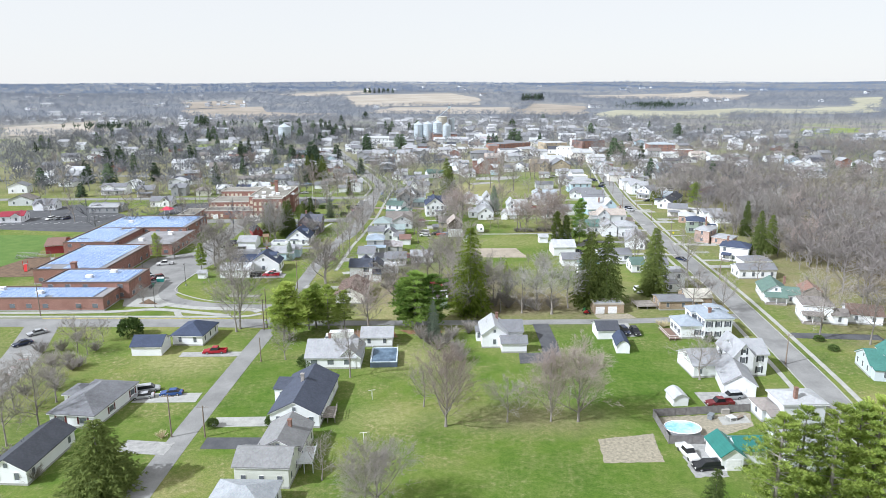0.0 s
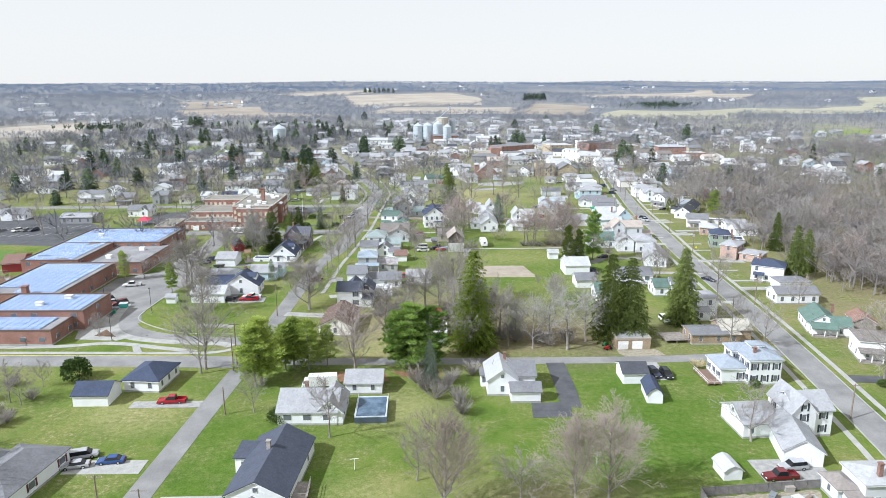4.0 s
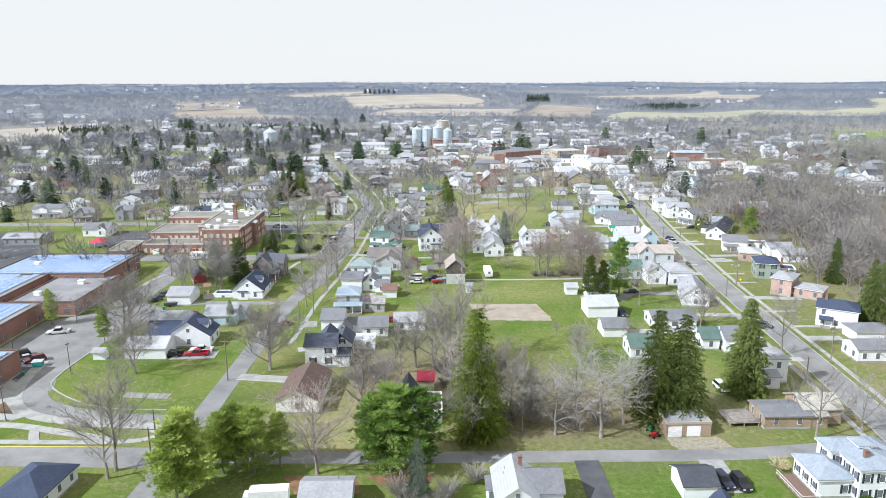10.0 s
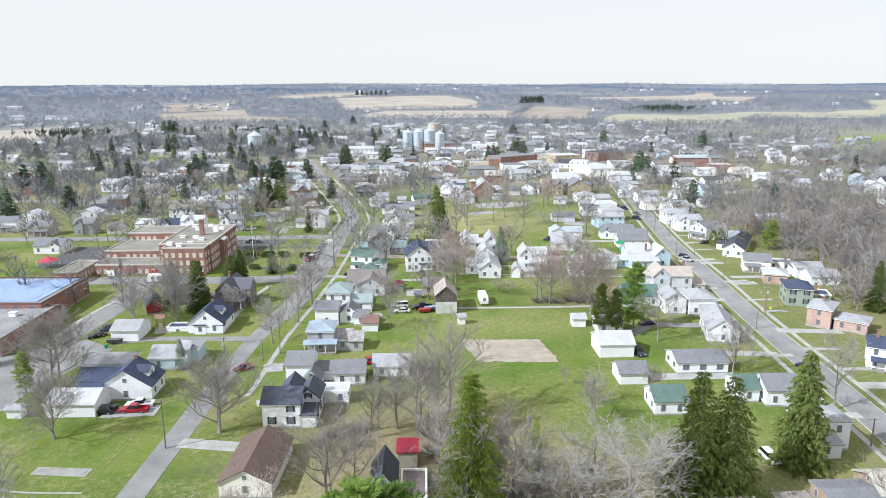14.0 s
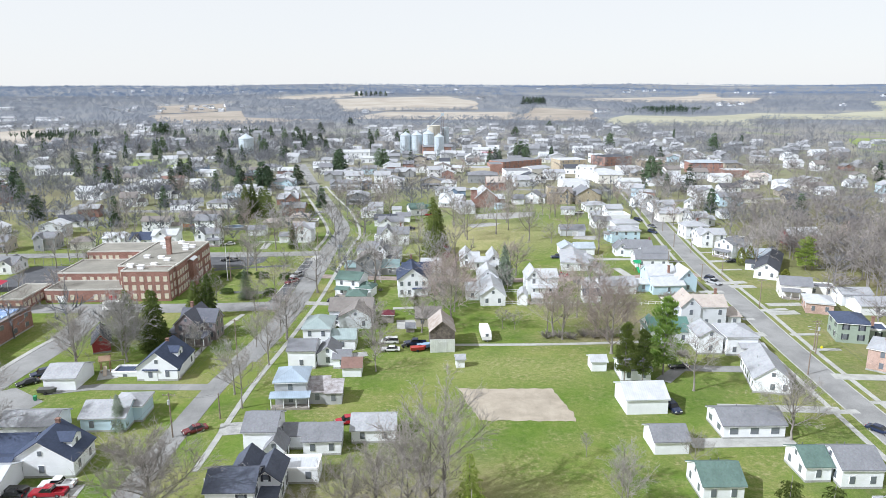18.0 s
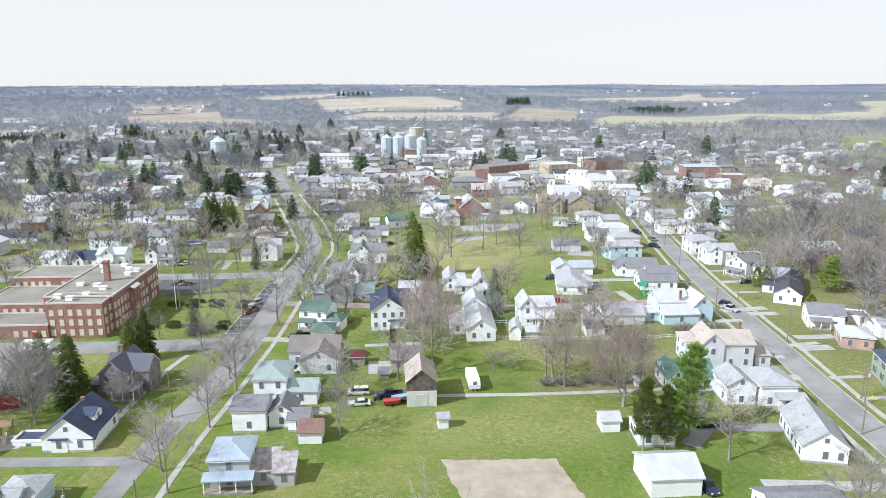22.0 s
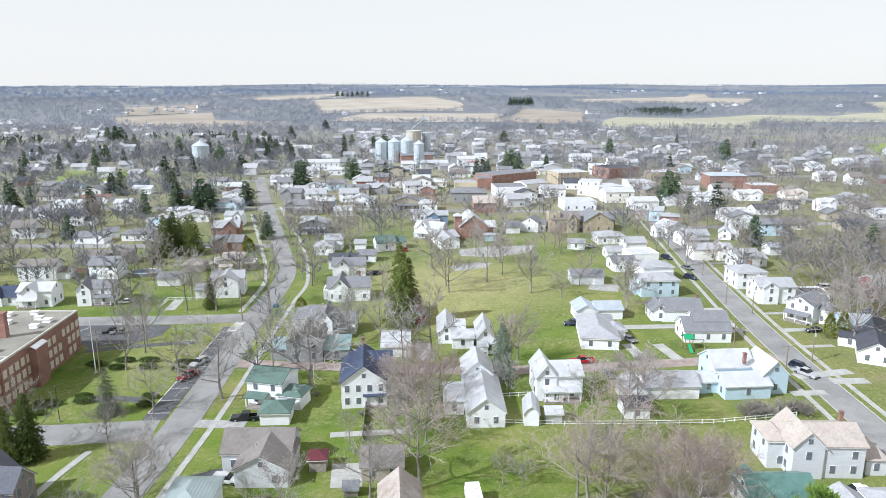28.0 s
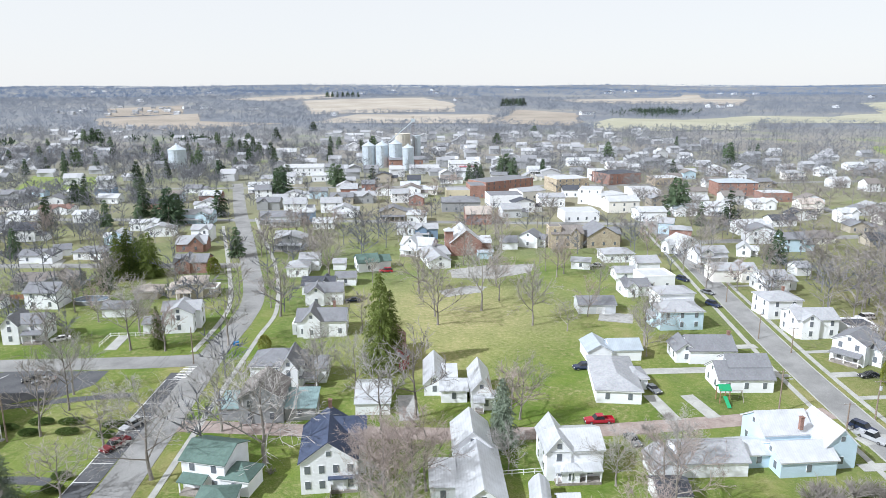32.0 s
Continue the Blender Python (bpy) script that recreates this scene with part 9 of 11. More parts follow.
car(-59.84, 233.11, 3, "pickup", "red", "parked on the drive")
car(-59.6, 235.52, 4, "pickup", "white", "parked on the drive")
car(48.63, 176.11, 100, "suv", "navy", "parked on the drive")
car(51.33, 175.53, 95, "suv", "black", "parked on the drive")
car(62.36, 212.7, 95, "suv", "white", "parked on the drive")
car(44.2, 113.6, 100, "pickup", "white", "parked on the drive")
car(46.07, 108.94, 5, "van", "black", "parked on the drive")
car(57.6, 133.4, 5, "pickup", "maroon", "parked on the drive")
car(61.2, 136.4, 8, "suv", "silver", "parked on the drive")
car(-43.03, 254.35, 35, "sedan", "maroon", "on the street")
car(-87.8, 281.6, 40, "suv", "navy", "parked beside the school drive")
car(-88.23, 276.64, 40, "sedan", "black", "parked beside the school drive")
car(52.82, 262.64, 100, "suv", "navy", "parked on the drive")
car(89.58, 252.71, 125, "sedan", "navy", "on the main street")
car(61.26, 284.04, 5, "sedan", "black", "parked on the drive")
car(-13.79, 257.49, 15, "suv", "red", "parked behind the garage")
car(-8.59, 301.15, 3, "van", "white", "parked on the drive")
car(-7.76, 295.83, 3, "sedan", "white", "parked on the drive")
car(-1.72, 299.92, 2, "pickup", "navy", "parked on the drive")
car(-27.27, 336.63, 3, "pickup", "black", "parked on the drive")
car(-24.93, 313.97, 172, "suv", "white", "parked on the drive")
car(-45.58, 357.78, 62, "pickup", "maroon", "parked beside the school")
car(-45.46, 365.42, 62, "suv", "silver", "parked beside the school")
car(-76.63, 388.67, 30, "sedan", "black", "parked in the school lot")
car(-73.82, 387.63, 25, "sedan", "grey", "parked in the school lot")
car(46.89, 363.62, 2, "pickup", "red", "parked on the brick lane")
car(97.27, 358.24, 118, "suv", "navy", "on the main street")
car(96.6, 354.65, 118, "pickup", "silver", "on the main street")
car(100.29, 435.57, 115, "suv", "navy", "on the main street")
car(103.77, 448.18, 115, "sedan", "grey", "on the main street")
car(101.42, 463.36, 115, "suv", "navy", "on the main street")
car(49.98, 390.26, 5, "suv", "navy", "parked on the drive")
car(62.4, 377.61, 110, "sedan", "grey", "parked on the drive")
car(114.29, 382.6, 5, "sedan", "black", "parked on the drive")
car(138.45, 421.95, 3, "van", "white", "parked on the drive")
car(-9.06, 445.02, 5, "sedan", "navy", "parked on the drive")
car(-0.35, 479.06, 5, "suv", "red", "parked on the drive")
car(51.27, 355.58, 100, "sedan", "grey", "parked on the drive")
car(53.81, 350.38, 95, "sedan", "red", "parked on the drive")
car(79.73, 307.75, 5, "sedan", "white", "parked on the drive")
car(-83.25, 414.72, 25, "sedan", "white", "parked on the drive")
car(76.69, 483.32, 5, "sedan", "white", "parked on the drive")
car(-193, 336, 70, "suv", "white", "parked in the school lot")
car(-189.5, 336.6, 70, "sedan", "grey", "parked in the school lot")
car(-186, 337, 70, "suv", "navy", "parked in the school lot")
utility_pole(-52, 120.75, 0, 8.9, True, False, None)
utility_pole(-45.6, 120.7, 0, 6.59, True, False, None)
utility_pole(-47.63, 218.07, 0, 9.92, True, False, None)
utility_pole(-48.54, 181.28, 0, 11.38, True, False, None)
utility_pole(-39.8, 259.77, 0, 5.56, False, False, None)
utility_pole(-45.21, 291.32, 0, 10.31, True, False, 20)
utility_pole(-43.17, 397.04, 0, 9.37, False, False, None)
utility_pole(-48.95, 179.54, 0, 8.83, True, False, None)
utility_pole(-44.23, 157.47, 0, 6.11, False, False, None)
utility_pole(-66.9, 360.67, 0, 11, False, False, None)
utility_pole(-116.77, 191.48, 0, 10.24, True, False, None)
utility_pole(93.72, 226.58, 0, 8.44, True, False, None)
utility_pole(98.98, 294.95, 0, 8.03, True, False, 180)
utility_pole(98.05, 292.31, 0, 8.32, True, True, 180)
utility_pole(100.43, 328.81, 0, 8.93, True, False, None)
utility_pole(102.41, 362.38, 0, 8.63, True, True, None)
utility_pole(104.18, 397.8, 0, 6.72, True, False, None)
utility_pole(100.72, 407.83, 0, 7.06, True, False, None)
utility_pole(105.89, 439.22, 0, 6.34, True, False, None)
utility_pole(84.81, 366.41, 0, 9.33, True, False, 0)
utility_pole(93.7, 357.86, 0, 6.1, True, False, None)
utility_pole(89.77, 279.91, 0, 5.92, False, False, None)
utility_pole(81.57, 154.57, 0, 7.58, True, False, None)
utility_pole(83.19, 217.11, 0, 5.73, True, False, None)
cable((92.62, 226.58, 8.18), (96.95, 292.31, 8.07))
cable((94.12, 226.58, 8.18), (98.45, 292.31, 8.07))
cable((94.82, 226.58, 8.18), (99.15, 292.31, 8.07))
cable((96.95, 292.31, 8.07), (97.88, 294.95, 7.79))
cable((98.45, 292.31, 8.07), (99.38, 294.95, 7.79))
cable((99.15, 292.31, 8.07), (100.08, 294.95, 7.79))
cable((97.88, 294.95, 7.79), (99.33, 328.81, 8.66))
cable((99.38, 294.95, 7.79), (100.83, 328.81, 8.66))
cable((100.08, 294.95, 7.79), (101.53, 328.81, 8.66))
cable((99.33, 328.81, 8.66), (101.31, 362.38, 8.37))
cable((100.83, 328.81, 8.66), (102.81, 362.38, 8.37))
cable((101.53, 328.81, 8.66), (103.51, 362.38, 8.37))
cable((101.31, 362.38, 8.37), (103.08, 397.8, 6.52))
cable((102.81, 362.38, 8.37), (104.58, 397.8, 6.52))
cable((103.51, 362.38, 8.37), (105.28, 397.8, 6.52))
cable((103.08, 397.8, 6.52), (99.62, 407.83, 6.85))
cable((104.58, 397.8, 6.52), (101.12, 407.83, 6.85))
cable((105.28, 397.8, 6.52), (101.82, 407.83, 6.85))
cable((99.62, 407.83, 6.85), (104.79, 439.22, 6.15))
cable((101.12, 407.83, 6.85), (106.29, 439.22, 6.15))
cable((101.82, 407.83, 6.85), (106.99, 439.22, 6.15))
cable((-49.64, 181.28, 11.04), (-48.73, 218.07, 9.62))
cable((-48.14, 181.28, 11.04), (-47.23, 218.07, 9.62))
cable((-47.44, 181.28, 11.04), (-46.53, 218.07, 9.62))
cable((-48.73, 218.07, 9.62), (-46.31, 291.32, 10))
cable((-47.23, 218.07, 9.62), (-44.81, 291.32, 10))
cable((-46.53, 218.07, 9.62), (-44.11, 291.32, 10))
cable((-46.31, 291.32, 10), (-44.27, 397.04, 9.09))
cable((-44.81, 291.32, 10), (-42.77, 397.04, 9.09))
cable((-44.11, 291.32, 10), (-42.07, 397.04, 9.09))
patch("pine_straw", [(-26.11, 178.82), (-13.63, 178.16), (-12.11, 173.61), (-22.86, 172.76)], 0.03, mottled("pine straw", (0.17,0.09,0.05), (0.28,0.17,0.10), 0.5, 7.0), "reddish pine straw under the pines", "pine straw", ragged=0.3)
patch("pine_straw", [(-11.61, 178.55), (-0.29, 179.28), (-0.75, 176.36), (-9.32, 175.83)], 0.03, mottled("pine straw", (0.17,0.09,0.05), (0.28,0.17,0.10), 0.5, 7.0), "reddish pine straw under the pines", "pine straw", ragged=0.3)
patch("concrete_slab", [(-68, 209.5), (-58, 208.6), (-57.8, 211.2), (-67.8, 212)], 0.05, mottled("old concrete", (0.22,0.22,0.2), (0.33,0.33,0.3), 0.5, 7.0), "weathered concrete slab in the lawn", "slab")
house("shed", "red shed with light grey shingle gable roof", "shed", 6.04, 393.43, -20.52, [(0, 0, 4.47, 3.93, 3.2, "gy", 1.6)], siding((0.30,0.035,0.045)), shingle(ROOF_LIGHT), win="")
strip("pavement", smooth_line([(-96.04, 229.55), (-94.31, 218.79), (-91.6, 210.74), (-87.47, 204.81), (-81.61, 200.89), (-71.8, 198.18), (-61.82, 197.08), (-56.64, 196.53), (-54.09, 194.75)]), 2.6, 0.10, CONCRETE, "pale concrete walk round the school drive", "pavement")
patch("pavement", [(-96.91, 200.19), (-100.24, 209.29), (-98.52, 219.5), (-95.26, 217.13), (-89.54, 206.26), (-83.28, 200.64), (-85.39, 199.05)], 0.085, CONCRETE, "pale concrete forecourt of the school", "pavement")
patch("flower_bed", [(-92.96, 202.61), (-91.99, 207.45), (-86.7, 201.74)], 0.12, MULCH, "dark mulch flower bed in the school forecourt", "flower bed")
tree(-91.86, 203.44, 6.6, "bare", 0, 1.0, TWIG_PALE)
patch("pavement", [(-106.41, 233.53), (-96.88, 230.32), (-94.04, 218.79), (-98.25, 219.5)], 0.05, TAR, "dark asphalt parking bays beside the school", "parking lot")
lamp_post(-101.67, 227.34, 6.31)
lamp_post(-86.59, 199.06, 6.94)
lamp_post(-85.58, 222.16, 7.3)
skip_bin(-95.7, 226.55, 8)
deck(60.2, 198.6, 6, 6, 0.9, WOOD_GREY, "grey wooden deck with railing beside the brick house")
deck(-23.15, 128.62, 3, 5, 1.2, WOOD_GREY, "wooden deck with railing behind the house")
deck(-24.31, 110.9, 3.2, 6, 1.9, plain("deck white", (0.62,0.64,0.66)), "raised white deck with railing behind the house")
deck(60.2, 174.2, 3.2, 8, 0.5, plain("deck stain", (0.20,0.13,0.10)), "stained deck with white railing beside the big house", TRIM)
line_post(-15.22, 136.61)
line_post(-15.02, 118.28)
line_post(27.42, 138.22)
utility_pole(-46.54, 252.16, 0, 9.24, True, True, None)
cable((-47.64, 252.16, 8.96), (-40.9, 259.77, 5.39))
cable((-46.14, 252.16, 8.96), (-39.4, 259.77, 5.39))
cable((-40.9, 259.77, 5.39), (-46.31, 291.32, 10))
cable((-39.4, 259.77, 5.39), (-44.81, 291.32, 10))
junk(-0.73, 295.61, 10, (0.45, 0.06, 0.05), "red and white boat on a trailer beside the barn", "boat")
junk(0.99, 297.47, 20, (0.30, 0.45, 0.62), "pale blue boat under a cover beside the barn", "boat")
junk(-81.09, 271.87, 5, (0.10, 0.10, 0.10), "small dark utility trailer on the drive", "utility_trailer")
junk(-64.95, 233.4, 3, (0.05, 0.05, 0.05), "black utility trailer heaped with white bags", "utility_trailer")
play_set(-74.14, 284.17, 20, "wooden play set with slide behind the house", (0.30, 0.20, 0.13), (0.45, 0.38, 0.30))
play_set(75.5, 372, 0, "green and wooden play set with slide on the lawn", (0.02, 0.28, 0.12), (0.03, 0.33, 0.14))
house("shed", "small rounded white garden shed", "shed", 49.2, 135.0, 4, [(0, 0, 3.2, 4.2, 1.7, "gamb", 1.1)], siding(WHITE), sheet_metal((0.62, 0.64, 0.67)), win="")
shrub(-100.67, 163.19, 2.4, 3.2, twiggy=True)
shrub(-94.17, 155.57, 2.6, 3.5, twiggy=True)
shrub(-96.33, 164.75, 2.2, 3.0, twiggy=True)
shrub(-87.54, 152.68, 2.4, 3.2, twiggy=True)
shrub(-96.07, 171.47, 2.0, 2.6, twiggy=True)
shrub(-90.45, 147.32, 2.4, 3.4, twiggy=True)
shrub(-87.69, 164.67, 2.0, 2.6, twiggy=True)
shrub(97.4, 169.63, 1.3, 1.4)
shrub(97.57, 162.99, 1.3, 1.4)
shrub(68.97, 169.9, 1.3, 1.4)
patch("patio", [(55.16, 128.08), (61.08, 128.84), (60.94, 125.7), (54.9, 124.6)], 0.05, CONCRETE, "pale concrete patio beside the pool", "patio")
garden_table(57.29, 129.67, 0, (0.35,0.33,0.30), "weathered grey storage box in the yard")
garden_table(57.41, 126.88, 17, (0.55,0.55,0.55), "white plastic garden table on the patio")
garden_table(59.41, 127.46, 34, (0.25,0.2,0.16), "brown wooden garden bench on the patio")
garden_table(53.58, 127.5, 51, (0.20,0.22,0.24), "dark pool pump box beside the pool")
hedge(-69.8, 365.36, 5, 1.9, 1.3)
hedge(-64.02, 367.6, 5, 1.9, 1.3)
hedge(-64.17, 363.14, 4, 1.9, 1.3)
hedge(-58.09, 367.4, 5, 1.9, 1.3)
hedge(-56.91, 363.24, 4.5, 1.9, 1.3)
hedge(-48.95, 365.71, 5, 1.9, 1.3)
hedge(-48.92, 361.65, 3.6, 1.9, 1.3)
hedge(-64.33, 347.39, 4, 1.9, 1.3)
hedge(-63.53, 345.2, 4, 1.9, 1.3)
hedge(-50.18, 347.22, 3.6, 1.9, 1.3)
hedge(-49.81, 343.44, 3.6, 1.9, 1.3)
hedge(-70.55, 344.36, 6, 1.9, 1.3)
hedge(-71.15, 340.03, 5, 1.9, 1.3)
flagpole(-68.23, 361.3, 13)
lamp_post(-64.32, 336.89, 7.5)
strip("path", smooth_line([(-51.33, 380.43), (-60.36, 379.11), (-69.64, 377.05), (-77.26, 374.99)]), 2.4, 0.04, TAR, "dark asphalt path across the school lawn", "path")
strip("path", smooth_line([(-51.93, 346.45), (-58.23, 347.2), (-66.49, 346.91)]), 2.4, 0.042, TAR, "dark asphalt path across the school lawn", "path")
patch("parking_lot", [(-84.76, 384.02), (-86.72, 395.16), (-74.15, 397.11), (-70.27, 380.25), (-76.55, 376.5)], 0.033, TAR, "dark asphalt parking lot beside the school", "parking lot")
tree(-61.5, 373.6, 19.0, "bare", 0, 0.8, TWIG_PALE)
house("garage", "white garage with dark shingle gable roof", "garage", 51.49, 337.19, 0.67, [(0, 0, 4.99, 5.5, 2.4, "gx", 1.2)], siding(WHITE), shingle(ROOF_DARK), win="f")
deck(24.51, 371.63, 4, 2.6, 0.9, plain("red deck paint", (0.42,0.04,0.03)), "small red painted deck before the white house")
patch("patio", [(-7.68, 319.23), (-2.48, 319.45), (-1.79, 313.65), (-7.27, 313.82)], 0.05, CONCRETE, "pale concrete pad beside the garage", "patio")
house("coop", "small wooden garden coop with grey roof", "coop", -3.34, 310.02, 0, [(0, 0, 2.2, 1.8, 1.5, "gx", 0.9)], WOOD_GREY, shingle(ROOF_GREY), win="")
shrub(-17.22, 344.26, 1.0, 1.2, twiggy=True)
shrub(-14.72, 347.47, 1.0, 1.2, twiggy=True)
shrub(2.82, 337.69, 1.0, 1.2, twiggy=True)
shrub(-4.1, 337.91, 1.0, 1.2, twiggy=True)
shrub(32.98, 304.06, 2.0, 2.2, twiggy=True)
shrub(36.36, 304.6, 2.0, 2.2, twiggy=True)
shrub(39.39, 303.64, 2.0, 2.2, twiggy=True)
shrub(43.08, 305.27, 2.0, 2.2, twiggy=True)
shrub(45.55, 304.31, 2.0, 2.2, twiggy=True)
shrub(48.72, 305.76, 2.0, 2.2, twiggy=True)
shrub(51.24, 305.01, 2.0, 2.2, twiggy=True)
shrub(54.57, 306.71, 2.0, 2.2, twiggy=True)
shrub(-17.62, 221.1, 2.2, 2.6, twiggy=True)
shrub(-14.93, 222.28, 2.2, 2.6, twiggy=True)
shrub(-12.19, 223.47, 2.2, 2.6, twiggy=True)
shrub(-12.82, 218.7, 2.2, 2.6, twiggy=True)
shrub(-18.78, 217.61, 2.2, 2.6, twiggy=True)
shrub(0.51, 222.1, 2.2, 2.6, twiggy=True)
shrub(2.24, 219.7, 2.2, 2.6, twiggy=True)
shrub(3.95, 223.29, 2.2, 2.6, twiggy=True)
shrub(1.71, 215.15, 2.2, 2.6, twiggy=True)
shrub(4.91, 210.85, 2.2, 2.6, twiggy=True)
shrub(3.82, 206.86, 2.2, 2.6, twiggy=True)
shrub(0.79, 204.97, 2.2, 2.6, twiggy=True)
garden_tractor(41.77, 191.95, 30, (0.45,0.03,0.03), "small red garden tractor beside the garage")
garden_tractor(41.71, 194.64, 60, (0.03,0.20,0.06), "small green garden tractor beside the garage")
garden_tractor(-4.18, 298.41, 20, (0.12,0.12,0.12), "dark garden tractor in the yard")
strip("painted_line", [(-102.15, 150.02), (-99.78, 150)], 0.16, 0.04, RED_PAINT, "painted bay line on the school access road", "road marking", drop=0.02)
strip("painted_line", [(-102.46, 151.5), (-100.07, 151.48)], 0.16, 0.04, PAINT, "painted bay line on the school access road", "road marking", drop=0.02)
strip("painted_line", [(-102.78, 153), (-100.36, 152.98)], 0.16, 0.04, PAINT, "painted bay line on the school access road", "road marking", drop=0.02)
strip("painted_line", [(-103.1, 154.54), (-100.66, 154.51)], 0.16, 0.04, RED_PAINT, "painted bay line on the school access road", "road marking", drop=0.02)
strip("painted_line", [(-103.43, 156.1), (-100.97, 156.07)], 0.16, 0.04, PAINT, "painted bay line on the school access road", "road marking", drop=0.02)
strip("painted_line", [(-103.76, 157.69), (-101.28, 157.66)], 0.16, 0.04, PAINT, "painted bay line on the school access road", "road marking", drop=0.02)
strip("painted_line", [(-104.11, 159.31), (-101.6, 159.28)], 0.16, 0.04, RED_PAINT, "painted bay line on the school access road", "road marking", drop=0.02)
strip("painted_line", [(-104.45, 160.96), (-101.92, 160.93)], 0.16, 0.04, PAINT, "painted bay line on the school access road", "road marking", drop=0.02)
strip("painted_line", [(-104.81, 162.64), (-102.25, 162.61)], 0.16, 0.04, PAINT, "painted bay line on the school access road", "road marking", drop=0.02)

# ---- the schools ----
BRICK = brickwork((0.30, 0.17, 0.14))
GRAVEL_ROOF = mottled("tar and gravel roof", (0.185, 0.178, 0.155), (0.27, 0.258, 0.225), 0.12, 4.0)
BLIND = plain("cream blind", (0.62, 0.56, 0.44), 0.6)
school = house("school_building", "low red brick school with flat roofs covered in solar panels", "school", -115, 240, 0,
               [(-10, -38, 49, 12, 3.9, "flat", 0), (4, -25, 27, 16, 5.4, "flat", 0), (-10, 2, 24, 36, 5.0, "flat", 0), (0, 37, 19, 28, 4.2, "flat", 0), (-22, 37, 20, 30, 5.4, "flat", 0), (-13, 62, 38, 27, 5.5, "flat", 0)],
               BRICK, mottled("grey membrane", (0.20, 0.20, 0.21), (0.29, 0.29, 0.30), 0.15, 5.0), plain("brown coping", (0.16, 0.11, 0.09)), win="fr", gap=4.5, size="wide", skip=0.25)
bm = bmesh.new()
hexa(bm, [(-0.93, -0.78, 0.1), (0.93, -0.78, 0.1), (0.93, 0.78, 0.3), (-0.93, 0.78, 0.3)], [(-0.93, -0.78, 0.15), (0.93, -0.78, 0.15), (0.93, 0.78, 0.35), (-0.93, 0.78, 0.35)])
m, nt, p, co = node_mat("solar cells", 0.5, 0.0, 0.15)
cells = nt.nodes.new("ShaderNodeTexBrick")
cells.offset = 0.0
for key, v in (("Scale", 1.0), ("Mortar Size", 0.04), ("Brick Width", 0.5), ("Row Height", 0.5)):
    cells.inputs[key].default_value = v
cells.inputs["Color1"].default_value = (0.11, 0.20, 0.40, 1)
cells.inputs["Color2"].default_value = (0.15, 0.25, 0.46, 1)
cells.inputs["Mortar"].default_value = (0.62, 0.67, 0.74, 1)
nt.links.new(co, cells.inputs["Vector"])
nt.links.new(cells.outputs["Color"], p.inputs["Base Color"])
PANEL = mesh_from(bm, "solar_panel", m)
rest = Soup()
placed = 0
for x0, y0, x1, y1, z in ((-8.5, -32.2, 16.5, -17.8, 5.46), (-34, -43.5, 12, -32.8, 3.96), (-21, -15, 1, 19, 5.06), (-31, 23, -13, 51, 5.46), (-31, 50, 5, 74.5, 5.56)):
    for j in range(int((y1 - y0) / 1.95)):
        for i in range(int((x1 - x0) / 2.06)):
            px, py = x0 + 1.05 + i * 2.06, y0 + 1.0 + j * 1.95
            if noise.noise(Vector((px * 0.11, py * 0.13, z))) > 0.5:
                continue
            if placed < 300:
                piece("solar_panel", PANEL, None, school, pose(px, py, z))
                placed += 1
            else:
                s = len(rest.v)
                rest.v += [v.co + Vector((px, py, z)) for v in PANEL.vertices]
                rest.f += [tuple(s + k for k in q.vertices) for q in PANEL.polygons]
ob = piece("solar_rest", rest.mesh("solar_rest", m), None, school, None, "rows of blue solar panels")
ob["kind"] = "stuff"
piece("chimney", CHIMNEY, BRICK, school, pose(-8, -16, 6.5) @ Matrix.Diagonal((2.4, 2.4, 1.4, 1)))
old_school = house("school_building", "three-storey red brick school with flat gravel roof and cream blinds", "school", -88, 362, 1,
                   [(0.15, -2.0, 18.3, 34.0, 9.9, "flat", 0), (1.3, -19.5, 14.6, 9.0, 9.6, "flat", 0), (-20, -5.1, 21.6, 17.7, 6.4, "flat", 0), (-17.8, -19.4, 23.8, 10.4, 3.9, "flat", 0), (-36, -24.4, 8, 16.6, 3.5, "flat", 0), (-19.2, 10.4, 20.2, 13.2, 9.2, "flat", 0)],
                   BRICK, GRAVEL_ROOF, plain("pale coping", (0.55, 0.53, 0.49)), win="fr", gap=2.15, size="school", skip=0.14, pane=BLIND)
piece("chimney", CHIMNEY, BRICK, old_school, pose(1.5, -3, 13.0) @ Matrix.Diagonal((2.2, 2.2, 3.2, 1)))
bm = bmesh.new()
box(bm, -0.9, -0.7, 0, 0.9, 0.7, 1.1)
box(bm, -1.0, -0.8, 1.1, 1.0, 0.8, 1.2)
UNIT = mesh_from(bm, "roof_unit", TRIM)
for dx, dy in ((-5, -19), (-1, -21), (2, -18), (4, -12), (-4, -8), (1, -9), (5, 3), (-3, 6), (3, 9), (6, 7), (-6, 12), (0, 13)):
    piece("roof_unit", UNIT, None, old_school, pose(dx, dy, 9.66))
for dx, dy, z in ((3, -28, 5.46), (8, -22, 5.46), (-20, -36, 3.96), (-6, -40, 3.96), (-5, 30, 4.26), (2, 42, 4.26), (-22, 60, 5.56)):
    piece("roof_unit", UNIT, None, school, pose(dx, dy, z))

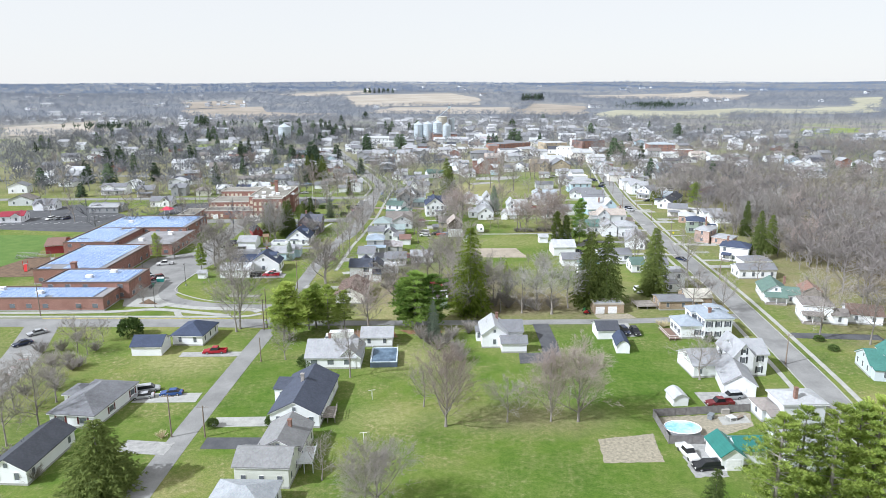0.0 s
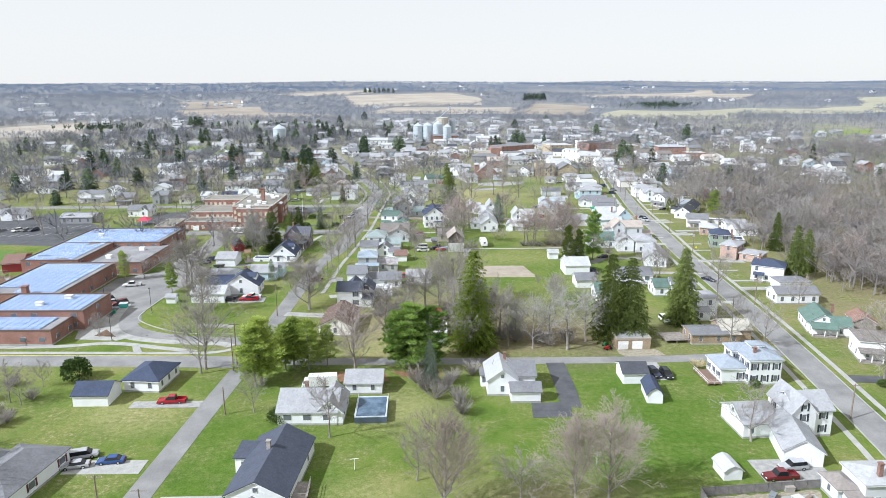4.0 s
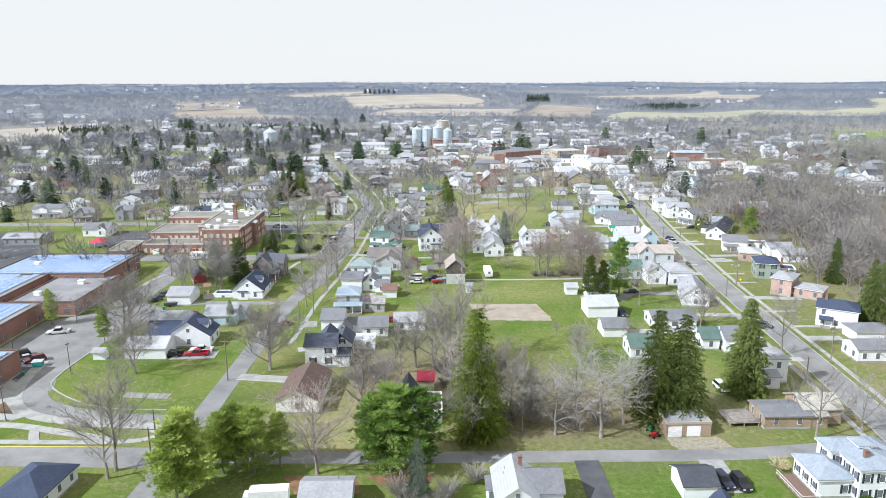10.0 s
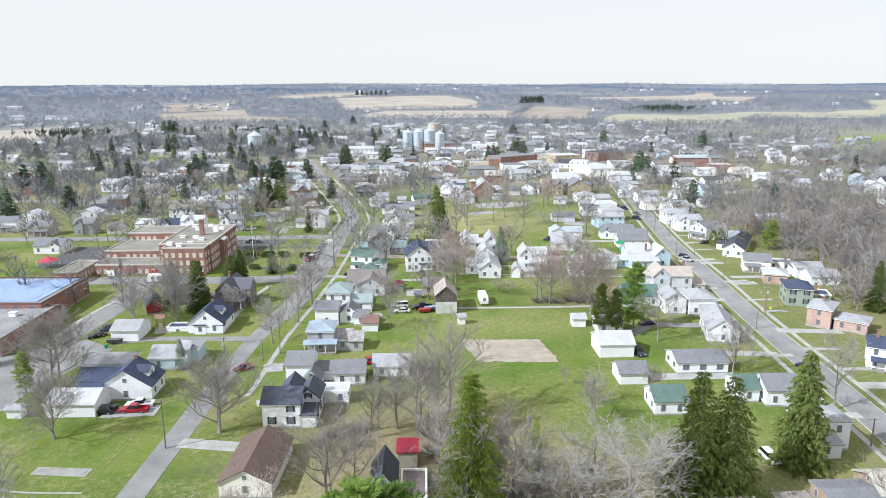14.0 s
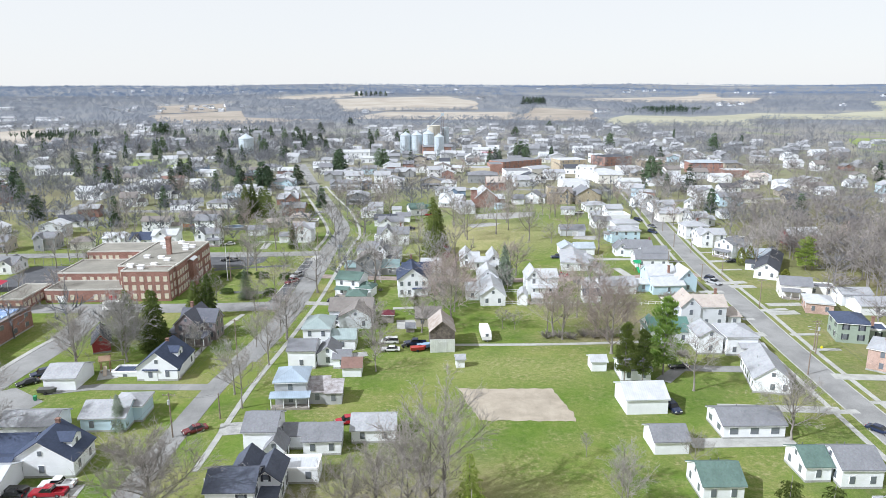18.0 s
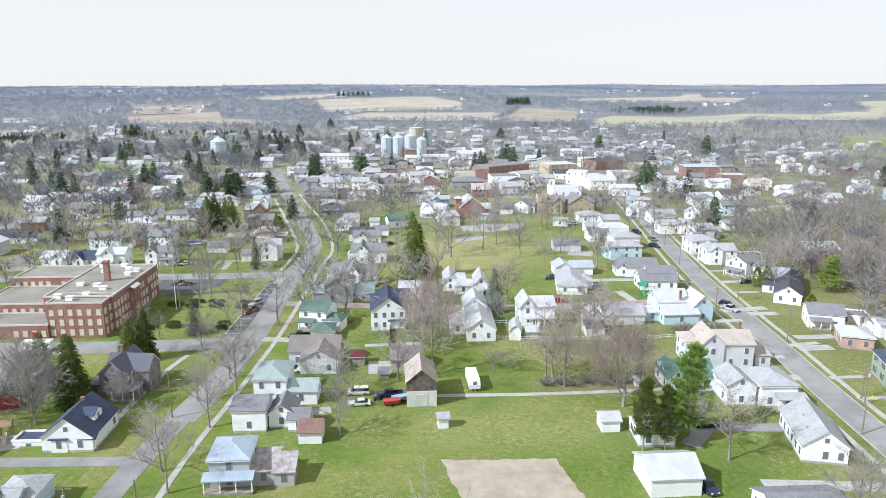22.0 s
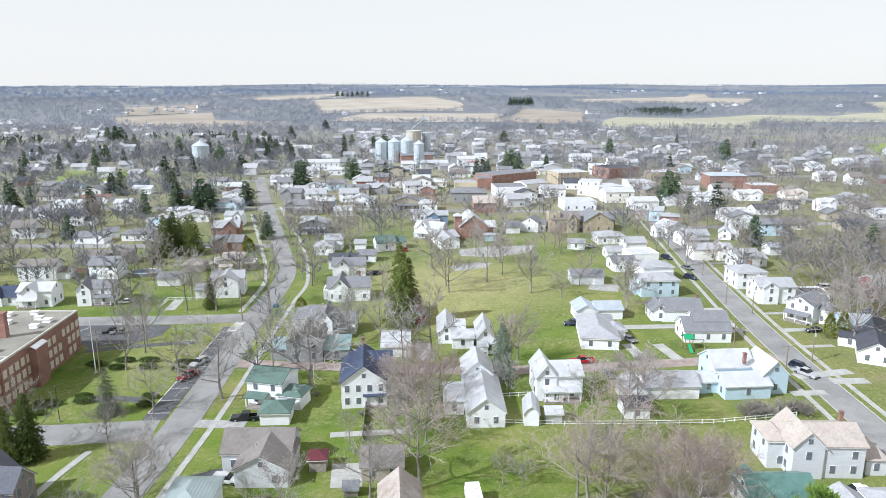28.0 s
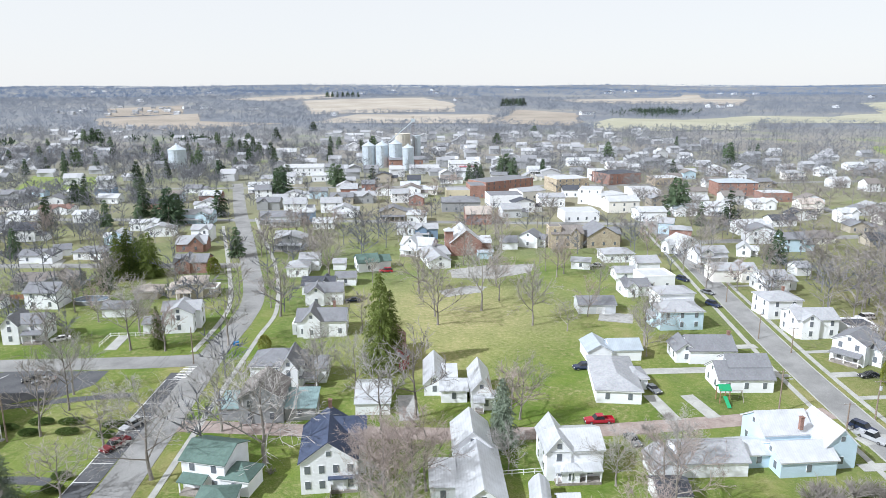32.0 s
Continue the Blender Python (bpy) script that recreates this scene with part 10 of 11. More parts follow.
for dx, dy, c in ((-9.6, -24.65, (0.45, 0.02, 0.03)), (-8.4, -24.65, (0.45, 0.02, 0.03)), (9.36, -8, (0.4, 0.4, 0.42))):
    piece("door", DOOR, plain("door %.2f" % c[1], c), old_school, pose(dx, dy, 0.1, 0, 0, 90 if dx > 9 else 0))
piece("garage_door", GARAGE_DOOR, TRIM, old_school, pose(-24.5, -24.66, 0))
bm = bmesh.new()
box(bm, 9.25, -8.5, 0, 11.0, -4.0, 9.0)
part("stair_bay", bm, BRICK, old_school, "projecting brick entrance bay")
bm = bmesh.new()
gable_roof(bm, 9.2, -8.6, 11.0, -3.9, 9.05, 0.5, "y", 0.15)
part("bay_roof", bm, sheet_metal((0.74, 0.75, 0.76)), old_school, "white metal roof over the entrance bay")

# ---- grain elevator ----
STEEL = sheet_metal((0.58, 0.65, 0.71), 0.45)


def silo(x, y, r, h, mat, label, cone=True, name="grain_silo"):
    e = thing(name, x, y, 0, label, "silo", "grain silos")
    bm = bmesh.new()
    n, rings = 20, max(4, int(h / 2))
    prev = None
    for k in range(rings * 3 + 1):
        z, rr = h * k / (rings * 3), r * (1.012 if k % 3 == 0 else 1.0)
        ring = [bm.verts.new((math.cos(6.28318 * i / n) * rr, math.sin(6.28318 * i / n) * rr, z)) for i in range(n)]
        if prev:
            for i in range(n):
                bm.faces.new((prev[i], prev[(i + 1) % n], ring[(i + 1) % n], ring[i]))
        prev = ring
    part("wall", bm, mat, e)
    bm = bmesh.new()
    if cone:
        tube(bm, (0, 0, h), (0, 0, h + r * 0.55), r * 1.04, r * 0.12, n)
        tube(bm, (0, 0, h + r * 0.55), (0, 0, h + r * 0.7), r * 0.14, r * 0.1, 8)
    else:
        tube(bm, (0, 0, h), (0, 0, h + 0.5), r * 1.03, r * 1.03, n)
    part("roof", bm, mat, e)
    bm = bmesh.new()
    for s in (-0.25, 0.25):
        box(bm, s - 0.03, -r - 0.25, 0, s + 0.03, -r - 0.15, h)
    for k in range(int(h / 0.6)):
        box(bm, -0.25, -r - 0.22, k * 0.6, 0.25, -r - 0.18, k * 0.6 + 0.05)
    part("ladder", bm, CHROME, e)


for x, y, h in ((-27.5, 803, 17), (-16.7, 801, 17.5), (-5.7, 796, 19)):
    silo(x, y, 5.2, h, STEEL, "galvanised steel grain silo with cone roof")
silo(4.5, 778, 4.4, 17.5, STEEL, "galvanised steel grain silo with cone roof")
silo(-181, 806, 7.0, 14.5, STEEL, "large pale steel grain silo with cone roof")
silo(-1, 846, 6.6, 23, mottled("silo concrete", (0.44, 0.41, 0.35), (0.55, 0.52, 0.45), 0.15, 4.0), "tall concrete grain tower", False, "grain_tower")
silo(11, 852, 3.6, 21, STEEL, "tall steel grain tower", False, "grain_tower")
e = thing("lattice_mast", 8, 845, 0, "tall steel lattice elevator mast", "mast")
bm = bmesh.new()
for sx, sy in ((-1, -1), (1, -1), (1, 1), (-1, 1)):
    tube(bm, (sx * 1.3, sy * 1.3, 0), (sx * 0.8, sy * 0.8, 38), 0.14, 0.1, 4)
for k in range(19):
    w0, w1 = 1.3 - 0.5 * k / 19, 1.3 - 0.5 * (k + 1) / 19
    for a, b in (((-1, -1), (1, -1)), ((1, -1), (1, 1)), ((1, 1), (-1, 1)), ((-1, 1), (-1, -1))):
        tube(bm, (a[0] * w0, a[1] * w0, 2 * k), (b[0] * w1, b[1] * w1, 2 * k + 2), 0.07, 0.07, 3, False)
part("frame", bm, plain("dark steel", (0.16, 0.12, 0.11), 0.6, 0.4), e)
bm = bmesh.new()
box(bm, -1.6, -1.6, 33, 1.6, 1.6, 36)
part("head_house", bm, STEEL, e)
bm = bmesh.new()
tube(bm, (0, 0, 34), (-20, -38, 19), 0.35, 0.35, 6)
part("chute", bm, STEEL, e)

# ---- yard things ----
e = thing("camper_trailer", 16.7, 305, 4, "white camper trailer parked on the grass", "trailer")
bm = bmesh.new()
hexa(bm, [(-1.2, -3.6, 0.6), (1.2, -3.6, 0.6), (1.2, 3.6, 0.6), (-1.2, 3.6, 0.6)], [(-1.25, -3.7, 1.6), (1.25, -3.7, 1.6), (1.25, 3.7, 1.6), (-1.25, 3.7, 1.6)])
hexa(bm, [(-1.25, -3.7, 1.6), (1.25, -3.7, 1.6), (1.25, 3.7, 1.6), (-1.25, 3.7, 1.6)], [(-1.15, -3.3, 2.8), (1.15, -3.3, 2.8), (1.15, 3.5, 2.8), (-1.15, 3.5, 2.8)])
part("body", bm, plain("camper white", (0.78, 0.78, 0.76), 0.35), e)
for dy in (-0.8, 1.6):
    bm = bmesh.new()
    box(bm, -0.35, dy - 0.3, 2.8, 0.35, dy + 0.3, 2.98)
    part("roof_vent", bm, TRIM, e)
put_window(e, "small", 0, -3.62, 2.0, 0)
for sx in (-1, 1):
    for dy in (-0.5, 0.4):
        piece("wheel", CARS["van"]["tyre"], None, e, pose(sx * 1.05, dy, 0.34, 0, 0, 90))
bm = bmesh.new()
tube(bm, (0, -3.6, 0.55), (0, -4.8, 0.5), 0.06, 0.06, 6)
part("hitch", bm, CHROME, e)
e = thing("camper_trailer", -92, 329, 3, "white camper trailer parked beside the street", "trailer")
bm = bmesh.new()
hexa(bm, [(-3.6, -1.2, 0.6), (3.6, -1.2, 0.6), (3.6, 1.2, 0.6), (-3.6, 1.2, 0.6)], [(-3.3, -1.1, 2.9), (3.7, -1.1, 2.9), (3.7, 1.1, 2.9), (-3.3, 1.1, 2.9)])
part("body", bm, plain("camper white", (0.78, 0.78, 0.76), 0.35), e)
for dx in (-1.8, 0.2, 2.2):
    put_window(e, "small", dx, -1.16, 1.9, 0)
for sx in (-0.5, 0.5):
    for sy in (-1, 1):
        piece("wheel", CARS["van"]["tyre"], None, e, pose(sx, sy * 1.05, 0.34))
e = thing("cargo_van", -27.3, 170.5, 5, "long white cargo van parked on the lawn", "van")
bm = bmesh.new()
box(bm, -2.2, -1.1, 0.6, 4.0, 1.1, 2.9)
part("cargo_box", bm, plain("van white", (0.78, 0.78, 0.77), 0.35), e)
bm = bmesh.new()
hexa(bm, [(-3.8, -1.0, 0.5), (-2.2, -1.0, 0.5), (-2.2, 1.0, 0.5), (-3.8, 1.0, 0.5)], [(-3.1, -0.9, 2.1), (-2.2, -0.9, 2.1), (-2.2, 0.9, 2.1), (-3.1, 0.9, 2.1)])
part("cab", bm, plain("van white", (0.78, 0.78, 0.77), 0.35), e)
bm = bmesh.new()
box(bm, -3.3, -0.95, 1.35, -2.5, 0.95, 1.85)
part("window", bm, GLASS, e)
for sx in (-2.6, 2.6):
    for sy in (-1, 1):
        piece("wheel", CARS["van"]["tyre"], None, e, pose(sx, sy * 1.0, 0.34))

# pools
e = thing("swimming_pool", -14.3, 158.2, 2, "raised pool with dark cover and pale blue rails", "pool")
bm = bmesh.new()
box(bm, -3.2, -4.6, 0, 3.2, 4.6, 1.25)
part("wall", bm, plain("pool wall", (0.10, 0.13, 0.18), 0.6), e)
bm = bmesh.new()
box(bm, -2.8, -4.2, 1.25, 2.8, 4.2, 1.32)
part("cover", bm, mottled("pool cover", (0.05, 0.08, 0.12), (0.14, 0.20, 0.27), 0.6, 6.0, 0.6), e, "dark blue pool cover")
for q in ((-3.2, -4.6, 3.2, -4.3), (-3.2, 4.3, 3.2, 4.6), (-3.2, -4.3, -2.9, 4.3), (2.9, -4.3, 3.2, 4.3)):
    bm = bmesh.new()
    box(bm, q[0], q[1], 1.25, q[2], q[3], 1.42)
    part("rim", bm, plain("pool rim", (0.55, 0.63, 0.70), 0.4), e)
for k in range(5):
    for sx in (-3.15, 3.15):
        bm = bmesh.new()
        tube(bm, (sx, -4.4 + 2.2 * k, 1.4), (sx, -4.4 + 2.2 * k, 2.2), 0.04, 0.04, 5)
        part("rail_post", bm, TRIM, e)


def round_pool(x, y, rx, ry, h, label, inner):
    e = thing("swimming_pool", x, y, 0, label, "pool")
    for nm, ra, z0, z1, mt in (("wall", 1.0, 0, h, plain("pool wall grey", (0.26, 0.27, 0.28), 0.6)), ("water", 0.94, h, h + 0.03, inner)):
        bm = bmesh.new()
        tube(bm, (0, 0, z0), (0, 0, z1), ra, ra, 24)
        bmesh.ops.scale(bm, vec=(rx, ry, 1), verts=bm.verts)
        part(nm, bm, mt, e)
    bm = bmesh.new()
    for i in range(24):
        a, b = 6.28318 * i / 24, 6.28318 * (i + 1) / 24
        tube(bm, (math.cos(a) * rx, math.sin(a) * ry, h), (math.cos(b) * rx, math.sin(b) * ry, h), 0.1, 0.1, 5)
    part("rim", bm, TRIM, e)


round_pool(45.9, 121.7, 3.5, 2.7, 1.2, "round raised pool with bright blue cover", mottled("blue cover", (0.14, 0.40, 0.62), (0.50, 0.70, 0.78), 0.35, 3.0, 0.5))
round_pool(-90, 448, 5.5, 3.5, 1.2, "raised pool with dark cover behind the house", mottled("pool cover", (0.03, 0.04, 0.06), (0.08, 0.10, 0.13), 0.6, 6.0, 0.6))

patch("sports_court", [(-146, 348), (-126, 350), (-124, 365), (-127, 382), (-146, 381)], 0.05, TAR, "dark asphalt sports court with a tall wire fence", "sports court")
fence([(-146, 382), (-127, 383), (-124, 366)], 2.6, plain("galvanised wire", (0.40, 0.42, 0.43), 0.4, 0.5), "tall galvanised wire fence round the court", 3.0, False, (0.1, 1.3, 2.5))
e = thing("canopy_tent", -141, 350, 5, "red canopy tent on white poles beside the school", "tent")
bm = bmesh.new()
tube(bm, (0, 0, 2.5), (0, 0, 4.0), 4.2, 0.3, 4)
part("canopy", bm, plain("red canvas", (0.55, 0.05, 0.10), 0.7), e)
for k in range(4):
    bm = bmesh.new()
    tube(bm, (math.cos(1.5708 * k) * 4.0, math.sin(1.5708 * k) * 4.0, 0), (math.cos(1.5708 * k) * 4.0, math.sin(1.5708 * k) * 4.0, 2.6), 0.05, 0.05, 6)
    part("pole", bm, TRIM, e)
# fences
DARK_FENCE = mottled("dark fence boards", (0.16, 0.15, 0.15), (0.25, 0.24, 0.235), 1.0, 9.0)
fence([(62.6, 130.4), (42.2, 128.2), (42.0, 117.6)], 1.8, DARK_FENCE, "tall dark board fence round the yard", 2.2, True)
fence([(42.0, 117.6), (48.4, 117.4)], 1.8, DARK_FENCE, "tall dark board fence round the yard", 2.2, True)
fence([(-71, 409.5), (-71.2, 417), (-62.5, 417)], 1.1, TRIM, "white rail fence at the corner of the lawn", 2.0)
fence([(22, 333.5), (36.4, 332.3), (50, 332), (66, 332), (84, 334.6)], 1.0, TRIM, "low white rail fence across the yard", 2.4)
fence([(25, 345), (35, 346)], 1.1, TRIM, "low white rail fence by the garden", 2.0)
fence([(146, 358), (160, 349), (185, 338)], 1.4, WOOD_GREY, "weathered wooden rail fence", 2.6)
fence([(-3, 327), (-3.5, 343)], 1.6, WOOD_GREY, "weathered board fence beside the garden", 2.0, True)
fence([(-128, 452), (-102, 452)], 1.7, mottled("brown boards", (0.25, 0.13, 0.08), (0.36, 0.20, 0.12), 1.0, 9.0), "brown board fence behind the house", 2.2, True)

# play things
for x, y, c in ((-151, 243, (0.5, 0.03, 0.03)), (-146, 252, (0.35, 0.38, 0.40))):
    e = thing("playground_slide", x, y, 30, "playground climbing frame with slide on dark mulch", "slide")
    bm = bmesh.new()
    hexa(bm, [(-0.5, -3.5, 0.1), (0.5, -3.5, 0.1), (0.5, 0, 1.9), (-0.5, 0, 1.9)], [(-0.5, -3.5, 0.2), (0.5, -3.5, 0.2), (0.5, 0, 2.0), (-0.5, 0, 2.0)])
    part("chute", bm, plain("slide %.1f" % c[0], c, 0.4), e)
    bm = bmesh.new()
    box(bm, -0.8, 0, 1.8, 0.8, 1.6, 1.95)
    part("deck", bm, WOOD_GREY, e)
    for sx in (-0.75, 0.75):
        for sy in (0.05, 1.55):
            bm = bmesh.new()
            tube(bm, (sx, sy, 0), (sx, sy, 3.0), 0.06, 0.06, 5)
            part("post", bm, plain("slide %.1f" % c[0], c, 0.4), e)
patch("playground", [(-165, 232), (-140, 234), (-136, 250), (-142, 262), (-160, 260)], 0.08, MULCH, "dark mulch playground beside the school", "playground")
e = thing("bleachers", -158, 259, 10, "stepped metal bleachers beside the playing field", "bleachers")
for k in range(5):
    bm = bmesh.new()
    box(bm, -6, k * 0.7, 0.35 + k * 0.35, 6, k * 0.7 + 0.35, 0.42 + k * 0.35)
    part("bench", bm, CHROME, e)
    bm = bmesh.new()
    box(bm, -6, k * 0.7 + 0.1, 0, -5.9, k * 0.7 + 0.25, 0.36 + k * 0.35)
    box(bm, 5.9, k * 0.7 + 0.1, 0, 6, k * 0.7 + 0.25, 0.36 + k * 0.35)
    part("support", bm, CHROME, e)
patch("playing_field", [(-330, 215), (-172, 220), (-158, 262), (-172, 300), (-330, 310)], 0.06, mottled("turf", (0.075, 0.15, 0.03), (0.12, 0.19, 0.045), 0.2, 5.0, 0.95), "bright green playing field", "field")

# small white shed, mailbox and bin by the drives
for x, y, rot, w, d, h, lab in ((-83, 231.5, 0, 2.8, 2.2, 2.0, "small white shed on the school lawn"), (53.5, 303.5, 0, 1.4, 1.4, 1.6, "small white shed by the path"), (9.5, 286, 5, 2.0, 2.0, 2.2, "small white shed on the grass")):
    house("shed", lab, "shed", x, y, rot, [(0, 0, w, d, h, "gx", 0.7)], siding(WHITE), shingle(ROOF_LIGHT), win="")
for x, y, c in ((-36.4, 408.8, (0.02, 0.18, 0.5)), (-35.6, 409.2, (0.02, 0.18, 0.5)), (-96, 221, (0.02, 0.25, 0.14)), (-82, 268.5, (0.04, 0.25, 0.10))):
    e = thing("rubbish_bin", x, y, 10, "plastic wheeled rubbish bin standing by the kerb", "bin")
    bm = bmesh.new()
    hexa(bm, [(-0.25, -0.25, 0), (0.25, -0.25, 0), (0.25, 0.25, 0), (-0.25, 0.25, 0)], [(-0.35, -0.35, 1.0), (0.35, -0.35, 1.0), (0.35, 0.35, 1.0), (-0.35, 0.35, 1.0)])
    part("bin", bm, plain("bin %.2f" % c[2], c, 0.5), e)
    bm = bmesh.new()
    hexa(bm, [(-0.38, -0.38, 1.0), (0.38, -0.38, 1.0), (0.38, 0.38, 1.0), (-0.38, 0.38, 1.0)], [(-0.3, -0.3, 1.12), (0.3, -0.3, 1.12), (0.3, 0.36, 1.12), (-0.3, 0.36, 1.12)])
    part("lid", bm, plain("bin %.2f" % c[2], c, 0.5), e)
e = thing("road_sign", 98.9, 291.5, 0, "yellow diamond warning sign on a post", "sign")
bm = bmesh.new()
tube(bm, (0, 0, 0), (0, 0, 2.6), 0.04, 0.04, 5)
part("post", bm, CHROME, e)
bm = bmesh.new()
hexa(bm, [(0, -0.05, 1.7), (0.45, -0.05, 2.15), (0, -0.05, 2.6), (-0.45, -0.05, 2.15)][::-1], [(0, -0.08, 1.7), (0.45, -0.08, 2.15), (0, -0.08, 2.6), (-0.45, -0.08, 2.15)][::-1])
part("plate", bm, plain("sign yellow", (0.85, 0.75, 0.02), 0.5), e)

# painted bays and lines
PAINT = plain("road paint", (0.75, 0.75, 0.74), 0.6)
for k in range(9):
    y = 340 + 6 * k
    strip("painted_line", [(-48.0 + 0.026 * (y - 340), y), (-43.4 + 0.0 * (y - 340), y)], 0.14, 0.068, PAINT, "white painted bay line", "road marking", drop=0.02)
strip("painted_line", [(-48.0, 340), (-46.7, 388)], 0.14, 0.067, PAINT, "white painted edge line", "road marking", drop=0.02)
for k in range(9):
    strip("painted_line", [(-112 + 3.2 * k, 387), (-110 + 3.2 * k, 392.5)], 0.14, 0.04, PAINT, "white painted bay line", "road marking", drop=0.02)
for k in range(8):
    strip("painted_line", [(-45.4 + 0.1 * k, 389 + 0.9 * k), (-42.6 + 0.1 * k, 389 + 0.9 * k)], 0.35, 0.07, PAINT, "white painted crossing bar", "road marking", drop=0.02)
for row, y0 in ((0, 322), (1, 338)):
    for k in range(11):
        strip("painted_line", [(-214 + 4.6 * k, y0 + 0.6 * k), (-212 + 4.6 * k, y0 + 5 + 0.6 * k)], 0.16, 0.03, PAINT, "white painted bay line", "road marking", drop=0.02)
strip("painted_line", [(-115, 189.3), (-60, 188.6)], 0.16, 0.045, plain("yellow paint", (0.75, 0.6, 0.1), 0.6), "yellow painted kerb line", "road marking", drop=0.02)

# ---- the farther town ----
rng = random.Random(77)
ROAD_LINES = [[(79, 40), (87, 150), (94.5, 290), (100.5, 380), (114, 490), (137, 680), (150, 800)], [(-48, 184), (-46, 265), (-40, 330), (-40, 428), (-51.5, 491), (-70, 558), (-110, 710)],
              [(-300, 396), (-41, 401)], [(-38, 366), (98, 366)], [(-300, 186), (90, 191)], [(-50, 40), (-48, 184)], [(-250, 590), (-80, 580), (120, 560)], [(-300, 500), (-55, 491)], [(-280, 690), (137, 690), (330, 700)]]
road_z = 0.012
for ln in (ROAD_LINES[6], ROAD_LINES[7], ROAD_LINES[8], [(118, 520), (330, 540)], [(220, 480), (250, 900)], [(-190, 480), (-230, 900)]):
    road_z += 0.004
    strip("road", smooth_line(ln), 6.5, road_z, ASPHALT, "grey town street among the houses", "road")


def seg_dist(x, y, a, b):
    ax, ay, bx, by = *a, *b
    t = max(0.0, min(1.0, ((x - ax) * (bx - ax) + (y - ay) * (by - ay)) / ((bx - ax) ** 2 + (by - ay) ** 2)))
    return math.hypot(x - ax - t * (bx - ax), y - ay - t * (by - ay))


def free(x, y, r):
    if any(math.hypot(x - a, y - b) < r + c for a, b, c in TAKEN):
        return False
    return all(seg_dist(x, y, p, q) > r + 3 for ln in ROAD_LINES for p, q in zip(ln, ln[1:]))


def small_house(x, y, rot, w, d, h, axis, rise, wall, roof, label, wings):
    e = thing("house", x, y, rot, label, "house", "houses of the far town")
    bw, br = bmesh.new(), bmesh.new()
    gable_wall(bw, -w / 2, -d / 2, w / 2, d / 2, -0.3, h, rise, axis)
    gable_roof(br, -w / 2, -d / 2, w / 2, d / 2, h, rise, axis, 0.4, 0.2)
    if wings:
        gable_wall(bw, w / 2 - 0.1, -d / 2 + 1, w / 2 + 4, d / 2 - 1, -0.3, 2.7, 1.2, "x")
        gable_roof(br, w / 2 + 0.3, -d / 2 + 1, w / 2 + 4, d / 2 - 1, 2.7, 1.2, "x", 0.3, 0.2)
    part("wall", bw, wall, e)
    part("roof", br, roof, e)
    for k in range(max(1, int(h / 2.5))):
        for sx in (-0.27, 0.27):
            piece("window", WINDOWS["tall"][2], None, e, pose(sx * w, -d / 2 - 0.01, 1.6 + 2.7 * k))
    TAKEN.append((x, y, max(w, d) * 0.6))


WALLS = [(siding(WHITE), "white")] * 7 + [(siding(OFFWHITE), "cream"), (siding(GREYW), "pale grey"), (siding((0.52, 0.66, 0.76)), "light blue"), (siding((0.42, 0.38, 0.31)), "tan"), (BRICK, "red brick")]
ROOFS = [(shingle(ROOF_GREY), "grey"), (shingle(ROOF_LIGHT), "light grey"), (shingle(ROOF_LIGHT), "light grey"), (shingle(ROOF_DARK), "dark"), (shingle(ROOF_BROWN), "brown"), (sheet_metal((0.62, 0.64, 0.67)), "white metal")]


def town(n, x0, x1, y0, y1, tries=9):
    for i in range(n):
        for _ in range(tries):
            x, y = rng.uniform(x0, x1), rng.uniform(y0, y1)
            if free(x, y, 8) and not (-25 < x < 92 and 395 < y < 478) and not (-260 < x < -150 and 200 < y < 350):
                h = rng.choice((2.9, 3.2, 4.4, 5.2))
                (wm, wn), (rm, rn) = rng.choice(WALLS), rng.choice(ROOFS)
                small_house(x, y, rng.choice((0, 3, 6, -3)) + rng.uniform(-3, 3), rng.uniform(8, 13), rng.uniform(7, 9.5), h, rng.choice("xxy"), rng.uniform(1.6, 2.6), wm, rm, "%s house with %s gable roof in the town" % (wn, rn), rng.random() < 0.4)
                break


town(40, -330, -85, 415, 700)
town(50, -90, 240, 560, 720)
town(26, 120, 330, 470, 720)
town(12, -330, -130, 60, 395)
# What lies farther off is too small to pick apart.
far_walls, far_roofs = bmesh.new(), bmesh.new()


def far_town(n, x0, x1, y0, y1):
    for i in range(n):
        for _ in range(8):
            x, y = rng.uniform(x0, x1), rng.uniform(y0, y1)
            if free(x, y, 7):
                break
        else:
            continue
        TAKEN.append((x, y, 6))
        w, d, h, rise, axis = rng.uniform(8, 13), rng.uniform(7, 9.5), rng.choice((3, 3.4, 4.6, 5.4)), rng.uniform(1.6, 2.6), rng.choice("xxy")
        z = terrain(x, y)
        a, b = bmesh.new(), bmesh.new()
        gable_wall(a, -w / 2, -d / 2, w / 2, d / 2, -0.5, h, rise, axis)
        gable_roof(b, -w / 2, -d / 2, w / 2, d / 2, h, rise, axis, 0.4, 0.2)
        for src, dst in ((a, far_walls), (b, far_roofs)):
            src.transform(pose(x, y, z, 0, 0, rng.uniform(-8, 12)))
            m_ = bpy.data.meshes.new("t")
            src.to_mesh(m_)
            src.free()
            dst.from_mesh(m_)
            bpy.data.meshes.remove(m_)


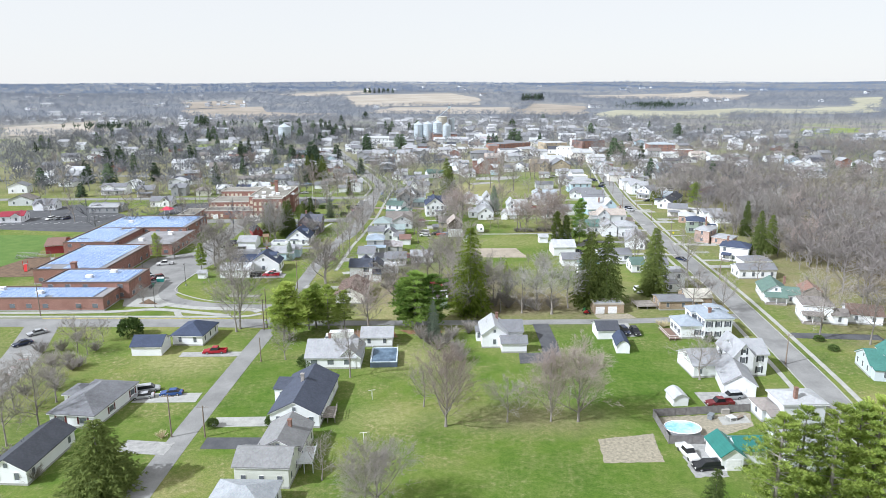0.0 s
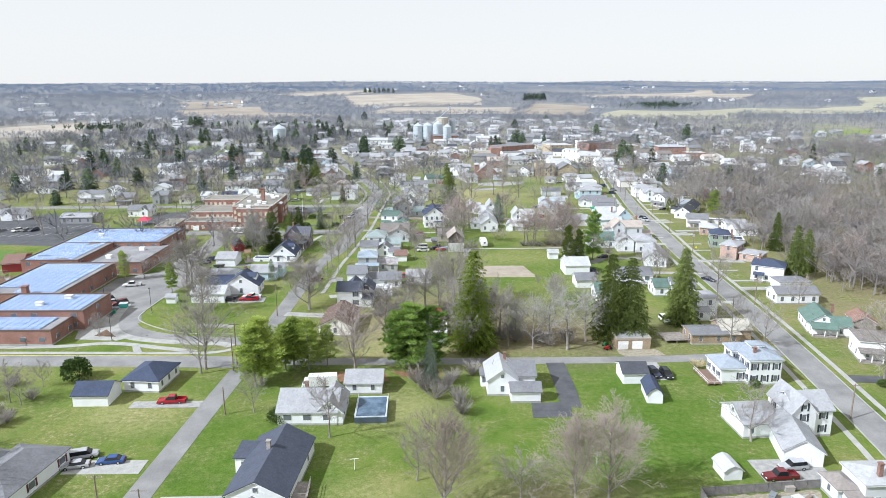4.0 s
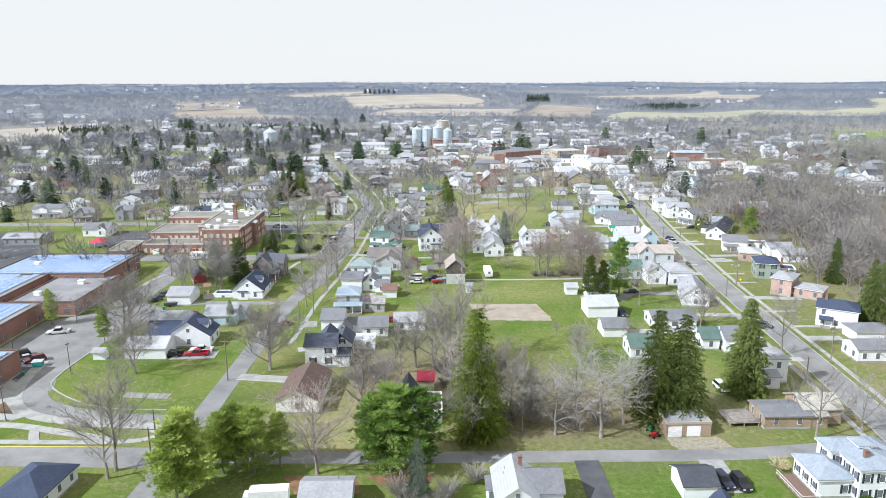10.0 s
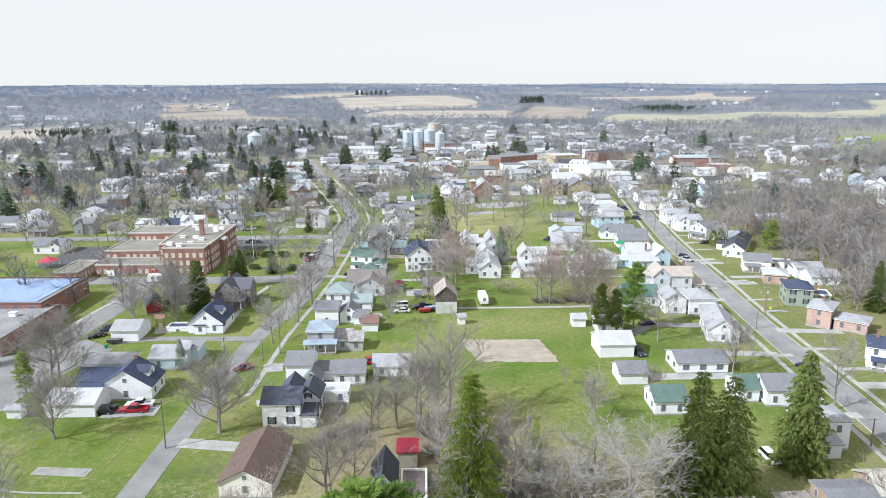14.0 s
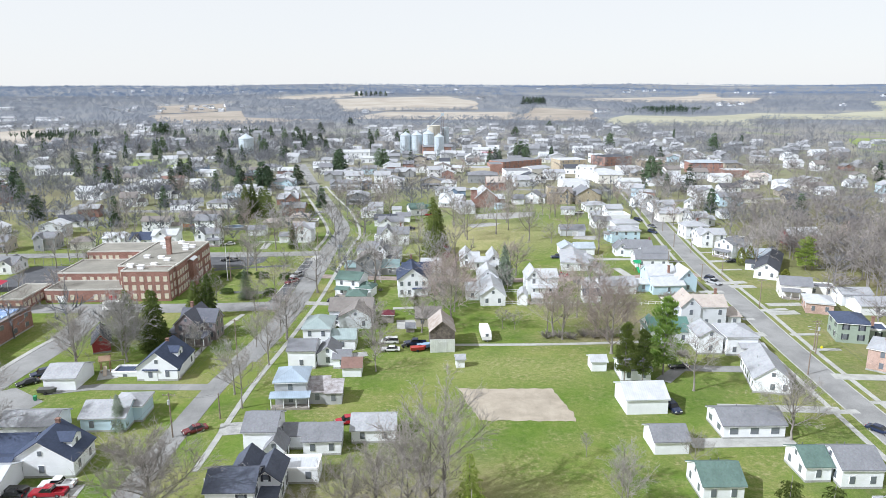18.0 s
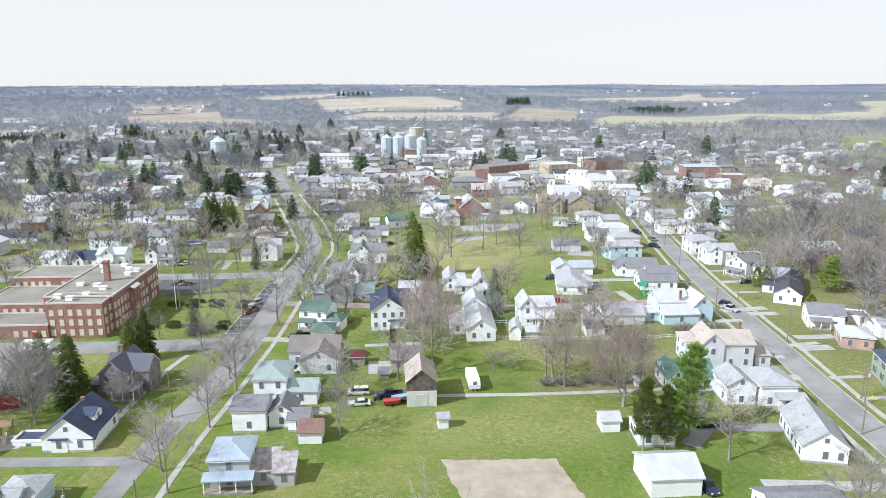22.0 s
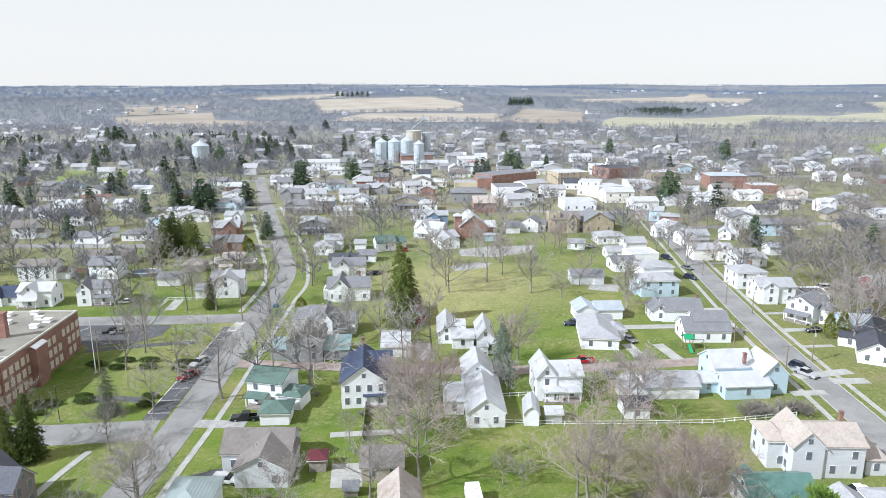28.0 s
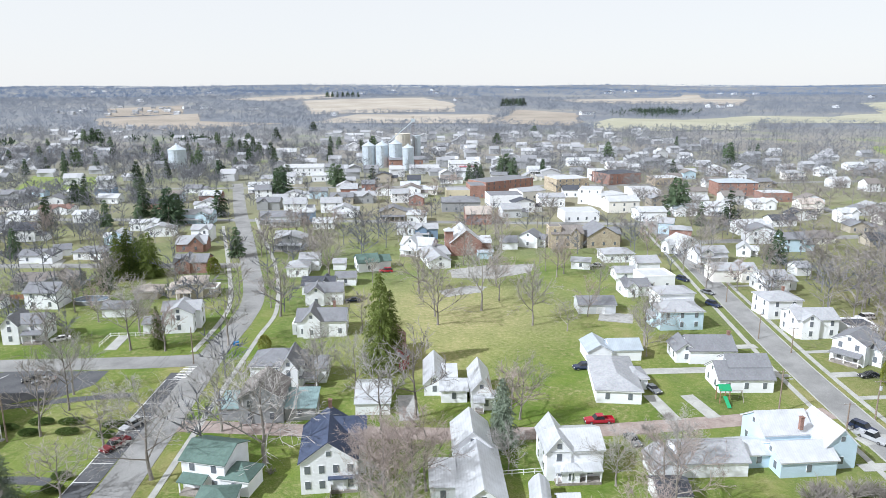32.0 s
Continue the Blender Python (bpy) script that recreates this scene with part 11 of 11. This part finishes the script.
far_town(95, -120, 260, 720, 920)
far_town(85, -120, 330, 920, 1160)
far_town(60, -420, -120, 700, 1100)
far_town(40, 260, 520, 480, 900)
far_town(26, -720, -330, 1120, 1300)
far_town(22, -730, -470, 1630, 2000)
far = thing("far_houses", 0, 0, 0, "white and grey houses of the far end of town", "houses", "", 0.0, "stuff")
part("wall", far_walls, varied("far siding", (0.35, 0.36, 0.38), (0.80, 0.81, 0.84), 0.6), far)
part("roof", far_roofs, varied("far shingles", (0.17, 0.175, 0.19), (0.52, 0.53, 0.55), 0.8), far)
town_trees = []
near_trees = 0
for i in range(2000):
    x, y = rng.uniform(-460, 460), rng.uniform(300, 950)
    if abs(x - 20) > 0.66 * y:
        continue
    if not free(x, y, 2.5) or (-25 < x < 92 and 340 < y < 500) or (-60 < x < 100 and y < 340):
        continue
    h = rng.uniform(10, 17) if y < 560 else rng.uniform(7, 13)
    if y < 430 and near_trees < 48:
        near_trees += 1
        tree(x, y, h, "mid", rng.randrange(6), rng.uniform(0.85, 1.2), None if x < -60 else rng.choice((None, None, TWIG_RED, TWIG_PALE)))
    elif y < 560 and len(town_trees) % 8 == 0:
        tree(x, y, h, "far", rng.randrange(6), rng.uniform(0.85, 1.2), None if x < -60 else rng.choice((None, None, TWIG_RED, TWIG_PALE)))
        town_trees.append(None)
    else:
        town_trees.append((x, y, h))
    TAKEN.append((x, y, 1.5))
for i in range(700):
    x, y = rng.uniform(-460, -75), rng.uniform(405, 950)
    if abs(x - 20) < 0.66 * y and free(x, y, 1.5):
        town_trees.append((x, y, rng.uniform(9, 15)))
for i in range(120):
    x, y = (rng.uniform(-420, -110), rng.uniform(400, 900)) if i > 50 else (rng.uniform(-330, 330), rng.uniform(430, 1000))
    if free(x, y, 3) and not (-25 < x < 92 and y < 500):
        tree(x, y, rng.uniform(8, 16), "sprucefar", 0, rng.uniform(0.9, 1.4))

for x, y, h, w in ((11.5, 452, 18, 1.0), (43, 421, 19.5, 0.8), (37, 462, 10.5, 1.0), (30, 471.5, 11.5, 0.5), (-3.2, 380.3, 18, 0.75), (-10.7, 377.7, 15, 0.8), (62.7, 474, 17, 0.9), (57, 478.4, 14.5, 0.7), (-20, 473, 18, 1.0), (-0.7, 507.7, 14, 1.0), (68.8, 448.8, 15, 0.8), (51.7, 416, 9, 1.3)):
    if free(x, y, 0.5):
        tree(x, y, h, "mid", int(x * 7) % 6, w)
edge = random.Random(5)
placed = 0
while placed < 46:
    x, y = edge.uniform(116, 215), edge.uniform(165, 400)
    if x < 126 + 0.06 * (y - 165) and edge.random() < 0.6:
        continue
    if free(x, y, 1.5):
        placed += 1
        tree(x, y, edge.uniform(12, 19), "mid", edge.randrange(3), edge.uniform(0.95, 1.3), edge.choice((None, TWIG_PALE, None, TWIG_RED)), "tall leafless tree at the edge of the woods")
        TAKEN.append((x, y, 1.5))
mid = random.Random(21)
for x0, x1, y0, y1, n in ((-60, 135, 485, 560, 26), (-45, 90, 560, 690, 26), (-150, -52, 405, 560, 24), (104, 150, 390, 560, 16)):
    for i in range(n):
        x, y = mid.uniform(x0, x1), mid.uniform(y0, y1)
        if free(x, y, 0.5):
            tree(x, y, mid.uniform(10, 16), "far", mid.randrange(2), mid.uniform(0.85, 1.25), mid.choice((None, None, TWIG_RED)), "leafless brown shade tree between the town houses")
            TAKEN.append((x, y, 1.0))
more = random.Random(77)
for i in range(60):
    x, y = more.uniform(-420, -100), more.uniform(430, 950)
    if free(x, y, 3) and not (-310 < x < -190 and 640 < y < 755):
        tree(x, y, more.uniform(10, 17), "sprucefar", 0, more.uniform(0.9, 1.3))

# ---- woods and country ----
STUBBLE = mottled("stubble", (0.30, 0.27, 0.23), (0.40, 0.365, 0.315), 0.01, 0.3, 0.98)
FALLOW = mottled("fallow", (0.235, 0.205, 0.175), (0.33, 0.295, 0.25), 0.008, 0.25, 0.98)
PALE_GREEN = mottled("winter wheat", (0.29, 0.288, 0.215), (0.37, 0.362, 0.28), 0.008, 0.3, 0.98)
MEADOW = mottled("meadow", (0.15, 0.21, 0.055), (0.24, 0.28, 0.10), 0.03, 0.4, 0.98)
TAN, GREENISH, BRIGHT = "tan stubble field beyond the town", "pale green winter field beyond the town", "bright green meadow among the trees"
FIELDS = [
    ([(-645, 1038), (-579, 1186), (-501, 1018), (-420, 948), (-402, 907), (-540, 870)], STUBBLE, TAN),
    ([(-586, 1582), (-451, 1759), (-374, 1508), (-207, 1426), (-341, 1253), (-499, 1376)], FALLOW, "brown fallow land with scattered trees"),
    ([(-324, 2323), (32, 2550), (114, 2178), (96, 1838), (-107, 1805), (-209, 1755)], STUBBLE, TAN),
    ([(-589, 2454), (-294, 2848), (-245, 2509), (-407, 2302)], STUBBLE, TAN),
    ([(-118, 1751), (167, 1727), (182, 1619), (135, 1397), (-173, 1446)], STUBBLE, TAN),
    ([(135, 1397), (243, 1896), (353, 1739), (297, 1459), (248, 1323)], FALLOW, "brown ploughed field on a low hill"),
    ([(292, 1381), (380, 1558), (486, 1488), (659, 1575), (778, 1518), (920, 1593), (874, 1411), (756, 1336), (578, 1381), (477, 1208), (261, 1191)], PALE_GREEN, GREENISH),
    ([(437, 2553), (947, 2739), (1036, 2930), (1089, 2918), (974, 2582), (1096, 2529), (841, 2033), (768, 2169), (492, 2248)], STUBBLE, TAN),
    ([(1237, 2162), (1356, 2191), (963, 1556), (883, 1510)], PALE_GREEN, GREENISH),
    ([(-1465, 2528), (-1517, 2902), (-1355, 2593), (-1307, 2257)], STUBBLE, TAN),
    ([(-713, 1930), (-591, 2115), (-483, 1751), (-583, 1624)], FALLOW, "brown open land round far houses"),
    ([(484, 949), (580, 978), (531, 887), (435, 854)], MEADOW, BRIGHT),
    ([(-271, 754), (-205, 750), (-191, 680), (-241, 693)], MEADOW, BRIGHT),
    ([(215, 416), (275, 421), (250, 387), (205, 386)], MEADOW, BRIGHT),
]
for pts, mat, lab in FIELDS:
    field(pts, mat, lab, 0.12 if pts[0][1] < 1000 and pts[0][0] > -600 else 0.6)


def inside(x, y, pts):
    odd = False
    for (ax, ay), (bx, by) in zip(pts, pts[1:] + pts[:1]):
        if (ay > y) != (by > y) and x < (bx - ax) * (y - ay) / (by - ay) + ax:
            odd = not odd
    return odd


def in_field(x, y):
    return any(inside(x, y, pts) for pts, mat, lab in FIELDS)


NEAR_WOODS = varied("brown woods", (0.17, 0.155, 0.15), (0.31, 0.285, 0.275), 0.95, 0.3)
# Far bark is greyed towards blue, distance haze painted into the base colour.
HAZED_WOOD_MAT = varied("far woods with painted haze", (0.165, 0.175, 0.195), (0.285, 0.292, 0.312), 0.95, 0.35)
WOOD_DARK = varied("far evergreens", (0.045, 0.075, 0.05), (0.11, 0.15, 0.09), 0.95)


def clump(s, x, y, z, h, w, n, rng, thick=0.03):
    """A far leafless tree: a stem, limbs that fan out from it, and twigs along the limbs."""
    b = Vector((x, y, z - 0.5))
    top = b + Vector((rng.uniform(-0.05, 0.05) * h, rng.uniform(-0.05, 0.05) * h, h * 0.85))
    s.spike(b, top, 0.016 * h)
    limbs = []
    for k in range(max(4, n // 9)):
        f = rng.uniform(0.22, 0.62)
        a = k * 2.4 + rng.uniform(-0.5, 0.5)
        st = b.lerp(top, f)
        out = w * rng.uniform(0.6, 1.1) * (1.15 - 0.55 * f)
        e = st + Vector((math.cos(a) * out, math.sin(a) * out, h * rng.uniform(0.22, 0.42) * (1.2 - f)))
        s.sliver(st, e, max(thick * 0.5, 0.009) * h)
        limbs.append((st, e))
    limbs.append((b.lerp(top, 0.5), top))
    for k in range(n):
        st, e = limbs[k % len(limbs)]
        p = st.lerp(e, rng.uniform(0.3, 1.0))
        d = ((e - st).normalized() * 0.8 + rvec(rng) * 0.85 + Vector((0, 0, 0.3))).normalized()
        s.sliver(p, p + d * w * rng.uniform(0.22, 0.5), thick * h * rng.uniform(0.6, 1.2))


def woods(label, mat, spots, n=14, wide=0.38, thick=0.03):
    s = Soup()
    for x, y, h in spots:
        clump(s, x, y, terrain(x, y), h, h * wide, n, rng, thick)
    tagged(new("woods", s.mesh("woods", mat)), label, "woods", "", "stuff")


def scatter(n, x0, x1, y0, y1, h0, h1, dens=0.0, scale=0.006):
    out = []
    for i in range(n):
        x, y = rng.uniform(x0, x1), rng.uniform(y0, y1)
        if abs(x - 20) > 0.72 * max(y, 100) + 60 or in_field(x, y) or noise.noise(Vector((x * scale, y * scale, 3.3))) < dens:
            continue
        if y < 1150 and not free(x, y, 1):
            continue
        out.append((x, y, rng.uniform(h0, h1)))
    return out


woods("leafless brown woods east of the main street", NEAR_WOODS, [q for q in scatter(4600, 138, 640, 165, 680, 11, 18, -0.6, 0.01) if q[1] < 470 + 0.12 * (q[0] - 138) or q[0] > 350], 72, 0.42, 0.0095)
woods("leafless brown trees between the eastern houses", NEAR_WOODS, scatter(420, 128, 360, 465, 740, 10, 16, -0.6, 0.01), 110, 0.46, 0.008)
woods("leafless brown thicket behind the houses of the main street", NEAR_WOODS, scatter(900, 122, 260, 165, 430, 9, 16, -1.0, 0.01), 150, 0.4, 0.0055)
woods("leafless woods round the town, blue-grey with painted haze", HAZED_WOOD_MAT, scatter(3000, -950, -140, 420, 1250, 8, 14, -0.2, 0.006), 34, 0.5, 0.022)
woods("leafless woods beyond the town, blue-grey with painted haze", HAZED_WOOD_MAT, scatter(3600, 100, 1150, 600, 1250, 8, 15, -0.25, 0.006), 34, 0.5, 0.022)
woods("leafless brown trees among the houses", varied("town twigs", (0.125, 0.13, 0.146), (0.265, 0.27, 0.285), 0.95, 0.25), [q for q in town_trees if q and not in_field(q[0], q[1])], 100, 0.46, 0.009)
woods("leafless trees among the far houses, blue-grey with painted haze", HAZED_WOOD_MAT, scatter(1500, -180, 330, 690, 1180, 7, 12, -0.6, 0.006), 30, 0.5, 0.02)
# Haze is painted into this twig colour: blue-grey standing for distance.
HAZY = varied("haze-tinted twigs", (0.19, 0.212, 0.255), (0.285, 0.31, 0.355), 0.95, 0.5)
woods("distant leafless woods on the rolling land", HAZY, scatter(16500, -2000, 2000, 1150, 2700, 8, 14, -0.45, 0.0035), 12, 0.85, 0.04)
# The horizon's blue haze is put into the twigs' own colour here.
woods("distant woods along the horizon, coloured with blue haze", varied("horizon twigs in haze blue", (0.16, 0.21, 0.30), (0.21, 0.265, 0.365), 0.95, 0.4), scatter(10000, -3300, 3300, 2600, 4850, 9, 16, -0.3, 0.002), 11, 1.1, 0.055)
woods("dark evergreen wood in the distance", WOOD_DARK, [(rng.gauss(500, 35), rng.gauss(1660, 45), rng.uniform(11, 17)) for i in range(170)] + [(rng.gauss(-455, 28), rng.gauss(975, 14), rng.uniform(10, 15)) for i in range(46)] + [(rng.gauss(-250, 40), rng.gauss(1060, 20), rng.uniform(8, 13)) for i in range(40)], 40, 0.3, 0.05)
line = []
for x0, y0, x1, y1 in ((-560, 862, -330, 800), (-330, 800, -150, 880), (-200, 1752, 110, 1800), (-170, 1400, 130, 1390), (130, 1395, 245, 1890), (262, 1180, 480, 1200), (480, 1205, 580, 1370), (380, 1575, 920, 1620), (-420, 2290, -330, 2320), (440, 2240, 840, 2020), (-330, 1600, -200, 1740), (-560, 866, -150, 876)):
    L = math.hypot(x1 - x0, y1 - y0)
    for k in range(int(L / 5)):
        if rng.random() < 0.75:
            t = rng.random()
            line.append((x0 + (x1 - x0) * t + rng.gauss(0, 5), y0 + (y1 - y0) * t + rng.gauss(0, 6), rng.uniform(7, 15)))
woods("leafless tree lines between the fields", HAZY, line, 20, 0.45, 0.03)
for i in range(60):
    x, y = rng.uniform(-1500, 1500), rng.uniform(1300, 3600)
    if abs(x) < 0.62 * y and not in_field(x, y):
        e = thing("farm_building", x, y, rng.uniform(0, 90), "distant white farm building among the fields", "farm building", "distant farms", terrain(x, y))
        w, d, h = rng.uniform(12, 30), rng.uniform(9, 14), rng.uniform(4, 6)
        bw, br = bmesh.new(), bmesh.new()
        gable_wall(bw, -w / 2, -d / 2, w / 2, d / 2, -3, h, 2.5, "x")
        gable_roof(br, -w / 2, -d / 2, w / 2, d / 2, h, 2.5, "x", 0.5, 0.3)
        part("wall", bw, siding(WHITE), e)
        part("roof", br, rng.choice(ROOFS)[0], e)
